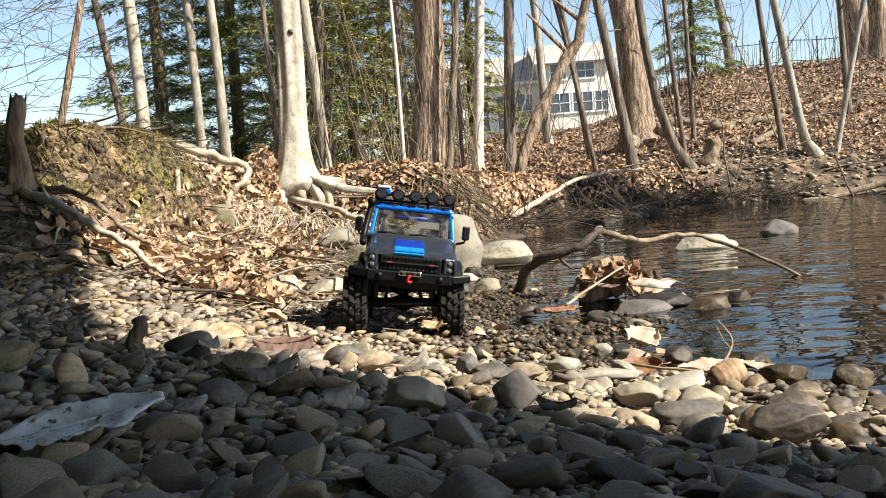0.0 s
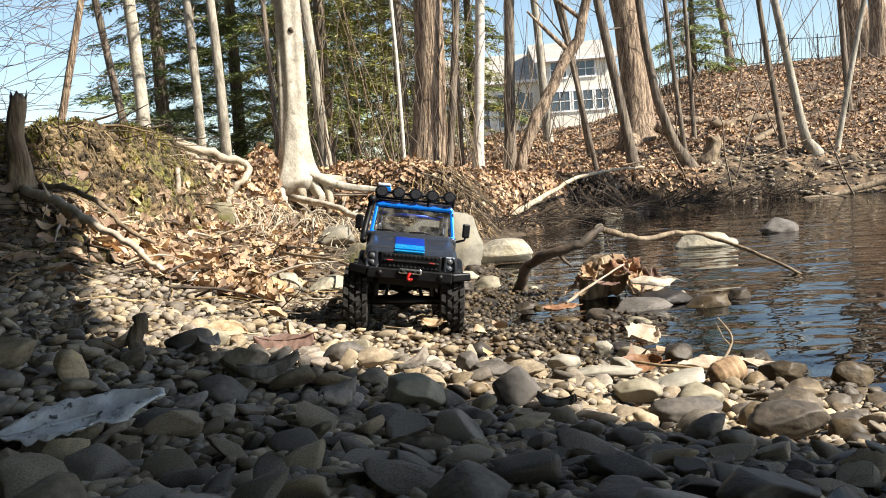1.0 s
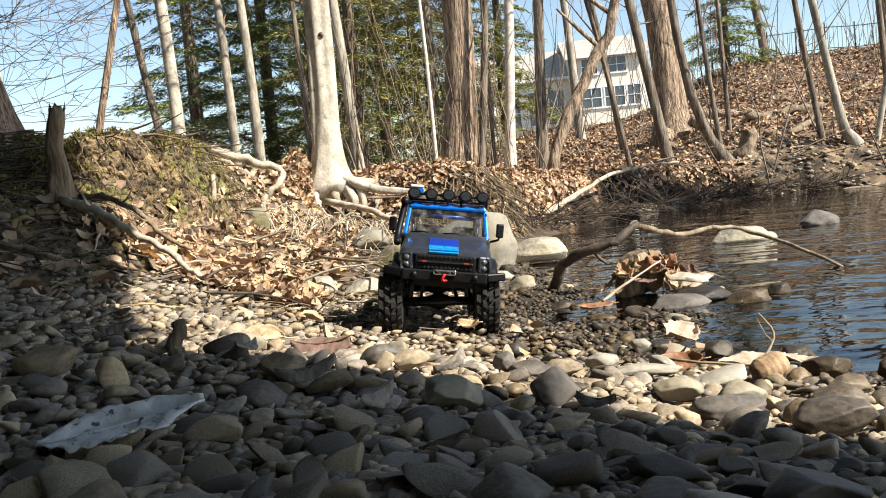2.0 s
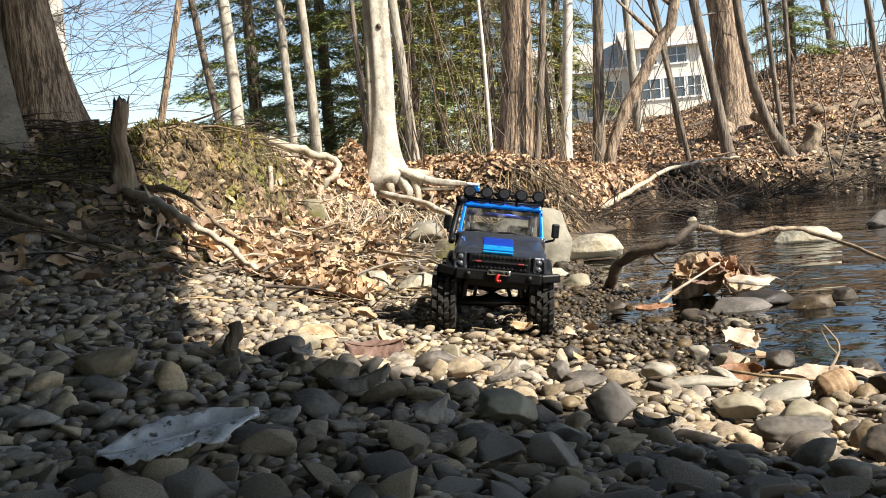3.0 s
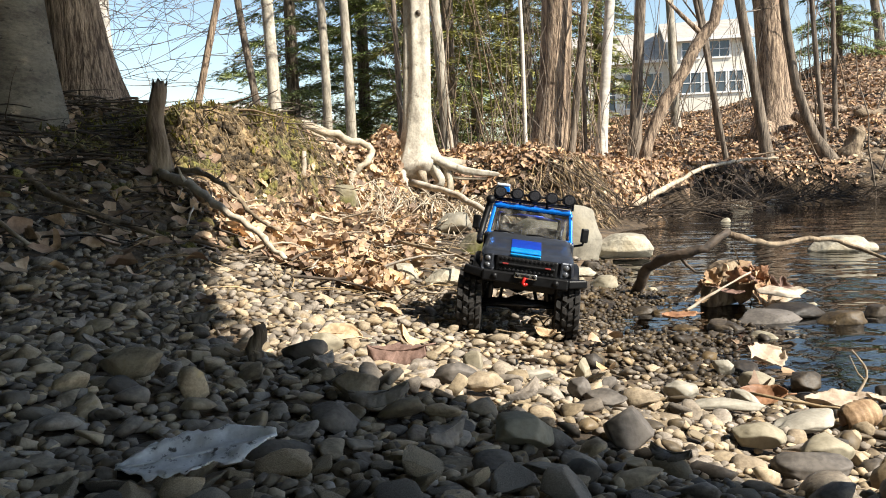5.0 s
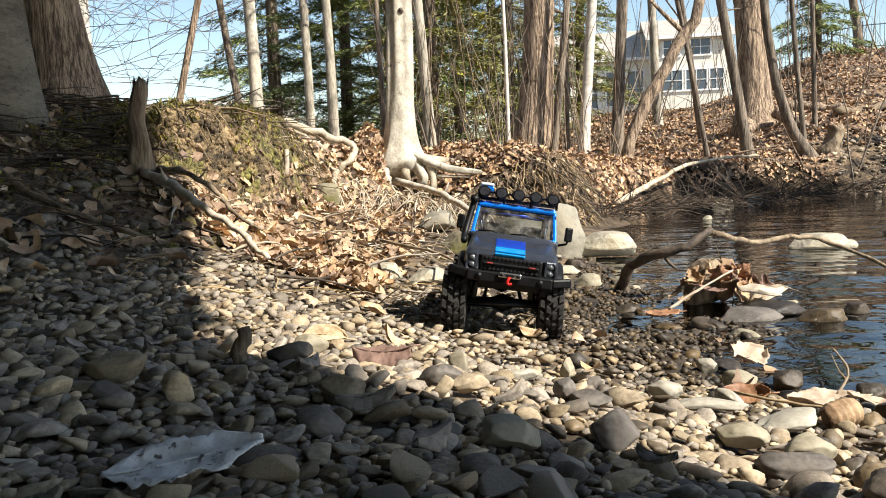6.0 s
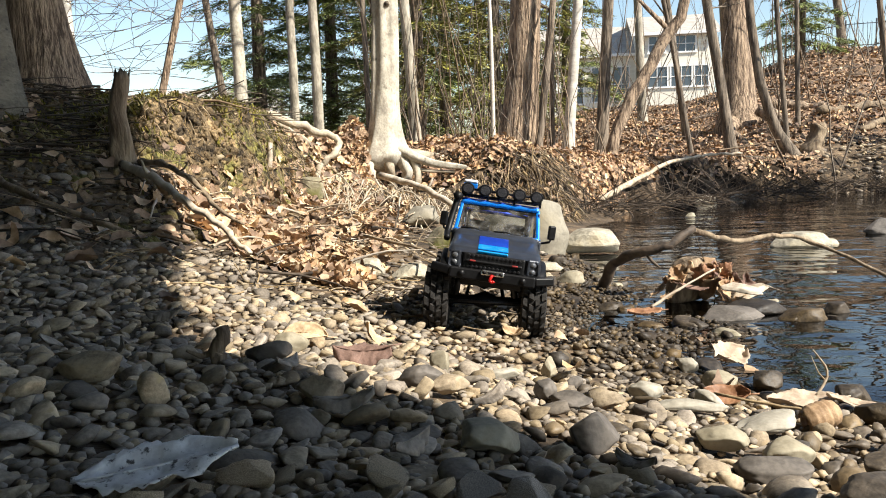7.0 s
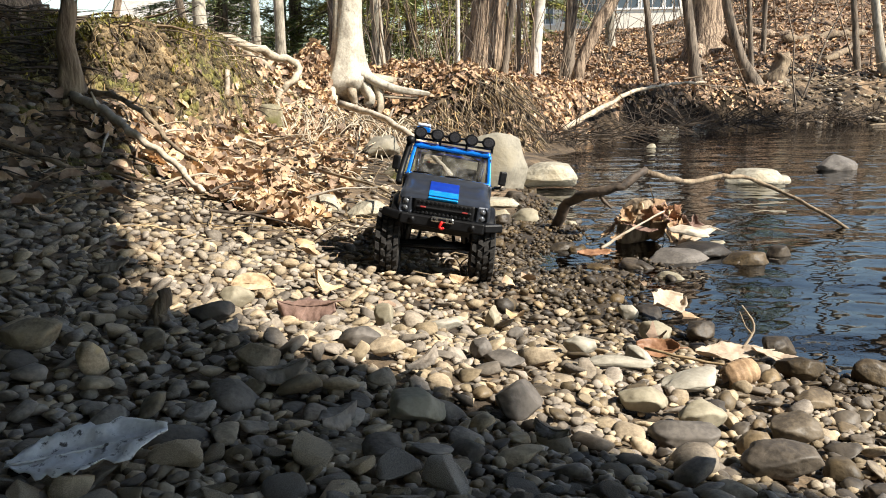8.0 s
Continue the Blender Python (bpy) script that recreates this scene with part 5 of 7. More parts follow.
M_RUBBER = plain("dusty_rubber", (0.022, 0.020, 0.018), 0.85, spec=0.3, grain=0.5, scale=120, bump=0.4)
M_RED = plain("red_anodised", (0.62, 0.015, 0.012), 0.35, 0.3)
M_ORANGE = plain("orange_red_plastic", (0.7, 0.07, 0.02), 0.5)
M_LENS = plain("grey_lens", (0.32, 0.33, 0.35), 0.15, 0.4)
M_HEADLAMP = plain("smoky_headlamp_lens", (0.15, 0.155, 0.165), 0.12, 0.5)
M_DULLRED = plain("dull_red_plastic", (0.23, 0.014, 0.012), 0.5)
M_LAMPGLASS = plain("smoked_lamp_glass", (0.028, 0.028, 0.032), 0.25)
M_WHITE = plain("white_plastic", (0.7, 0.72, 0.74), 0.5)
M_SEAT = plain("grey_interior", (0.32, 0.29, 0.25), 0.8, grain=0.3)


def glass_mat():
    m = bpy.data.materials.new("clear_glass")
    m.use_nodes = True
    nt, n = m.node_tree, m.node_tree.nodes
    n.remove(n["Principled BSDF"])
    clear, gloss, mix, fr = n.new("ShaderNodeBsdfTransparent"), n.new("ShaderNodeBsdfGlossy"), n.new("ShaderNodeMixShader"), n.new("ShaderNodeFresnel")
    clear.inputs[0].default_value = (0.80, 0.83, 0.84, 1)
    gloss.inputs["Roughness"].default_value = 0.06
    fr.inputs[0].default_value = 1.8
    dust, film = n.new("ShaderNodeBsdfDiffuse"), n.new("ShaderNodeMixShader")
    dust.inputs[0].default_value = (0.55, 0.52, 0.47, 1)
    tc, sp, cut = n.new("ShaderNodeTexCoord"), n.new("ShaderNodeTexNoise"), n.new("ShaderNodeMapRange")
    sp.inputs["Scale"].default_value, sp.inputs["Detail"].default_value = 55.0, 6.0
    nt.links.new(tc.outputs["Object"], sp.inputs["Vector"])
    cut.inputs[1].default_value, cut.inputs[2].default_value, cut.inputs[3].default_value, cut.inputs[4].default_value = 0.45, 0.75, 0.02, 0.22
    nt.links.new(sp.outputs[0], cut.inputs[0])
    nt.links.new(cut.outputs[0], film.inputs[0])
    nt.links.new(clear.outputs[0], film.inputs[1])
    nt.links.new(dust.outputs[0], film.inputs[2])
    nt.links.new(fr.outputs[0], mix.inputs[0])
    nt.links.new(film.outputs[0], mix.inputs[1])
    nt.links.new(gloss.outputs[0], mix.inputs[2])
    nt.links.new(mix.outputs[0], n["Material Output"].inputs[0])
    return m


M_GLASS = glass_mat()


def rbox(bm, size, m=None, bev=0.002, taper=(1, 1)):
    """Adds a box with rounded edges; taper narrows its top in x and y."""
    r = bmesh.ops.create_cube(bm, size=1)
    vs = r["verts"]
    for v in vs:
        k = taper if v.co.z > 0 else (1, 1)
        v.co = Vector((v.co.x * size[0] * k[0], v.co.y * size[1] * k[1], v.co.z * size[2]))
    if bev:
        es = list({e for v in vs for e in v.link_edges})
        out = bmesh.ops.bevel(bm, geom=es, offset=min(bev, min(size) * 0.45), segments=2, affect="EDGES", profile=0.5)
        vs = list(set(vs) | set(out["verts"]))
        vs = [v for v in vs if v.is_valid]
    if m is not None:
        bmesh.ops.transform(bm, matrix=m, verts=vs)
    return vs


def box_part(name, material, parent, size, m, bev=0.002, taper=(1, 1), label=""):
    bm = bmesh.new()
    rbox(bm, size, m, bev, taper)
    return put(name, bm, material, parent, label, smooth=False)


def bar_part(name, material, parent, pts, r, sides=8, label=""):
    g = Geo()
    g.tube(pts, [r] * len(pts), sides)
    return put(name, g, material, parent, label)


def section(y, hw, z0, z1, r, top=1.0):
    """A rounded upright rectangle across the truck at y; top narrows its upper side."""
    out = []
    for cx, cz, a0 in ((1, 1, 0), (-1, 1, 90), (-1, -1, 180), (1, -1, 270)):
        for k in range(5):
            a = radians(a0 + 22.5 * k)
            w = hw * (top if cz > 0 else 1)
            out.append((cx * (w - r) + r * math.cos(a), y, (z1 - r if cz > 0 else z0 + r) + r * math.sin(a)))
    return out


def loft(secs):
    g = Geo()
    n = len(secs[0])
    g.add([p for s in secs for p in s], [(i * n + j, i * n + (j + 1) % n, (i + 1) * n + (j + 1) % n, (i + 1) * n + j) for i in range(len(secs) - 1) for j in range(n)]
          + [tuple(range(n)), tuple((len(secs) - 1) * n + j for j in reversed(range(n)))])
    return g


def wheel(parent, m, side):
    """Treaded tyre on a silver beadlock rim; the axle lies along x."""
    hub = put("wheel", Geo_ring([(-0.012, 0.02), (0.012, 0.02), (0.012, 0.006), (-0.012, 0.006)], 16), M_STEEL, parent)
    hub.matrix_world = m
    w, R = 0.0215, 0.0585
    prof = [(-w * 0.75, 0.029), (-w, 0.036), (-w * 1.02, 0.046), (-w * 0.86, R - 0.006), (-w * 0.5, R - 0.003), (0, R - 0.002), (w * 0.5, R - 0.003), (w * 0.86, R - 0.006), (w * 1.02, 0.046), (w, 0.036), (w * 0.75, 0.029)]
    g = Geo_ring(prof, 40)
    put("tyre", g, M_RUBBER, hub, "black knobbly rubber tyre", smooth=False)
    n = 18
    for lane, off in ((-0.74, 0), (-0.25, 0.5), (0.25, 0), (0.74, 0.5)):
        outer = abs(lane) > 0.5
        pts = []
        for rr, k in ((R - 0.008, 1.0), (R + (0.001 if outer else 0.0035), 0.80)):
            for dx, dt in ((-1, -1), (1, -1), (1, 1), (-1, 1)):
                pts.append((lane * w + dx * 0.0045 * k, rr, dt * 0.0062 * k * (1.25 if outer else 1) + dx * 0.0016 * (1 if lane > 0 else -1)))
        lug = Geo()
        lug.add(pts, [(4, 5, 6, 7), (0, 1, 5, 4), (1, 2, 6, 5), (2, 3, 7, 6), (3, 0, 4, 7)])
        lug = lug.mesh("tread_lug", M_RUBBER, False)
        for i in range(n):
            ob = put("tread_lug", lug, None, hub)
            ob.matrix_local = pose(0, 0, 0, 360 * (i + off) / n, 0, 0)
    o = side * 0.014
    r = Geo_ring([(o - side * 0.03, 0.030), (o, 0.031), (o + side * 0.003, 0.029), (o + side * 0.003, 0.024), (o - side * 0.002, 0.022), (o - side * 0.03, 0.022)], 24)
    for i in range(6):
        a = 2 * math.pi * i / 6
        d, e = Vector((0, math.cos(a), math.sin(a))), Vector((0, -math.sin(a), math.cos(a)))
        x0, x1 = o - side * 0.007, o - side * 0.001
        q = [d * 0.005 + e * 0.004, d * 0.024 + e * 0.0025, d * 0.024 - e * 0.0025, d * 0.005 - e * 0.004]
        r.add([(x0, p.y, p.z) for p in q] + [(x1, p.y, p.z) for p in q], [(0, 1, 2, 3), (4, 5, 6, 7), (0, 1, 5, 4), (1, 2, 6, 5), (2, 3, 7, 6), (3, 0, 4, 7)])
    r.tube([(o - side * 0.012, 0, 0), (o + side * 0.004, 0, 0)], [0.007, 0.005], 8)
    put("rim", r, M_SILVER, hub, "silver spoked rim", smooth=False)


def Geo_ring(prof, n):
    """A closed profile of (x, radius) turned round the x axis."""
    g = Geo()
    k = len(prof)
    g.add([(x, r * math.cos(2 * math.pi * i / n), r * math.sin(2 * math.pi * i / n)) for i in range(n) for x, r in prof],
          [(i * k + j, i * k + (j + 1) % k, ((i + 1) % n) * k + (j + 1) % k, ((i + 1) % n) * k + j) for i in range(n) for j in range(k)])
    return g


def build_truck():
    """Origin on the ground midway between the wheels; the nose points along +y. Wheels follow the ground, the body leans."""
    t = tagged(new("toy_truck"), "blue and gunmetal radio-controlled off-road truck on the gravel", "toy truck")
    wb, tr, ax = 0.155, 0.084, 0.060
    B = pose(0, 0, 0.002, 2.0, -5.0, 0) @ pose(0, 0, 0.09) @ Matrix.Diagonal((1, 1, 0.90, 1)) @ pose(0, 0, -0.09)           # lean and nose-up of the body on its springs

    def P(name, material, size, x, y, z, bev=0.002, rx=0, ry=0, rz=0, taper=(1, 1), parent=None, label=""):
        return box_part(name, material, parent or t, size, B @ pose(x, y, z, rx, ry, rz), bev, taper, label)

    def G(name, geo, material, parent=None, label="", smooth_=True):
        ob = put(name, geo, material, parent or t, label, smooth_)
        ob.data.transform(B)
        return ob

    for y in (wb, -wb):
        for s in (-1, 1):
            wheel(t, pose(s * tr, y, ax, random.Random(int(s + y * 100)).uniform(0, 360), 0, 0), s)
        g = Geo()
        g.tube([(-tr, y, ax), (-0.02, y, ax), (0.0, y, ax), (0.02, y, ax), (tr, y, ax)], [0.008, 0.008, 0.017, 0.009, 0.008], 10)
        put("axle", g, M_BLACK, t)
        for s in (-1, 1):
            bar_part("shock_absorber", M_STEEL, t, [(s * 0.052, y, ax + 0.004), (s * 0.046, y - 0.02 * (1 if y > 0 else -1), 0.125)], 0.006)
            bar_part("link_arm", M_BLACK, t, [(s * 0.035, y * 0.95, ax - 0.006), (s * 0.03, 0.02 * (1 if y > 0 else -1), 0.075)], 0.0035)
    for s in (-1, 1):
        P("chassis_rail", M_BLACK, (0.006, 0.40, 0.016), s * 0.03, 0.0, 0.092)
    P("skid_plate", M_BLACK, (0.07, 0.10, 0.01), 0, 0, 0.078)
    bar_part("steering_link", M_STEEL, t, [(-0.07, wb + 0.024, ax), (0.07, wb + 0.024, ax)], 0.0025)
    # front end
    bm = bmesh.new()
    rbox(bm, (0.146, 0.018, 0.021), B @ pose(0, 0.222, 0.100), 0.003)
    for s in (-1, 1):
        rbox(bm, (0.036, 0.014, 0.016), B @ pose(s * 0.087, 0.215, 0.104, 0, -s * 8, -s * 22), 0.003)
    bumper = put("bumper", bm, M_BLACK, t, "black steel winch bumper", smooth=False)
    P("lower_guard", M_BLACK, (0.105, 0.010, 0.014), 0, 0.206, 0.086, rx=-25)
    for s in (-1, 1):
        bar_part("tow_eye", M_BLACK, bumper, [B @ Vector((s * 0.052, 0.230, 0.100)), B @ Vector((s * 0.052, 0.233, 0.100))], 0.0055, 12)
    fl = bmesh.new()
    rbox(fl, (0.040, 0.006, 0.011), B @ pose(0, 0.234, 0.107), 0.003)
    fl = put("fairlead", fl, M_CHROME, bumper, "chrome winch fairlead", smooth=False)
    for s in (-1, 1):
        bar_part("fairlead_hole", M_BLACK, bumper, [B @ Vector((s * 0.014, 0.2365, 0.107)), B @ Vector((s * 0.014, 0.2378, 0.107))], 0.003, 10)
    P("fairlead_slot", M_BLACK, (0.014, 0.002, 0.004), 0, 0.2375, 0.107, 0.0005, parent=bumper)
    hook = Geo()
    hook.tube(curve_pts([(0, 0.239, 0.104), (0.002, 0.241, 0.099), (0.003, 0.241, 0.094), (-0.001, 0.241, 0.091), (-0.004, 0.241, 0.094)], 10), [0.0026] * 11, 7)
    G("tow_hook", hook, M_RED, bumper, "red tow hook")
    # bonnet and nose
    nose = loft([section(0.216, 0.077, 0.108, 0.139, 0.008, 0.98), section(0.211, 0.081, 0.105, 0.148, 0.010, 0.97), section(0.198, 0.083, 0.105, 0.154, 0.011, 0.96), section(0.150, 0.083, 0.112, 0.168, 0.012, 0.93), section(0.108, 0.083, 0.110, 0.182, 0.012, 0.92)])
    G("bonnet", nose, M_GUN, None, "gunmetal rounded bonnet")
    for k in range(4):
        y0 = 0.2015 - k * 0.0225
        P("bonnet_stripe", M_CYAN if k == 0 else M_DEEPBLUE if k < 3 else M_CHROME, (0.052, 0.0235 if k < 3 else 0.003, 0.003), 0.004, y0 if k < 3 else 0.1435, (0.1525, 0.1602, 0.1672)[k] if k < 3 else 0.1712, 0.001, rx=-18.5, label="blue painted bonnet stripe" if k < 3 else "silver trim")
    P("stripe_front", M_CYAN, (0.052, 0.004, 0.010), 0.004, 0.2155, 0.1425, 0.0015, rx=-48, label="bright blue stripe edge")
    P("grille", M_BLACK, (0.106, 0.010, 0.031), 0, 0.2140, 0.1245, 0.003, label="black mesh grille")
    for i in range(13):
        for j in range(3):
            P("grille_cell", M_BLACK, (0.0055, 0.003, 0.005), -0.043 + 0.0072 * i, 0.2190, 0.1145 + 0.010 * j, 0.001, ry=45)
    P("grille_bar", M_BLACK, (0.096, 0.008, 0.005), 0, 0.2190, 0.1245, 0.002)
    for s in (-1, 1):
        P("grille_accent", M_DULLRED, (0.010, 0.003, 0.0032), s * 0.036, 0.2235, 0.1255, 0.001, label="red accent")
        P("headlight_panel", M_GUN, (0.021, 0.008, 0.032), s * 0.0665, 0.2125, 0.1255, 0.003, rz=-s * 12)
        for k in range(2):
            g = Geo()
            g.tube([(s * 0.0665, 0.214, 0.1185 + 0.013 * k), (s * 0.0672, 0.2178, 0.1185 + 0.013 * k)], [0.0058, 0.005], 12)
            G("headlight", g, M_HEADLAMP, None, "small round grey headlight")
    # mudguards over every wheel
    for y, zc in ((wb, 0.072), (-wb, 0.072)):
        for s in (-1, 1):
            g = Geo()
            vs, fs = [], []
            n = 12
            for i in range(n + 1):
                a = radians(28 + 126 * i / n)
                for r, x in ((0.070, 0.066), (0.074, 0.068), (0.074, 0.088), (0.070, 0.091), (0.068, 0.088), (0.070, 0.068)):
                    vs.append((s * x, y + r * math.cos(a), zc + r * math.sin(a) * 0.92))
            for i in range(n):
                for j in range(6):
                    fs.append((i * 6 + j, i * 6 + (j + 1) % 6, (i + 1) * 6 + (j + 1) % 6, (i + 1) * 6 + j))
            fs += [tuple(range(6)), tuple(n * 6 + j for j in range(6))]
            g.add(vs, fs)
            G("mudguard", g, M_BLACK, None, "dark mudguard")
    # cab: floor, doors, pillars, roof, panes
    P("cab_floor", M_BLACK, (0.155, 0.125, 0.012), 0, 0.05, 0.108)
    P("scuttle", M_GUN, (0.158, 0.020, 0.012), 0, 0.104, 0.174, 0.004)
    for s in (-1, 1):
        door = P("door", M_GUN, (0.008, 0.112, 0.064), s * 0.0785, 0.052, 0.145, 0.003, label="gunmetal door")
        P("door_sill", M_BLUE, (0.009, 0.112, 0.016), s * 0.0792, 0.052, 0.106, 0.003, parent=door, label="blue sill panel")
        P("door_handle", M_BLACK, (0.004, 0.020, 0.006), s * 0.084, 0.020, 0.160, 0.001, parent=door)
        P("windscreen_pillar", M_BLUE, (0.007, 0.008, 0.072), s * 0.0735, 0.0855, 0.2035, 0.002, rx=20, ry=-s * 5.5)
        P("door_pillar", M_BLUE, (0.007, 0.010, 0.062), s * 0.0745, 0.001, 0.204, 0.002, ry=-s * 5.5)
        P("window_rail", M_BLUE, (0.007, 0.094, 0.007), s * 0.0785, 0.048, 0.1765, 0.002)
        P("roof_rail", M_BLUE, (0.007, 0.080, 0.008), s * 0.0715, 0.034, 0.2345, 0.003)
        P("door_glass", M_GLASS, (0.0015, 0.080, 0.052), s * 0.0755, 0.042, 0.206, 0, ry=-s * 5.5, label="clear side window")
        # mirrors on long arms
        bar_part("mirror_arm", M_BLACK, t, [B @ Vector((s * 0.080, 0.095, 0.172)), B @ Vector((s * 0.097, 0.104, 0.178)), B @ Vector((s * 0.099, 0.104, 0.185))], 0.0022, 6)
        P("side_mirror", M_BLACK, (0.014, 0.008, 0.029), s * 0.099, 0.104, 0.197, 0.003, rz=-s * 10, label="black side mirror")
    P("windscreen_header", M_BLUE, (0.146, 0.014, 0.010), 0, 0.0735, 0.2375, 0.004, label="blue windscreen frame")
    P("windscreen_base", M_BLUE, (0.152, 0.007, 0.007), 0, 0.0985, 0.1785, 0.002, label="blue windscreen frame")
    P("windscreen", M_GLASS, (0.143, 0.0015, 0.064), 0, 0.0855, 0.208, 0, rx=20, taper=(0.96, 1), label="clear windscreen")
    P("roof", M_DEEPBLUE, (0.146, 0.088, 0.010), 0, 0.030, 0.2405, 0.004, label="deep blue roof")
    P("cab_back", M_GUN, (0.150, 0.006, 0.068), 0, -0.005, 0.143, 0.002)
    P("rear_window_frame", M_GUN, (0.146, 0.006, 0.010), 0, -0.004, 0.232, 0.002)
    P("dashboard", M_BLACK, (0.140, 0.026, 0.014), 0, 0.080, 0.172, 0.004)
    for s in (-1, 1):
        P("seat", M_SEAT, (0.044, 0.036, 0.014), s * 0.034, 0.034, 0.140, 0.005)
        P("seat_back", M_SEAT, (0.042, 0.012, 0.062), s * 0.034, 0.012, 0.172, 0.005, rx=-8)
        bar_part("cage_strut", M_BLACK, t, [B @ Vector((s * 0.058, 0.006, 0.130)), B @ Vector((s * 0.056, 0.006, 0.222)), B @ Vector((s * 0.012, 0.008, 0.232))], 0.0032, 7)
        bar_part("wiper", M_BLACK, t, [B @ Vector((s * 0.030 - 0.014, 0.1035, 0.181)), B @ Vector((s * 0.030 + 0.012, 0.1035, 0.185)), B @ Vector((s * 0.030 + 0.036, 0.1015, 0.183))], 0.0016, 5, "black windscreen wiper")
    steer = Geo()
    steer.tube([(-0.034 + 0.013 * math.cos(2 * math.pi * i / 16), 0.064, 0.180 + 0.013 * math.sin(2 * math.pi * i / 16)) for i in range(17)], [0.0016] * 17, 5)
    G("steering_wheel", steer, M_BLACK)
    # snorkel up the right-hand pillar
    sn = Geo()
    sn.tube(curve_pts([(0.088, 0.125, 0.158), (0.089, 0.104, 0.172), (0.086, 0.090, 0.20), (0.081, 0.078, 0.236), (0.080, 0.079, 0.243)], 14), [0.0062] * 15, 9)
    sn.tube([(0.080, 0.070, 0.245), (0.080, 0.088, 0.247)], [0.0085, 0.0085], 10)
    G("snorkel", sn, M_BLACK, None, "black air snorkel")
    # roof rack with five lamps
    for a, b in (((-0.073, 0.072, 0.252), (0.073, 0.072, 0.252)), ((-0.073, -0.01, 0.252), (0.073, -0.01, 0.252)), ((-0.073, -0.01, 0.252), (-0.073, 0.072, 0.252)), ((0.073, -0.01, 0.252), (0.073, 0.072, 0.252)), ((-0.073, 0.074, 0.264), (0.073, 0.074, 0.264)), ((0, -0.01, 0.252), (0, 0.072, 0.252))):
        rk = Geo()
        rk.tube([a, b], [0.0026, 0.0026], 7)
        G("rack_bar", rk, M_BLACK, None, "black roof rack tube")
    for s in (-0.073, -0.025, 0.025, 0.073):
        rk = Geo()
        rk.tube([(s, 0.072, 0.244), (s, 0.074, 0.264)], [0.0024, 0.0024], 6)
        G("rack_post", rk, M_BLACK, None, "short black rack post")
    for i in range(5):
        x = -0.064 + 0.032 * i
        lamp = Geo()
        lamp.tube([(x, 0.066, 0.264), (x, 0.074, 0.264), (x, 0.084, 0.264), (x, 0.086, 0.264)], [0.006, 0.0115, 0.0125, 0.0115], 16)
        ob = G("roof_lamp", lamp, M_BLACK, None, "round black roof lamp", False)
        ln = Geo()
        ln.tube([(x, 0.0862, 0.264), (x, 0.0872, 0.264)], [0.0092, 0.0085], 14)
        G("lamp_glass", ln, M_LAMPGLASS, ob, "dark lamp glass", False)
    P("roof_box", M_BLUE, (0.026, 0.030, 0.014), 0.060, 0.046, 0.270, 0.002, label="blue box on the rack")
    P("roof_box_lid", M_WHITE, (0.025, 0.032, 0.006), 0.060, 0.046, 0.281, 0.002, label="white lid")
    # bed, cage, canister
    bm = bmesh.new()
    rbox(bm, (0.150, 0.185, 0.008), B @ pose(0, -0.118, 0.128), 0.002)
    for s in (-1, 1):
        rbox(bm, (0.006, 0.185, 0.026), B @ pose(s * 0.074, -0.118, 0.142), 0.002)
    rbox(bm, (0.150, 0.006, 0.026), B @ pose(0, -0.210, 0.142), 0.002)
    put("cargo_bed", bm, M_BLACK, t, "black cargo bed", smooth=False)
    for s in (-1, 1):
        P("side_panel", M_DEEPBLUE, (0.004, 0.066, 0.036), s * 0.080, -0.052, 0.122, 0.002, label="dark blue side panel with slots")
        for i in range(5):
            for j in range(3):
                P("panel_slot", M_BLACK, (0.002, 0.008, 0.006), s * 0.0822, -0.076 + 0.012 * i, 0.112 + 0.010 * j, 0.0008)
        P("corner_panel", M_LENS, (0.004, 0.022, 0.034), s * 0.080, -0.098, 0.126, 0.002, label="pale blue-grey panel")
        bar_part("cage_tube", M_DEEPBLUE, t, [B @ Vector((s * 0.066, -0.012, 0.238)), B @ Vector((s * 0.066, -0.040, 0.225)), B @ Vector((s * 0.068, -0.170, 0.156))], 0.005, 8, "deep blue cage tube")
        bar_part("cage_stay", M_CHROME, t, [B @ Vector((s * 0.066, -0.080, 0.150)), B @ Vector((s * 0.066, -0.066, 0.210))], 0.0025, 6)
        P("tail_lamp", M_RED, (0.012, 0.004, 0.010), s * 0.055, -0.214, 0.128, 0.001)
    bar_part("cage_cross_tube", M_DEEPBLUE, t, [B @ Vector((-0.066, -0.040, 0.225)), B @ Vector((0.066, -0.040, 0.225))], 0.005, 8)
    can = Geo()
    can.tube([(0.045, -0.030, 0.134), (0.045, -0.030, 0.140), (0.045, -0.030, 0.185), (0.045, -0.030, 0.194), (0.045, -0.030, 0.205)], [0.010, 0.013, 0.013, 0.009, 0.004], 12)
    G("fuel_can", can, M_ORANGE, None, "orange-red canister behind the cab")
    return t


truck = build_truck()
truck.matrix_world = pose(0.064, 1.51, 0.037, 2.0, -4.5, 176.5) @ Matrix.Scale(0.985, 4)

# ---- the house up the slope and the fence ----
M_WALL = mat("cream_siding", (0.68, 0.63, 0.52), (0.80, 0.76, 0.66), 0.6, 0.8, 0.25, 6, (0.1, 0.1, 8), depth=0.02)
M_ROOF = mat("grey_shingles", (0.30, 0.27, 0.23), (0.42, 0.385, 0.335), 2.0, 0.9, 0.4, 14, depth=0.02)
M_TRIM = mat("white_trim", (0.72, 0.71, 0.68), (0.82, 0.81, 0.78), 4, 0.6, 0.0, 30)
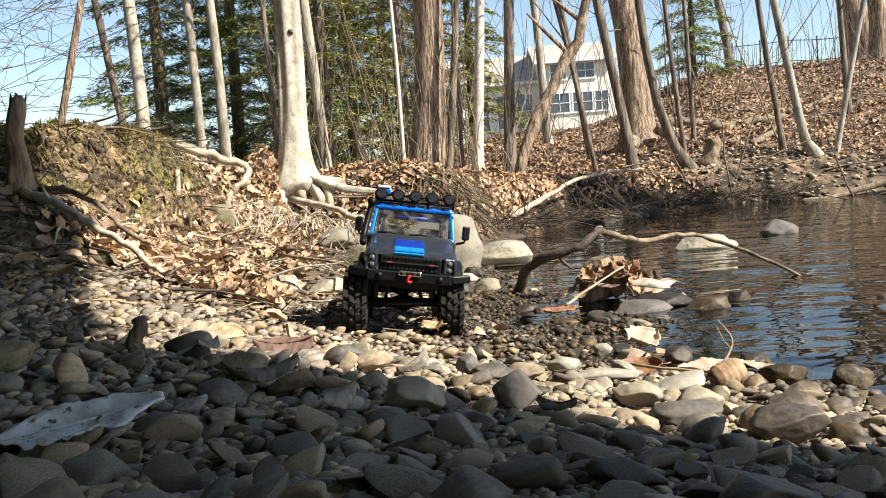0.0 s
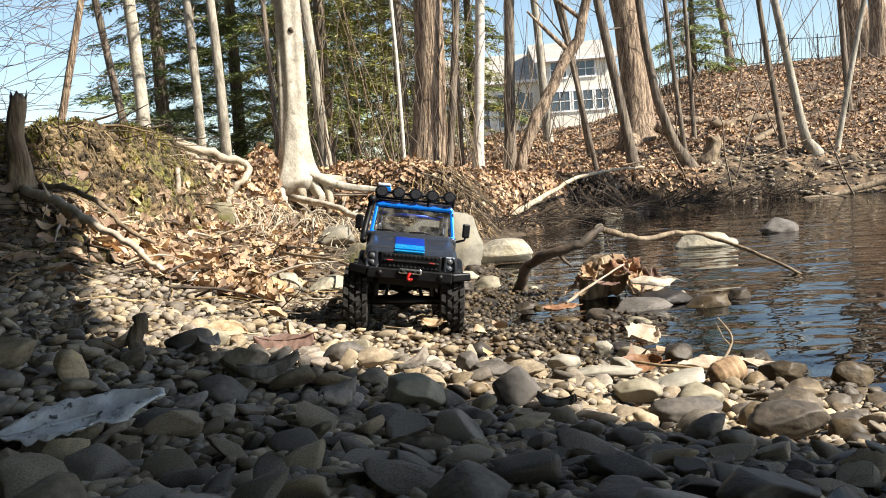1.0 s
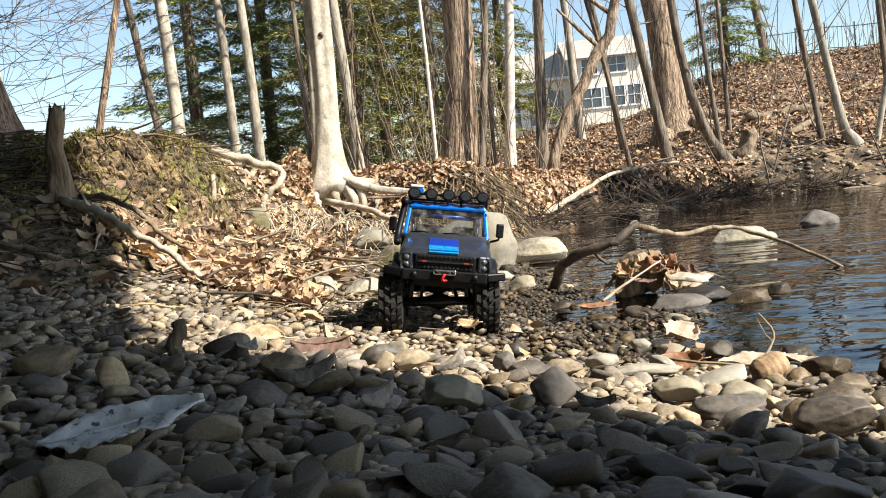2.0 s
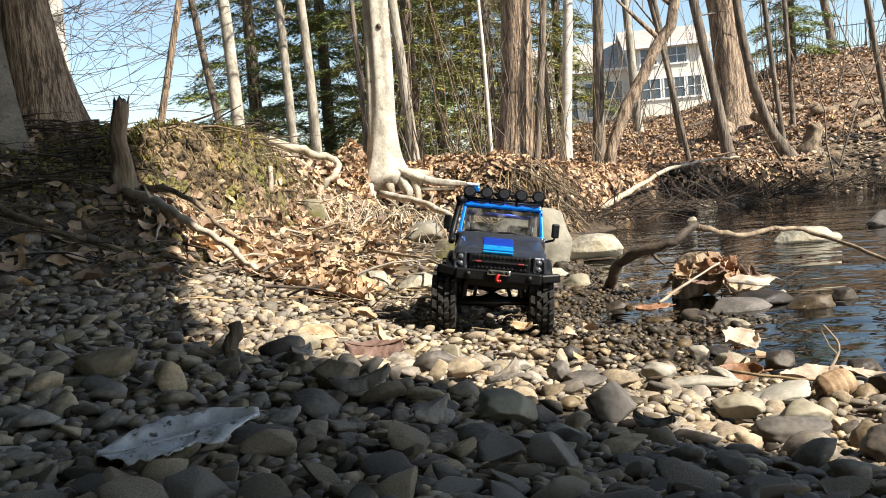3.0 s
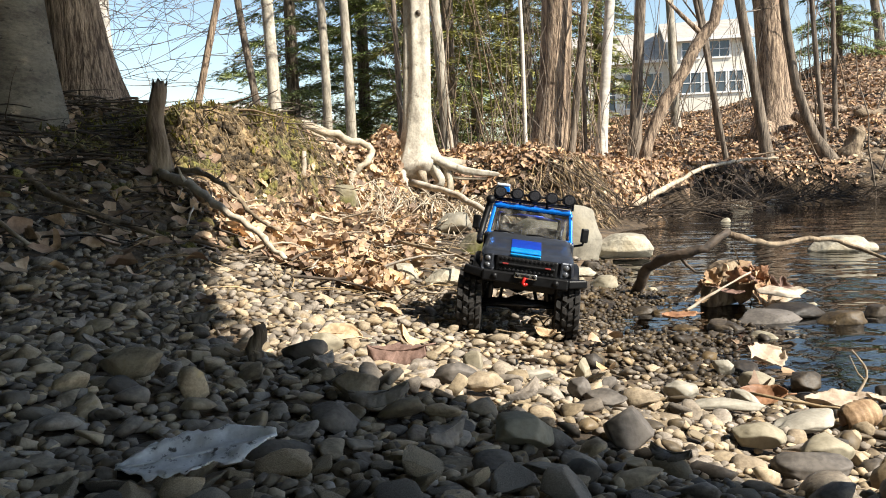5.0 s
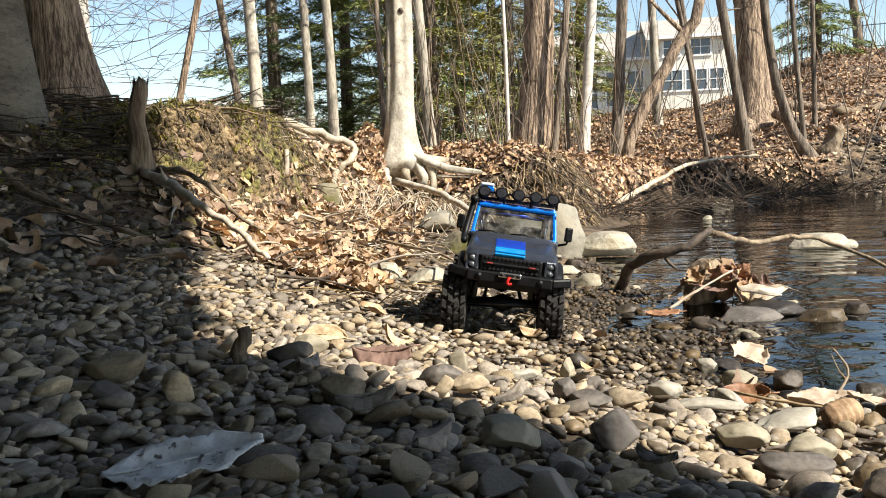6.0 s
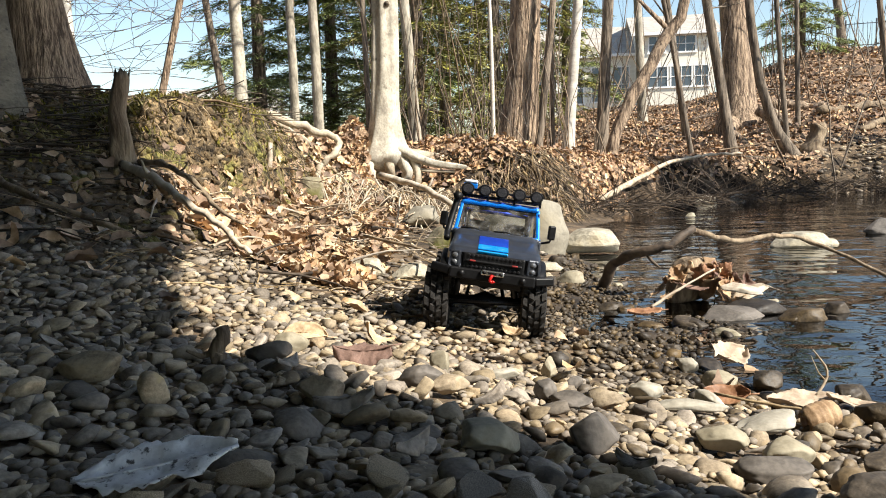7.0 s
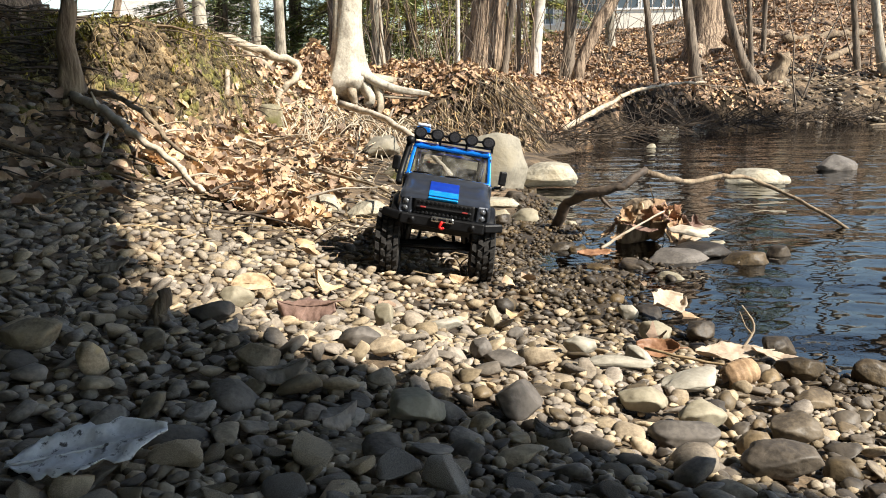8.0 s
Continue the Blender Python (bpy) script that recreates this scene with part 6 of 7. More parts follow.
M_PANE = plain("window_pane", (0.06, 0.08, 0.10), 0.12, 0.0, spec=0.8)
M_IRON = plain("dark_iron", (0.02, 0.02, 0.022), 0.6, 0.4)


def house(label, x, y, z, turn, wings, windows, doors=()):
    """wings: x0, x1, depth, eaves height, ridge height. windows: centre x, centre z, width, height, on the front at y = depth offset."""
    h = tagged(new("house"), label, "house")
    h.matrix_world = pose(x, y, z, 0, 0, turn)

    def child(name, bm, material, parent, label_=""):
        ob = put(name, bm, material, parent, label_, smooth=False)
        return ob

    for x0, x1, yf, dep, eave, ridge in wings:
        bm = bmesh.new()
        rbox(bm, (x1 - x0, dep, eave + 3), pose((x0 + x1) / 2, yf + dep / 2, eave / 2 - 1.5), 0)
        child("wall", bm, M_WALL, h, "cream siding wall")
        g = Geo()
        o, th = 0.45, 0.18
        ym = yf + dep / 2
        sec = [(yf - o, eave - 0.15), (ym, ridge), (yf + dep + o, eave - 0.15), (yf + dep + o, eave - 0.15 + th), (ym, ridge + th * 1.3), (yf - o, eave - 0.15 + th)]
        g.add([(xx, a, b) for xx in (x0 - o, x1 + o) for a, b in sec], [(i, (i + 1) % 6, 6 + (i + 1) % 6, 6 + i) for i in range(6)] + [(0, 1, 2, 3, 4, 5)[::-1], (6, 7, 8, 9, 10, 11)])
        child("roof", g, M_ROOF, h, "grey shingle roof")
        gb = Geo()
        for xx in (x0 + 0.02, x1 - 0.02):
            gb.add([(xx, yf, eave), (xx, yf + dep, eave), (xx, ym, ridge)], [(0, 1, 2)])
        child("gable", gb, M_WALL, h, "cream gable")
        bm = bmesh.new()
        rbox(bm, (x1 - x0 + 0.9, 0.12, 0.22), pose((x0 + x1) / 2, yf - o, eave - 0.08), 0.02)
        child("gutter", bm, M_TRIM, h, "white eaves board")
    for cx, cz, w, hh, yf in windows:
        win = None
        for nm, sx, sz, ww, hw, tk in (("window", 0, -hh / 2, w + 0.2, 0.12, 0.14), ("lintel", 0, hh / 2, w + 0.2, 0.1, 0.10), ("jamb", -w / 2, 0, 0.1, hh - 0.12, 0.10), ("jamb", w / 2, 0, 0.1, hh - 0.12, 0.10), ("mullion", 0, 0, 0.05, hh - 0.12, 0.09), ("transom", 0, 0, w - 0.1, 0.05, 0.08)):
            bm = bmesh.new()
            rbox(bm, (ww, tk, hw), pose(cx + sx, yf - 0.03, cz + sz), 0)
            ob = child(nm, bm, M_TRIM, win or h, "" if win else "white framed window")
            win = win or ob
        for sx in (-1, 1):
            for sz in (-1, 1):
                bm = bmesh.new()
                rbox(bm, (w / 2 - 0.06, 0.03, hh / 2 - 0.06), pose(cx + sx * w / 4, yf - 0.012, cz + sz * hh / 4), 0)
                child("pane", bm, M_PANE, win)
    return h


house("cream two-storey house with grey roofs beyond the trees", 8.0, 64.2, 3.6, -9.0,
      [(-1.5, 8.2, 0.0, 8.0, 4.6, 7.0), (7.2, 12.6, -2.2, 9.0, 5.7, 7.4)],
      [(0.6, 2.2, 1.6, 2.0, 0.0), (2.8, 2.2, 1.2, 2.4, 0.0), (4.6, 2.4, 1.2, 2.6, 0.0), (6.2, 2.4, 1.2, 2.6, 0.0), (8.6, 2.6, 1.5, 1.5, -2.2), (10.3, 2.6, 1.5, 1.5, -2.2), (11.7, 2.6, 1.0, 1.5, -2.2), (8.6, 4.9, 1.2, 1.2, -2.2), (10.6, 4.9, 1.4, 1.2, -2.2)])
house("pale distant house with a low roof behind the hemlocks", -22.0, 68.0, 1.6, 8.0, [(0, 9, 0, 7, 3.6, 5.4)], [(2, 2, 1.2, 1.2, 0), (6, 2, 1.2, 1.2, 0)])


def hill_fence():
    f = tagged(new("fence"), "dark iron picket fence along the top of the hill", "fence")
    a, b = Vector((7.4, 21.0, 0)), Vector((13.5, 18.6, 0))
    n = 11
    ps = [a.lerp(b, i / (n - 1)) for i in range(n)]
    ps = [Vector((p.x, p.y, gz(p.x, p.y))) for p in ps]
    for i, p in enumerate(ps):
        bar_part("post", M_IRON, f, [p + Vector((0, 0, -0.1)), p + Vector((0, 0, 0.72))], 0.018, 6)
        if i:
            q = ps[i - 1]
            for z in (0.12, 0.62):
                bar_part("rail", M_IRON, f, [q + Vector((0, 0, z)), p + Vector((0, 0, z))], 0.010, 5)
            for k in range(1, 7):
                c = q.lerp(p, k / 7)
                bar_part("picket", M_IRON, f, [c + Vector((0, 0, 0.1)), c + Vector((0, 0, 0.66))], 0.005, 4)


hill_fence()


# ---- single leaves and scraps on the gravel ----
def big_leaf(label, x, y, z, length, width, turn, tilt, roll, material, curl=0.4, cup=0.3, lobes=0.12, seed=0, stem=True):
    rng = random.Random(seed)
    nu, nv = 30, 11
    vs, fs = [], []
    for i in range(nu + 1):
        t = i / nu
        w = width * 0.5 * math.sin(math.pi * min(max(t, 0.02), 0.98)) ** 0.7 * (1 + lobes * noise.noise(Vector((t * 6, seed, 3))) + 0.6 * lobes * noise.noise(Vector((t * 17, seed, 9))))
        for j in range(nv):
            c = 2 * j / (nv - 1) - 1
            rib = 0.010 * length * abs(math.sin((t * 9 + abs(c) * 1.2) * math.pi))
            zz = curl * length * (t - 0.5) ** 2 + cup * width * c * c * 0.5 + rib + 0.07 * length * noise.noise(Vector((t * 3, c * 2, seed))) + 0.02 * length * noise.noise(Vector((t * 11, c * 6, seed)))
            vs.append(((t - 0.5) * length, c * w, zz))
    for i in range(nu):
        for j in range(nv - 1):
            a = i * nv + j
            fs.append((a, a + 1, a + nv + 1, a + nv))
    g = Geo()
    g.add(vs, fs)
    root = put("dead_leaf", g, material)
    sol = root.modifiers.new("thickness", "SOLIDIFY")
    sol.thickness = 0.0006
    root.matrix_world = pose(x, y, z, tilt, roll, turn)
    tagged(root, label, "leaf", "leaves of the driftwood pile" if "pile" in label else "")
    rib = Geo()
    rib.tube([((i / 8 - 0.5) * length, 0, curl * length * (i / 8 - 0.5) ** 2 + 0.0008) for i in range(9)] + ([(0.68 * length, 0.03 * length, curl * length * 0.3)] if stem else []), [0.0009] * (9 + (1 if stem else 0)), 5)
    put("midrib", rib, material, root)
    return root


M_WHITELEAF = mat("bleached_leaf", (0.58, 0.555, 0.53), (0.80, 0.775, 0.745), 40, 0.8, 0.5, 260, third=(0.10, 0.09, 0.08), third_scale=170, third_cut=0.57, depth=0.002)
M_PURPLE = mat("purple_brown_leaf", (0.115, 0.066, 0.050), (0.25, 0.155, 0.12), 40, 0.8, 0.5, 200, depth=0.003)
M_RUST = mat("rust_leaf", (0.17, 0.075, 0.035), (0.31, 0.16, 0.08), 40, 0.6, 0.5, 200, depth=0.003)
M_TAN = mat("tan_leaf", (0.40, 0.27, 0.15), (0.60, 0.45, 0.29), 40, 0.75, 0.5, 200, depth=0.003)
M_CREAM = mat("cream_leaf", (0.33, 0.245, 0.175), (0.48, 0.385, 0.285), 40, 0.75, 0.4, 200, depth=0.003)
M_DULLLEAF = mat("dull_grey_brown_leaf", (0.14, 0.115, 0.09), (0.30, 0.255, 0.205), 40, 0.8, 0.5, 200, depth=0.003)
dull_rng = random.Random(71)
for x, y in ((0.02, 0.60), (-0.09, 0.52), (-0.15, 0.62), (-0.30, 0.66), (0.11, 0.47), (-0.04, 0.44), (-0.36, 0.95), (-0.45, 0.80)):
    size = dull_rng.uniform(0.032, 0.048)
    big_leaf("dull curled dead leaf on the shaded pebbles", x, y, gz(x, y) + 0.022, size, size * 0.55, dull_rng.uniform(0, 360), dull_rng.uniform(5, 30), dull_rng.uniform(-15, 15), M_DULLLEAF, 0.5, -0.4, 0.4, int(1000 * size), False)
big_leaf("bleached grey-white leaf with dark specks on the pebbles", -0.172, 0.360, 0.182, 0.086, 0.050, 16, 8, -6, M_WHITELEAF, 0.06, 0.05, 0.38, 1, False)
big_leaf("crumpled purple-brown leaf on the gravel", -0.105, 0.83, 0.136, 0.066, 0.044, -8, 34, 0, M_PURPLE, 0.5, -0.6, 0.5, 2)
big_leaf("ribbed tan leaf lying on the gravel", -0.190, 0.955, 0.134, 0.062, 0.032, -15, 32, 0, M_TAN, -0.5, 0.3, 0.05, 3)
rolled = Geo()
nr, nl = 34, 16
rolled.add([((i / nl - 0.5) * 0.046, (0.021 - 0.009 * k / nr + 0.0009 * math.sin(i * 2.2)) * math.cos(k / nr * 8.2) * (1 - 0.35 * (2 * i / nl - 1) ** 4), (0.021 - 0.009 * k / nr + 0.0009 * math.sin(i * 2.2)) * math.sin(k / nr * 8.2) * (1 - 0.35 * (2 * i / nl - 1) ** 4)) for k in range(nr + 1) for i in range(nl + 1)],
           [(k * (nl + 1) + i, k * (nl + 1) + i + 1, (k + 1) * (nl + 1) + i + 1, (k + 1) * (nl + 1) + i) for k in range(nr) for i in range(nl)])
M_ROLLED = mat("brown_rolled_leaf", (0.20, 0.12, 0.06), (0.42, 0.28, 0.16), 40, 0.75, 0.5, 200, depth=0.003)
rolled = put("dead_leaf", rolled, M_ROLLED)
rolled.matrix_world = pose(0.362, 0.742, 0.074, 0, -14, 8) @ Matrix.Scale(0.8, 4)
tagged(rolled, "tightly rolled ribbed brown leaf on the gravel", "leaf")
big_leaf("rust-coloured wet leaf among the stones", 0.312, 0.870, 0.060, 0.052, 0.032, -20, 32, 0, M_RUST, 0.5, 0.3, 0.2, 5)
big_leaf("pinkish tan leaf standing on wet stones", 0.420, 1.17, 0.034, 0.066, 0.055, 30, 24, 0, M_CREAM, 0.3, 0.3, 0.3, 6, False)
big_leaf("cream dry leaf by the water", 0.405, 0.88, 0.050, 0.085, 0.040, 0, 10, 0, M_CREAM, 0.12, 0.15, 0.25, 7)
big_leaf("cream dry leaf by the water", 0.455, 0.86, 0.050, 0.060, 0.030, -25, 0, 10, M_CREAM, 0.2, 0.2, 0.25, 8)
big_leaf("orange-tan wet leaf in the shallows", 0.42, 1.68, 0.010, 0.080, 0.050, 10, 5, 0, M_RUST, 0.2, 0.2, 0.2, 9)
big_leaf("small tan leaf on the gravel", 0.087, 1.105, 0.092, 0.035, 0.022, -40, 20, 0, M_TAN, 0.8, 0.5, 0.1, 10)
pile_rng = random.Random(31)
for i in range(36):
    a, q = pile_rng.uniform(0, 6.28), pile_rng.random() ** 0.6
    s = pile_rng.uniform(0.035, 0.075)
    big_leaf("dead leaf caught in the pile round the driftwood", 0.60 + 0.13 * q * math.cos(a), 1.85 + 0.075 * q * math.sin(a), 0.014 + 0.07 * (1 - q) + pile_rng.uniform(0, 0.012), s, s * pile_rng.uniform(0.45, 0.7),
             pile_rng.uniform(0, 360), pile_rng.uniform(-10, 70), pile_rng.uniform(-40, 40), pile_rng.choice((M_RUST, M_RUST, M_ROLLED, M_ROLLED, M_ROLLED, M_TAN, M_PURPLE)), pile_rng.uniform(0.3, 1.1), pile_rng.uniform(0.1, 0.7), 0.75, 20 + i)
for label, m, at, size in (("dark rotten lump of wood under the leaf pile", M_ROTWOOD, pose(0.570, 1.875, 0.055, 5, -8, 12), (0.062, 0.045, 0.062)),
                           ("broken brown stump of rotten wood in the leaf pile", M_ROLLED, pose(0.615, 1.86, 0.06, -10, 12, 60), (0.035, 0.03, 0.058)),
                           ("flat splintered piece of pale driftwood", M_DRYWOOD, pose(0.690, 1.80, 0.030, 6, -14, 25), (0.062, 0.026, 0.012)),
                           ("flat splintered piece of pale driftwood", M_DRYWOOD, pose(0.655, 1.755, 0.045, 14, 10, -18), (0.050, 0.020, 0.010)),
                           ("dark wet stone slab beside the driftwood", M_WET, pose(0.665, 1.70, 0.010, 0, 4, 10), (0.075, 0.05, 0.020))):
    lump = put("driftwood" if "slab" not in label else "rock", crag(990 + int(1000 * size[0]), size), m)
    lump.matrix_world = at
    tagged(lump, label, "driftwood" if "slab" not in label else "rock")
log("stick", "pale forked twig standing at the water's edge", M_DRYWOOD, [(0.425, 0.89, 0.05), (0.440, 0.90, 0.065), (0.445, 0.905, 0.080), (0.430, 0.91, 0.103)], 0.0021, 0.0012, 8, 5, seed=41, twigs=((3, (-.6, 0, .7), .03),))
log("stick", "dry stalk lying across the pebbles", M_STRAW, [(0.285, 0.835, 0.075), (0.33, 0.80, 0.072), (0.37, 0.775, 0.07)], 0.002, 0.0015, 6, 5, seed=42)

# ---- pebbles of the beach ----
def lay_pebbles():
    rng = random.Random(4)
    placed, cell = {}, 0.045
    taken = [(-0.025, 1.36, 0.034), (0.140, 1.36, 0.034), (-0.01, 1.66, 0.03), (0.155, 1.66, 0.03)] + [(x, y, max(a, b) * 0.8) for k, x, y, z, a, b, c, w in STONES] + [(x, y, max(s[0], s[1]) * 0.8) for _, _, _, x, y, z, s, _, _ in BOULDERS]

    def free(x, y, r):
        i, j = int(x // cell), int(y // cell)
        for a in range(i - 1, i + 2):
            for b in range(j - 1, j + 2):
                for (px, py, pr) in placed.get((a, b), ()):
                    if (px - x) ** 2 + (py - y) ** 2 < (0.71 * (pr + r)) ** 2:
                        return False
        return all((px - x) ** 2 + (py - y) ** 2 >= (0.9 * (pr + r)) ** 2 for px, py, pr in taken)

    sizes = [0.029] * 20 + [0.024] * 170 + [0.0205] * 1000 + [0.0170] * 4200 + [0.0130] * 12000 + [0.0092] * 26000 + [0.0072] * 34000
    n = len(sizes)
    rr = np.exp(np.array([rng.uniform(math.log(0.16), math.log(4.2)) for _ in range(n)]))
    aa = np.array([radians(rng.uniform(-46, 44)) for _ in range(n)])
    xs, ys = rr * np.sin(aa), rr * np.cos(aa) - 0.09
    zs, us, vs = land(xs, ys)
    out = []
    for x, y, z, u, v, r, s in zip(xs, ys, zs, us, vs, rr, sizes):
        if u < -0.30 or v > (0.30 + 0.2 * rng.random() if x > -0.75 else 0.42):
            continue
        if s < 0.0046 * r or (v > -0.02 and rng.random() < 0.55 and x > -0.9):
            continue
        s = s * rng.uniform(0.85, 1.15) * (1.0 + 0.10 * min(max(r - 0.6, 0), 1.6))
        if not free(x, y, s * 0.85):
            continue
        placed.setdefault((int(x // cell), int(y // cell)), []).append((x, y, s * 0.85))
        out.append((r, x, y, z, u, s))
    return out, rng


def build_pebbles():
    laid, rng = lay_pebbles()
    laid.sort()
    dry = line_distance(np.array([p[1] for p in laid]), np.array([p[2] for p in laid]), WET)[0]
    fine = [stone_shape(500 + i, 3, 0.40, 0.30) for i in range(14)]
    mid = [stone_shape(500 + i, 2, 0.40, 0.30) for i in range(14)]
    rough = [stone_shape(500 + i, 1, 0.3, 0.5) for i in range(10)]
    meshes = {}
    for wet in (False, True, None):
        for i, (vv, ff) in enumerate(fine):
            g = Geo()
            g.add(vv, ff)
            meshes[wet, i] = g.mesh("pebble", M_WET if wet else M_DAMPSHADE if wet is None else M_PEB)
    dry_g, wet_g, damp_shade_g, soil_shade_g = Geo(), Geo(), Geo(), Geo()
    single = 0
    for (r, x, y, z, u, s), w in zip(laid, dry):
        if w < -0.03 and rng.random() < 0.55:
            continue
        wet = w < rng.gauss(0.0, 0.03) and rng.random() < 0.84
        wide, thick = rng.uniform(0.55, 0.92), rng.uniform(0.20, 0.46)
        tilt = rng.gauss(0, 17)
        if wet:
            s, z = s * rng.choice((0.6, 0.75, 0.9, 1.1)), z + 0.002
        m = pose(x, y, z + s * thick * 0.55 + s * (0 if wet else rng.uniform(0, 0.35)), tilt, rng.gauss(0, 17), rng.uniform(0, 360)) @ Matrix.Diagonal((s, s * wide, s * thick, 1))
        if single < 300 and y > 0.22:
            single += 1
            # Half the right foreground pebbles are coloured dark to deepen the shade there.
            ob = put("pebble", meshes[True if wet else None if x > 0.04 and rng.random() < 0.5 else False, rng.randrange(14)], None, ground)
            ob.matrix_world = m
            continue
        vv, ff = (fine if r < 0.42 else mid if r < 1.25 else rough)[rng.randrange(10)]
        a = np.array(m)
        # Dark colour: damp near the water, painted shade in the right foreground.
        # Left of the beach the stones take the colour darkened for shade.
        (wet_g if wet else damp_shade_g if (x > 0.10 and w < 0.36 * rng.random()) or (x > 0.04 and y < 0.66 and rng.random() < 0.5) else soil_shade_g if x < -0.5 - 0.35 * rng.random() else dry_g).add(vv @ a[:3, :3].T + a[:3, 3], ff)
    tagged(put("pebbles", dry_g, M_PEB), "dry grey and tan rounded river pebbles", "pebbles", kind="stuff")
    tagged(put("soiled_pebbles", soil_shade_g, M_SOILSHADE), "soil-stained grey pebbles, coloured darker to deepen the slope's shade", "pebbles", kind="stuff")
    tagged(put("wet_pebbles", wet_g, M_WET), "dark wet pebbles at the water's edge", "pebbles", kind="stuff")
    tagged(put("damp_pebbles", damp_shade_g, M_DAMPSHADE), "brown pebbles, damp by the water and coloured darker for foreground shade", "pebbles", kind="stuff")
    k = Geo()
    gr = [(math.exp(rng.uniform(math.log(0.16), math.log(2.6))), radians(rng.uniform(-44, 42))) for _ in range(9000)]
    gx, gy = np.array([r * math.sin(a) for r, a in gr]), np.array([r * math.cos(a) - 0.09 for r, a in gr])
    for (r, a), x, y, z, u, v in zip(gr, gx, gy, *land(gx, gy)):
        if u < 0.02 or v > 0.1 or (x > 0.2 and u < 0.25):
            continue
        s = rng.uniform(0.004, 0.008) * (1 + 0.4 * r)
        vv, ff = rough[rng.randrange(10)]
        m = np.array(Matrix.Rotation(rng.uniform(0, 6.28), 3, "Z"))
        k.add((vv * (s, s * 0.8, s * 0.55)) @ m.T + (x, y, z + 0.004), ff)
    wg = Geo()
    wx, wy = np.array([rng.uniform(0.05, 0.75) for _ in range(9000)]), np.array([0.6 + 2.0 * rng.random() ** 1.3 for _ in range(9000)])
    near = line_distance(wx, wy, WET)[0]
    for x, y, z, u, v, w in zip(wx, wy, *land(wx, wy), near):
        if w > 0.02 or u < -0.12 or v > 0:
            continue
        s = 0.003 + 0.010 * rng.random() ** 2.2
        vv, ff = rough[rng.randrange(10)]
        m = np.array(pose(0, 0, 0, rng.uniform(-30, 30), rng.uniform(-30, 30), rng.uniform(0, 360)).to_3x3())
        wg.add((vv * (s, s * 0.8, s * 0.6)) @ m.T + (x, y, z + 0.004 + 0.2 * s), ff)
    tagged(put("wet_gravel", wg, M_WET), "dark wet gravel on the muddy margin", "gravel", kind="stuff")
    # Slope stones carry soil and the slope's shade in their colour.
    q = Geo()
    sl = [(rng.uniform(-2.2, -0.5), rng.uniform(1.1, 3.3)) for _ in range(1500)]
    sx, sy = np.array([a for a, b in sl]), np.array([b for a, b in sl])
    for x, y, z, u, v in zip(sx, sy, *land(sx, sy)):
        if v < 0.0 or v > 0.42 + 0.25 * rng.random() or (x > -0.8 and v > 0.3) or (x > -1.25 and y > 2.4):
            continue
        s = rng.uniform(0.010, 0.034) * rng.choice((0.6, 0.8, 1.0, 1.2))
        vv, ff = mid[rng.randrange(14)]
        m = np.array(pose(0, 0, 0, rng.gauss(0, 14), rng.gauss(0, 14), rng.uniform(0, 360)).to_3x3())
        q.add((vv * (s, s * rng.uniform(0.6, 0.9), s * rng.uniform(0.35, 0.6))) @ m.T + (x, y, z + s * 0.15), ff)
    tagged(put("slope_stones", q, M_SOILSHADE), "grey stones half buried in the slope, coloured darker for its shade", "stones", kind="stuff")
    tagged(put("fine_gravel", k, M_PEB), "small gravel between the pebbles", "gravel", kind="stuff")
    for i, (kind, x, y, z, a, b, c, w) in enumerate(STONES):
        vv, ff = stone_shape(700 + i, 4, 0.3, 0.62)
        g = Geo()
        g.add(vv * (a, b, c), ff)
        ob = put("stone", g, STONE_MATS[kind], ground)
        ob.matrix_world = pose(x, y, gz(x, y) + c * 0.75 + 0.006, rng.uniform(-8, 8), rng.uniform(-8, 8), w)
    for i in range(60):
        x, y = rng.uniform(0.2, 0.95), rng.uniform(1.15, 2.7)
        z, u, v = (float(a[0]) for a in land([x], [y]))
        if u > 0.3 or u < -0.3 or (x < 0.27 and y < 1.75):
            continue
        s = rng.uniform(0.018, 0.045)
        g = crag(1000 + i, (s, s * rng.uniform(0.6, 0.9), s * rng.uniform(0.3, 0.55)))
        ob = put("stone", g, rng.choice((M_WET, M_WET, M_WET, M_PEBOLIVE)), ground)
        ob.matrix_world = pose(x, y, max(z, -0.025) + s * 0.2, rng.uniform(-10, 10), rng.uniform(-10, 10), rng.uniform(0, 360))
    far = Geo()
    fx, fy = np.array([rng.uniform(2.6, 8.5) for _ in range(9000)]), np.array([rng.uniform(4.0, 8.4) for _ in range(9000)])
    for x, y, z, u, v in zip(fx, fy, *land(fx, fy)):
        if v < -0.12 or v > (1.1 if x > 3.4 else 0.12) or z < -0.02:
            continue
        s = 0.012 + 0.04 * rng.random() ** 2
        vv, ff = rough[rng.randrange(10)]
        m = np.array(Matrix.Rotation(rng.uniform(0, 6.28), 3, "Z"))
        far.add((vv * (s, s * 0.8, s * 0.5)) @ m.T + (x, y, z + s * 0.2), ff)
    tagged(put("far_gravel", far, M_PEB), "grey gravel on the far shore", "gravel", kind="stuff")


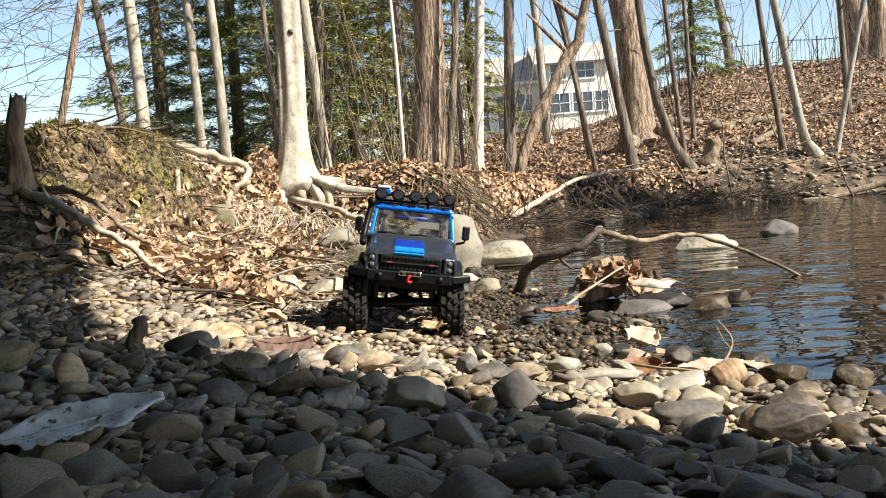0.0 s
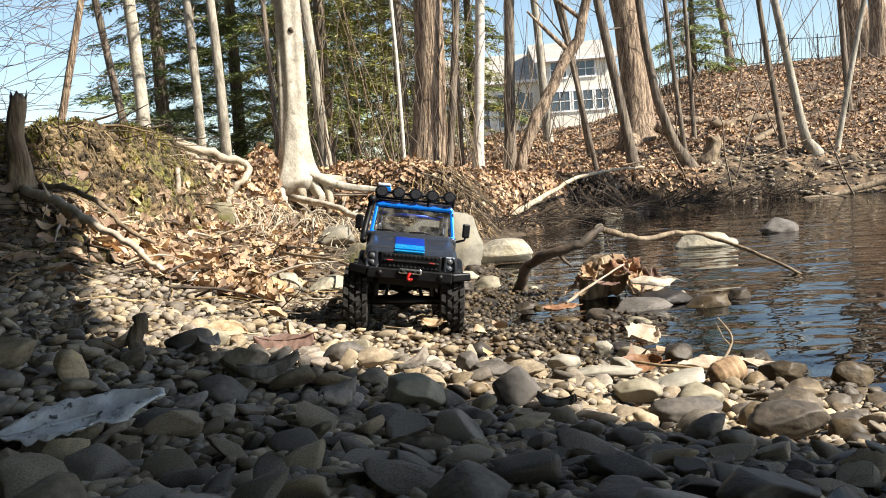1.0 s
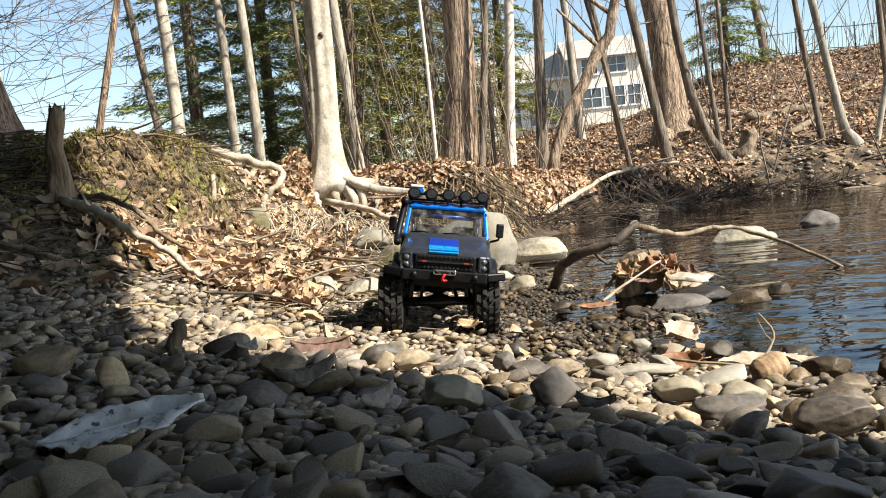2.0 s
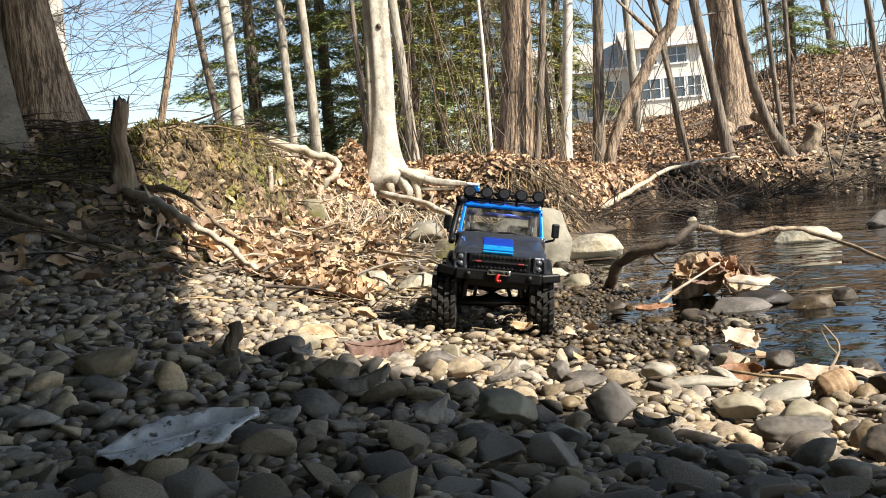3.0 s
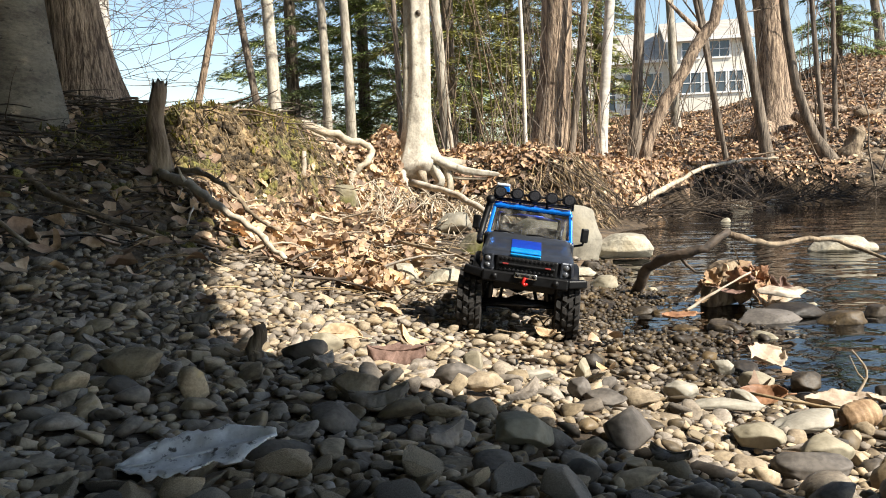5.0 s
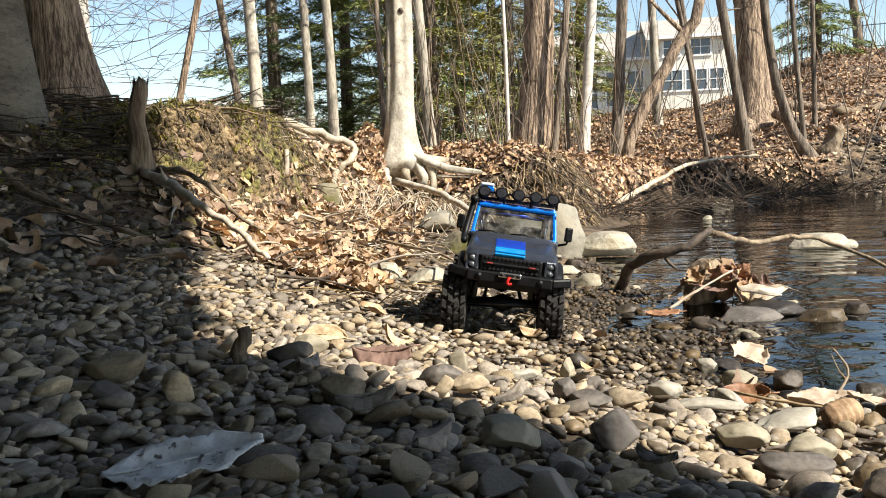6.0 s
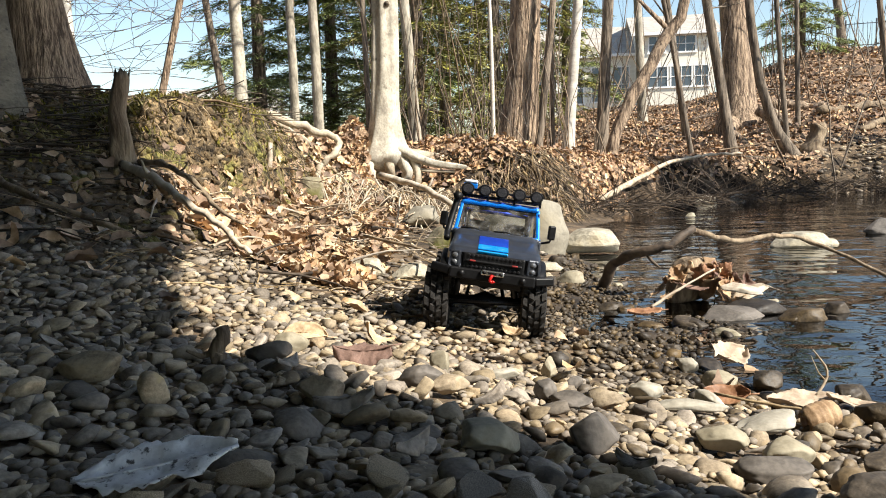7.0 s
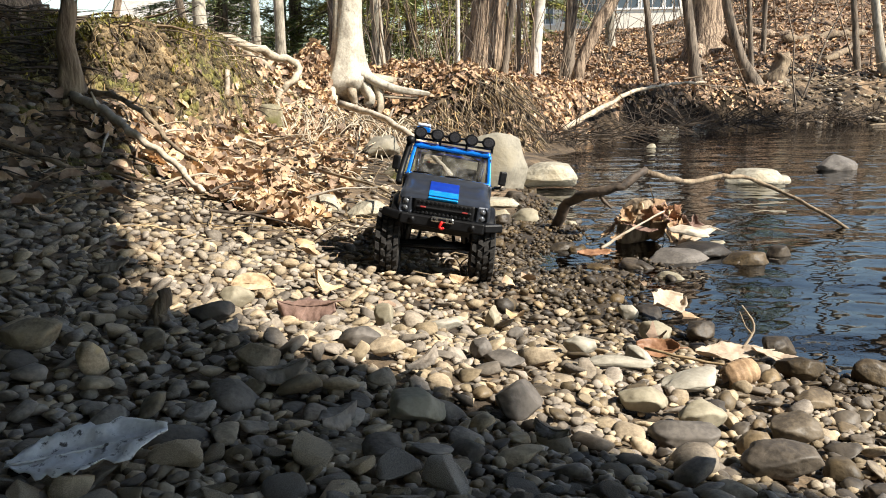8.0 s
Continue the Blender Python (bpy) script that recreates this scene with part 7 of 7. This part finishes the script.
def wet_mud():
    """Dark mud between the stones along the wet margin."""
    nx, ny, d = 110, 260, 0.012
    X, Y = np.meshgrid(d * np.arange(nx), 0.5 + d * np.arange(ny))
    z, u, v = land(X, Y)
    w = line_distance(X, Y, WET)[0] + 0.03 * bumps(X, Y, 14.0, 3) + 0.02 * bumps(X, Y, 40.0, 4)
    z = z + 0.002 + 0.005 * bumps(X, Y, 22.0, 8) + 0.004 * bumps(X, Y, 55.0, 9)
    ok = (w < 0.0) & (u > -0.22) & (v < 0.02)
    g = Geo()
    g.add(np.stack([X, Y, z], -1).reshape(-1, 3), [(j * nx + i, j * nx + i + 1, (j + 1) * nx + i + 1, (j + 1) * nx + i) for j in range(ny - 1) for i in range(nx - 1) if ok[j, i] and ok[j + 1, i + 1] and ok[j, i + 1] and ok[j + 1, i]])
    tagged(put("mud", g, M_MUD), "dark wet mud along the creek margin", "mud", kind="structure")


wet_mud()
build_pebbles()
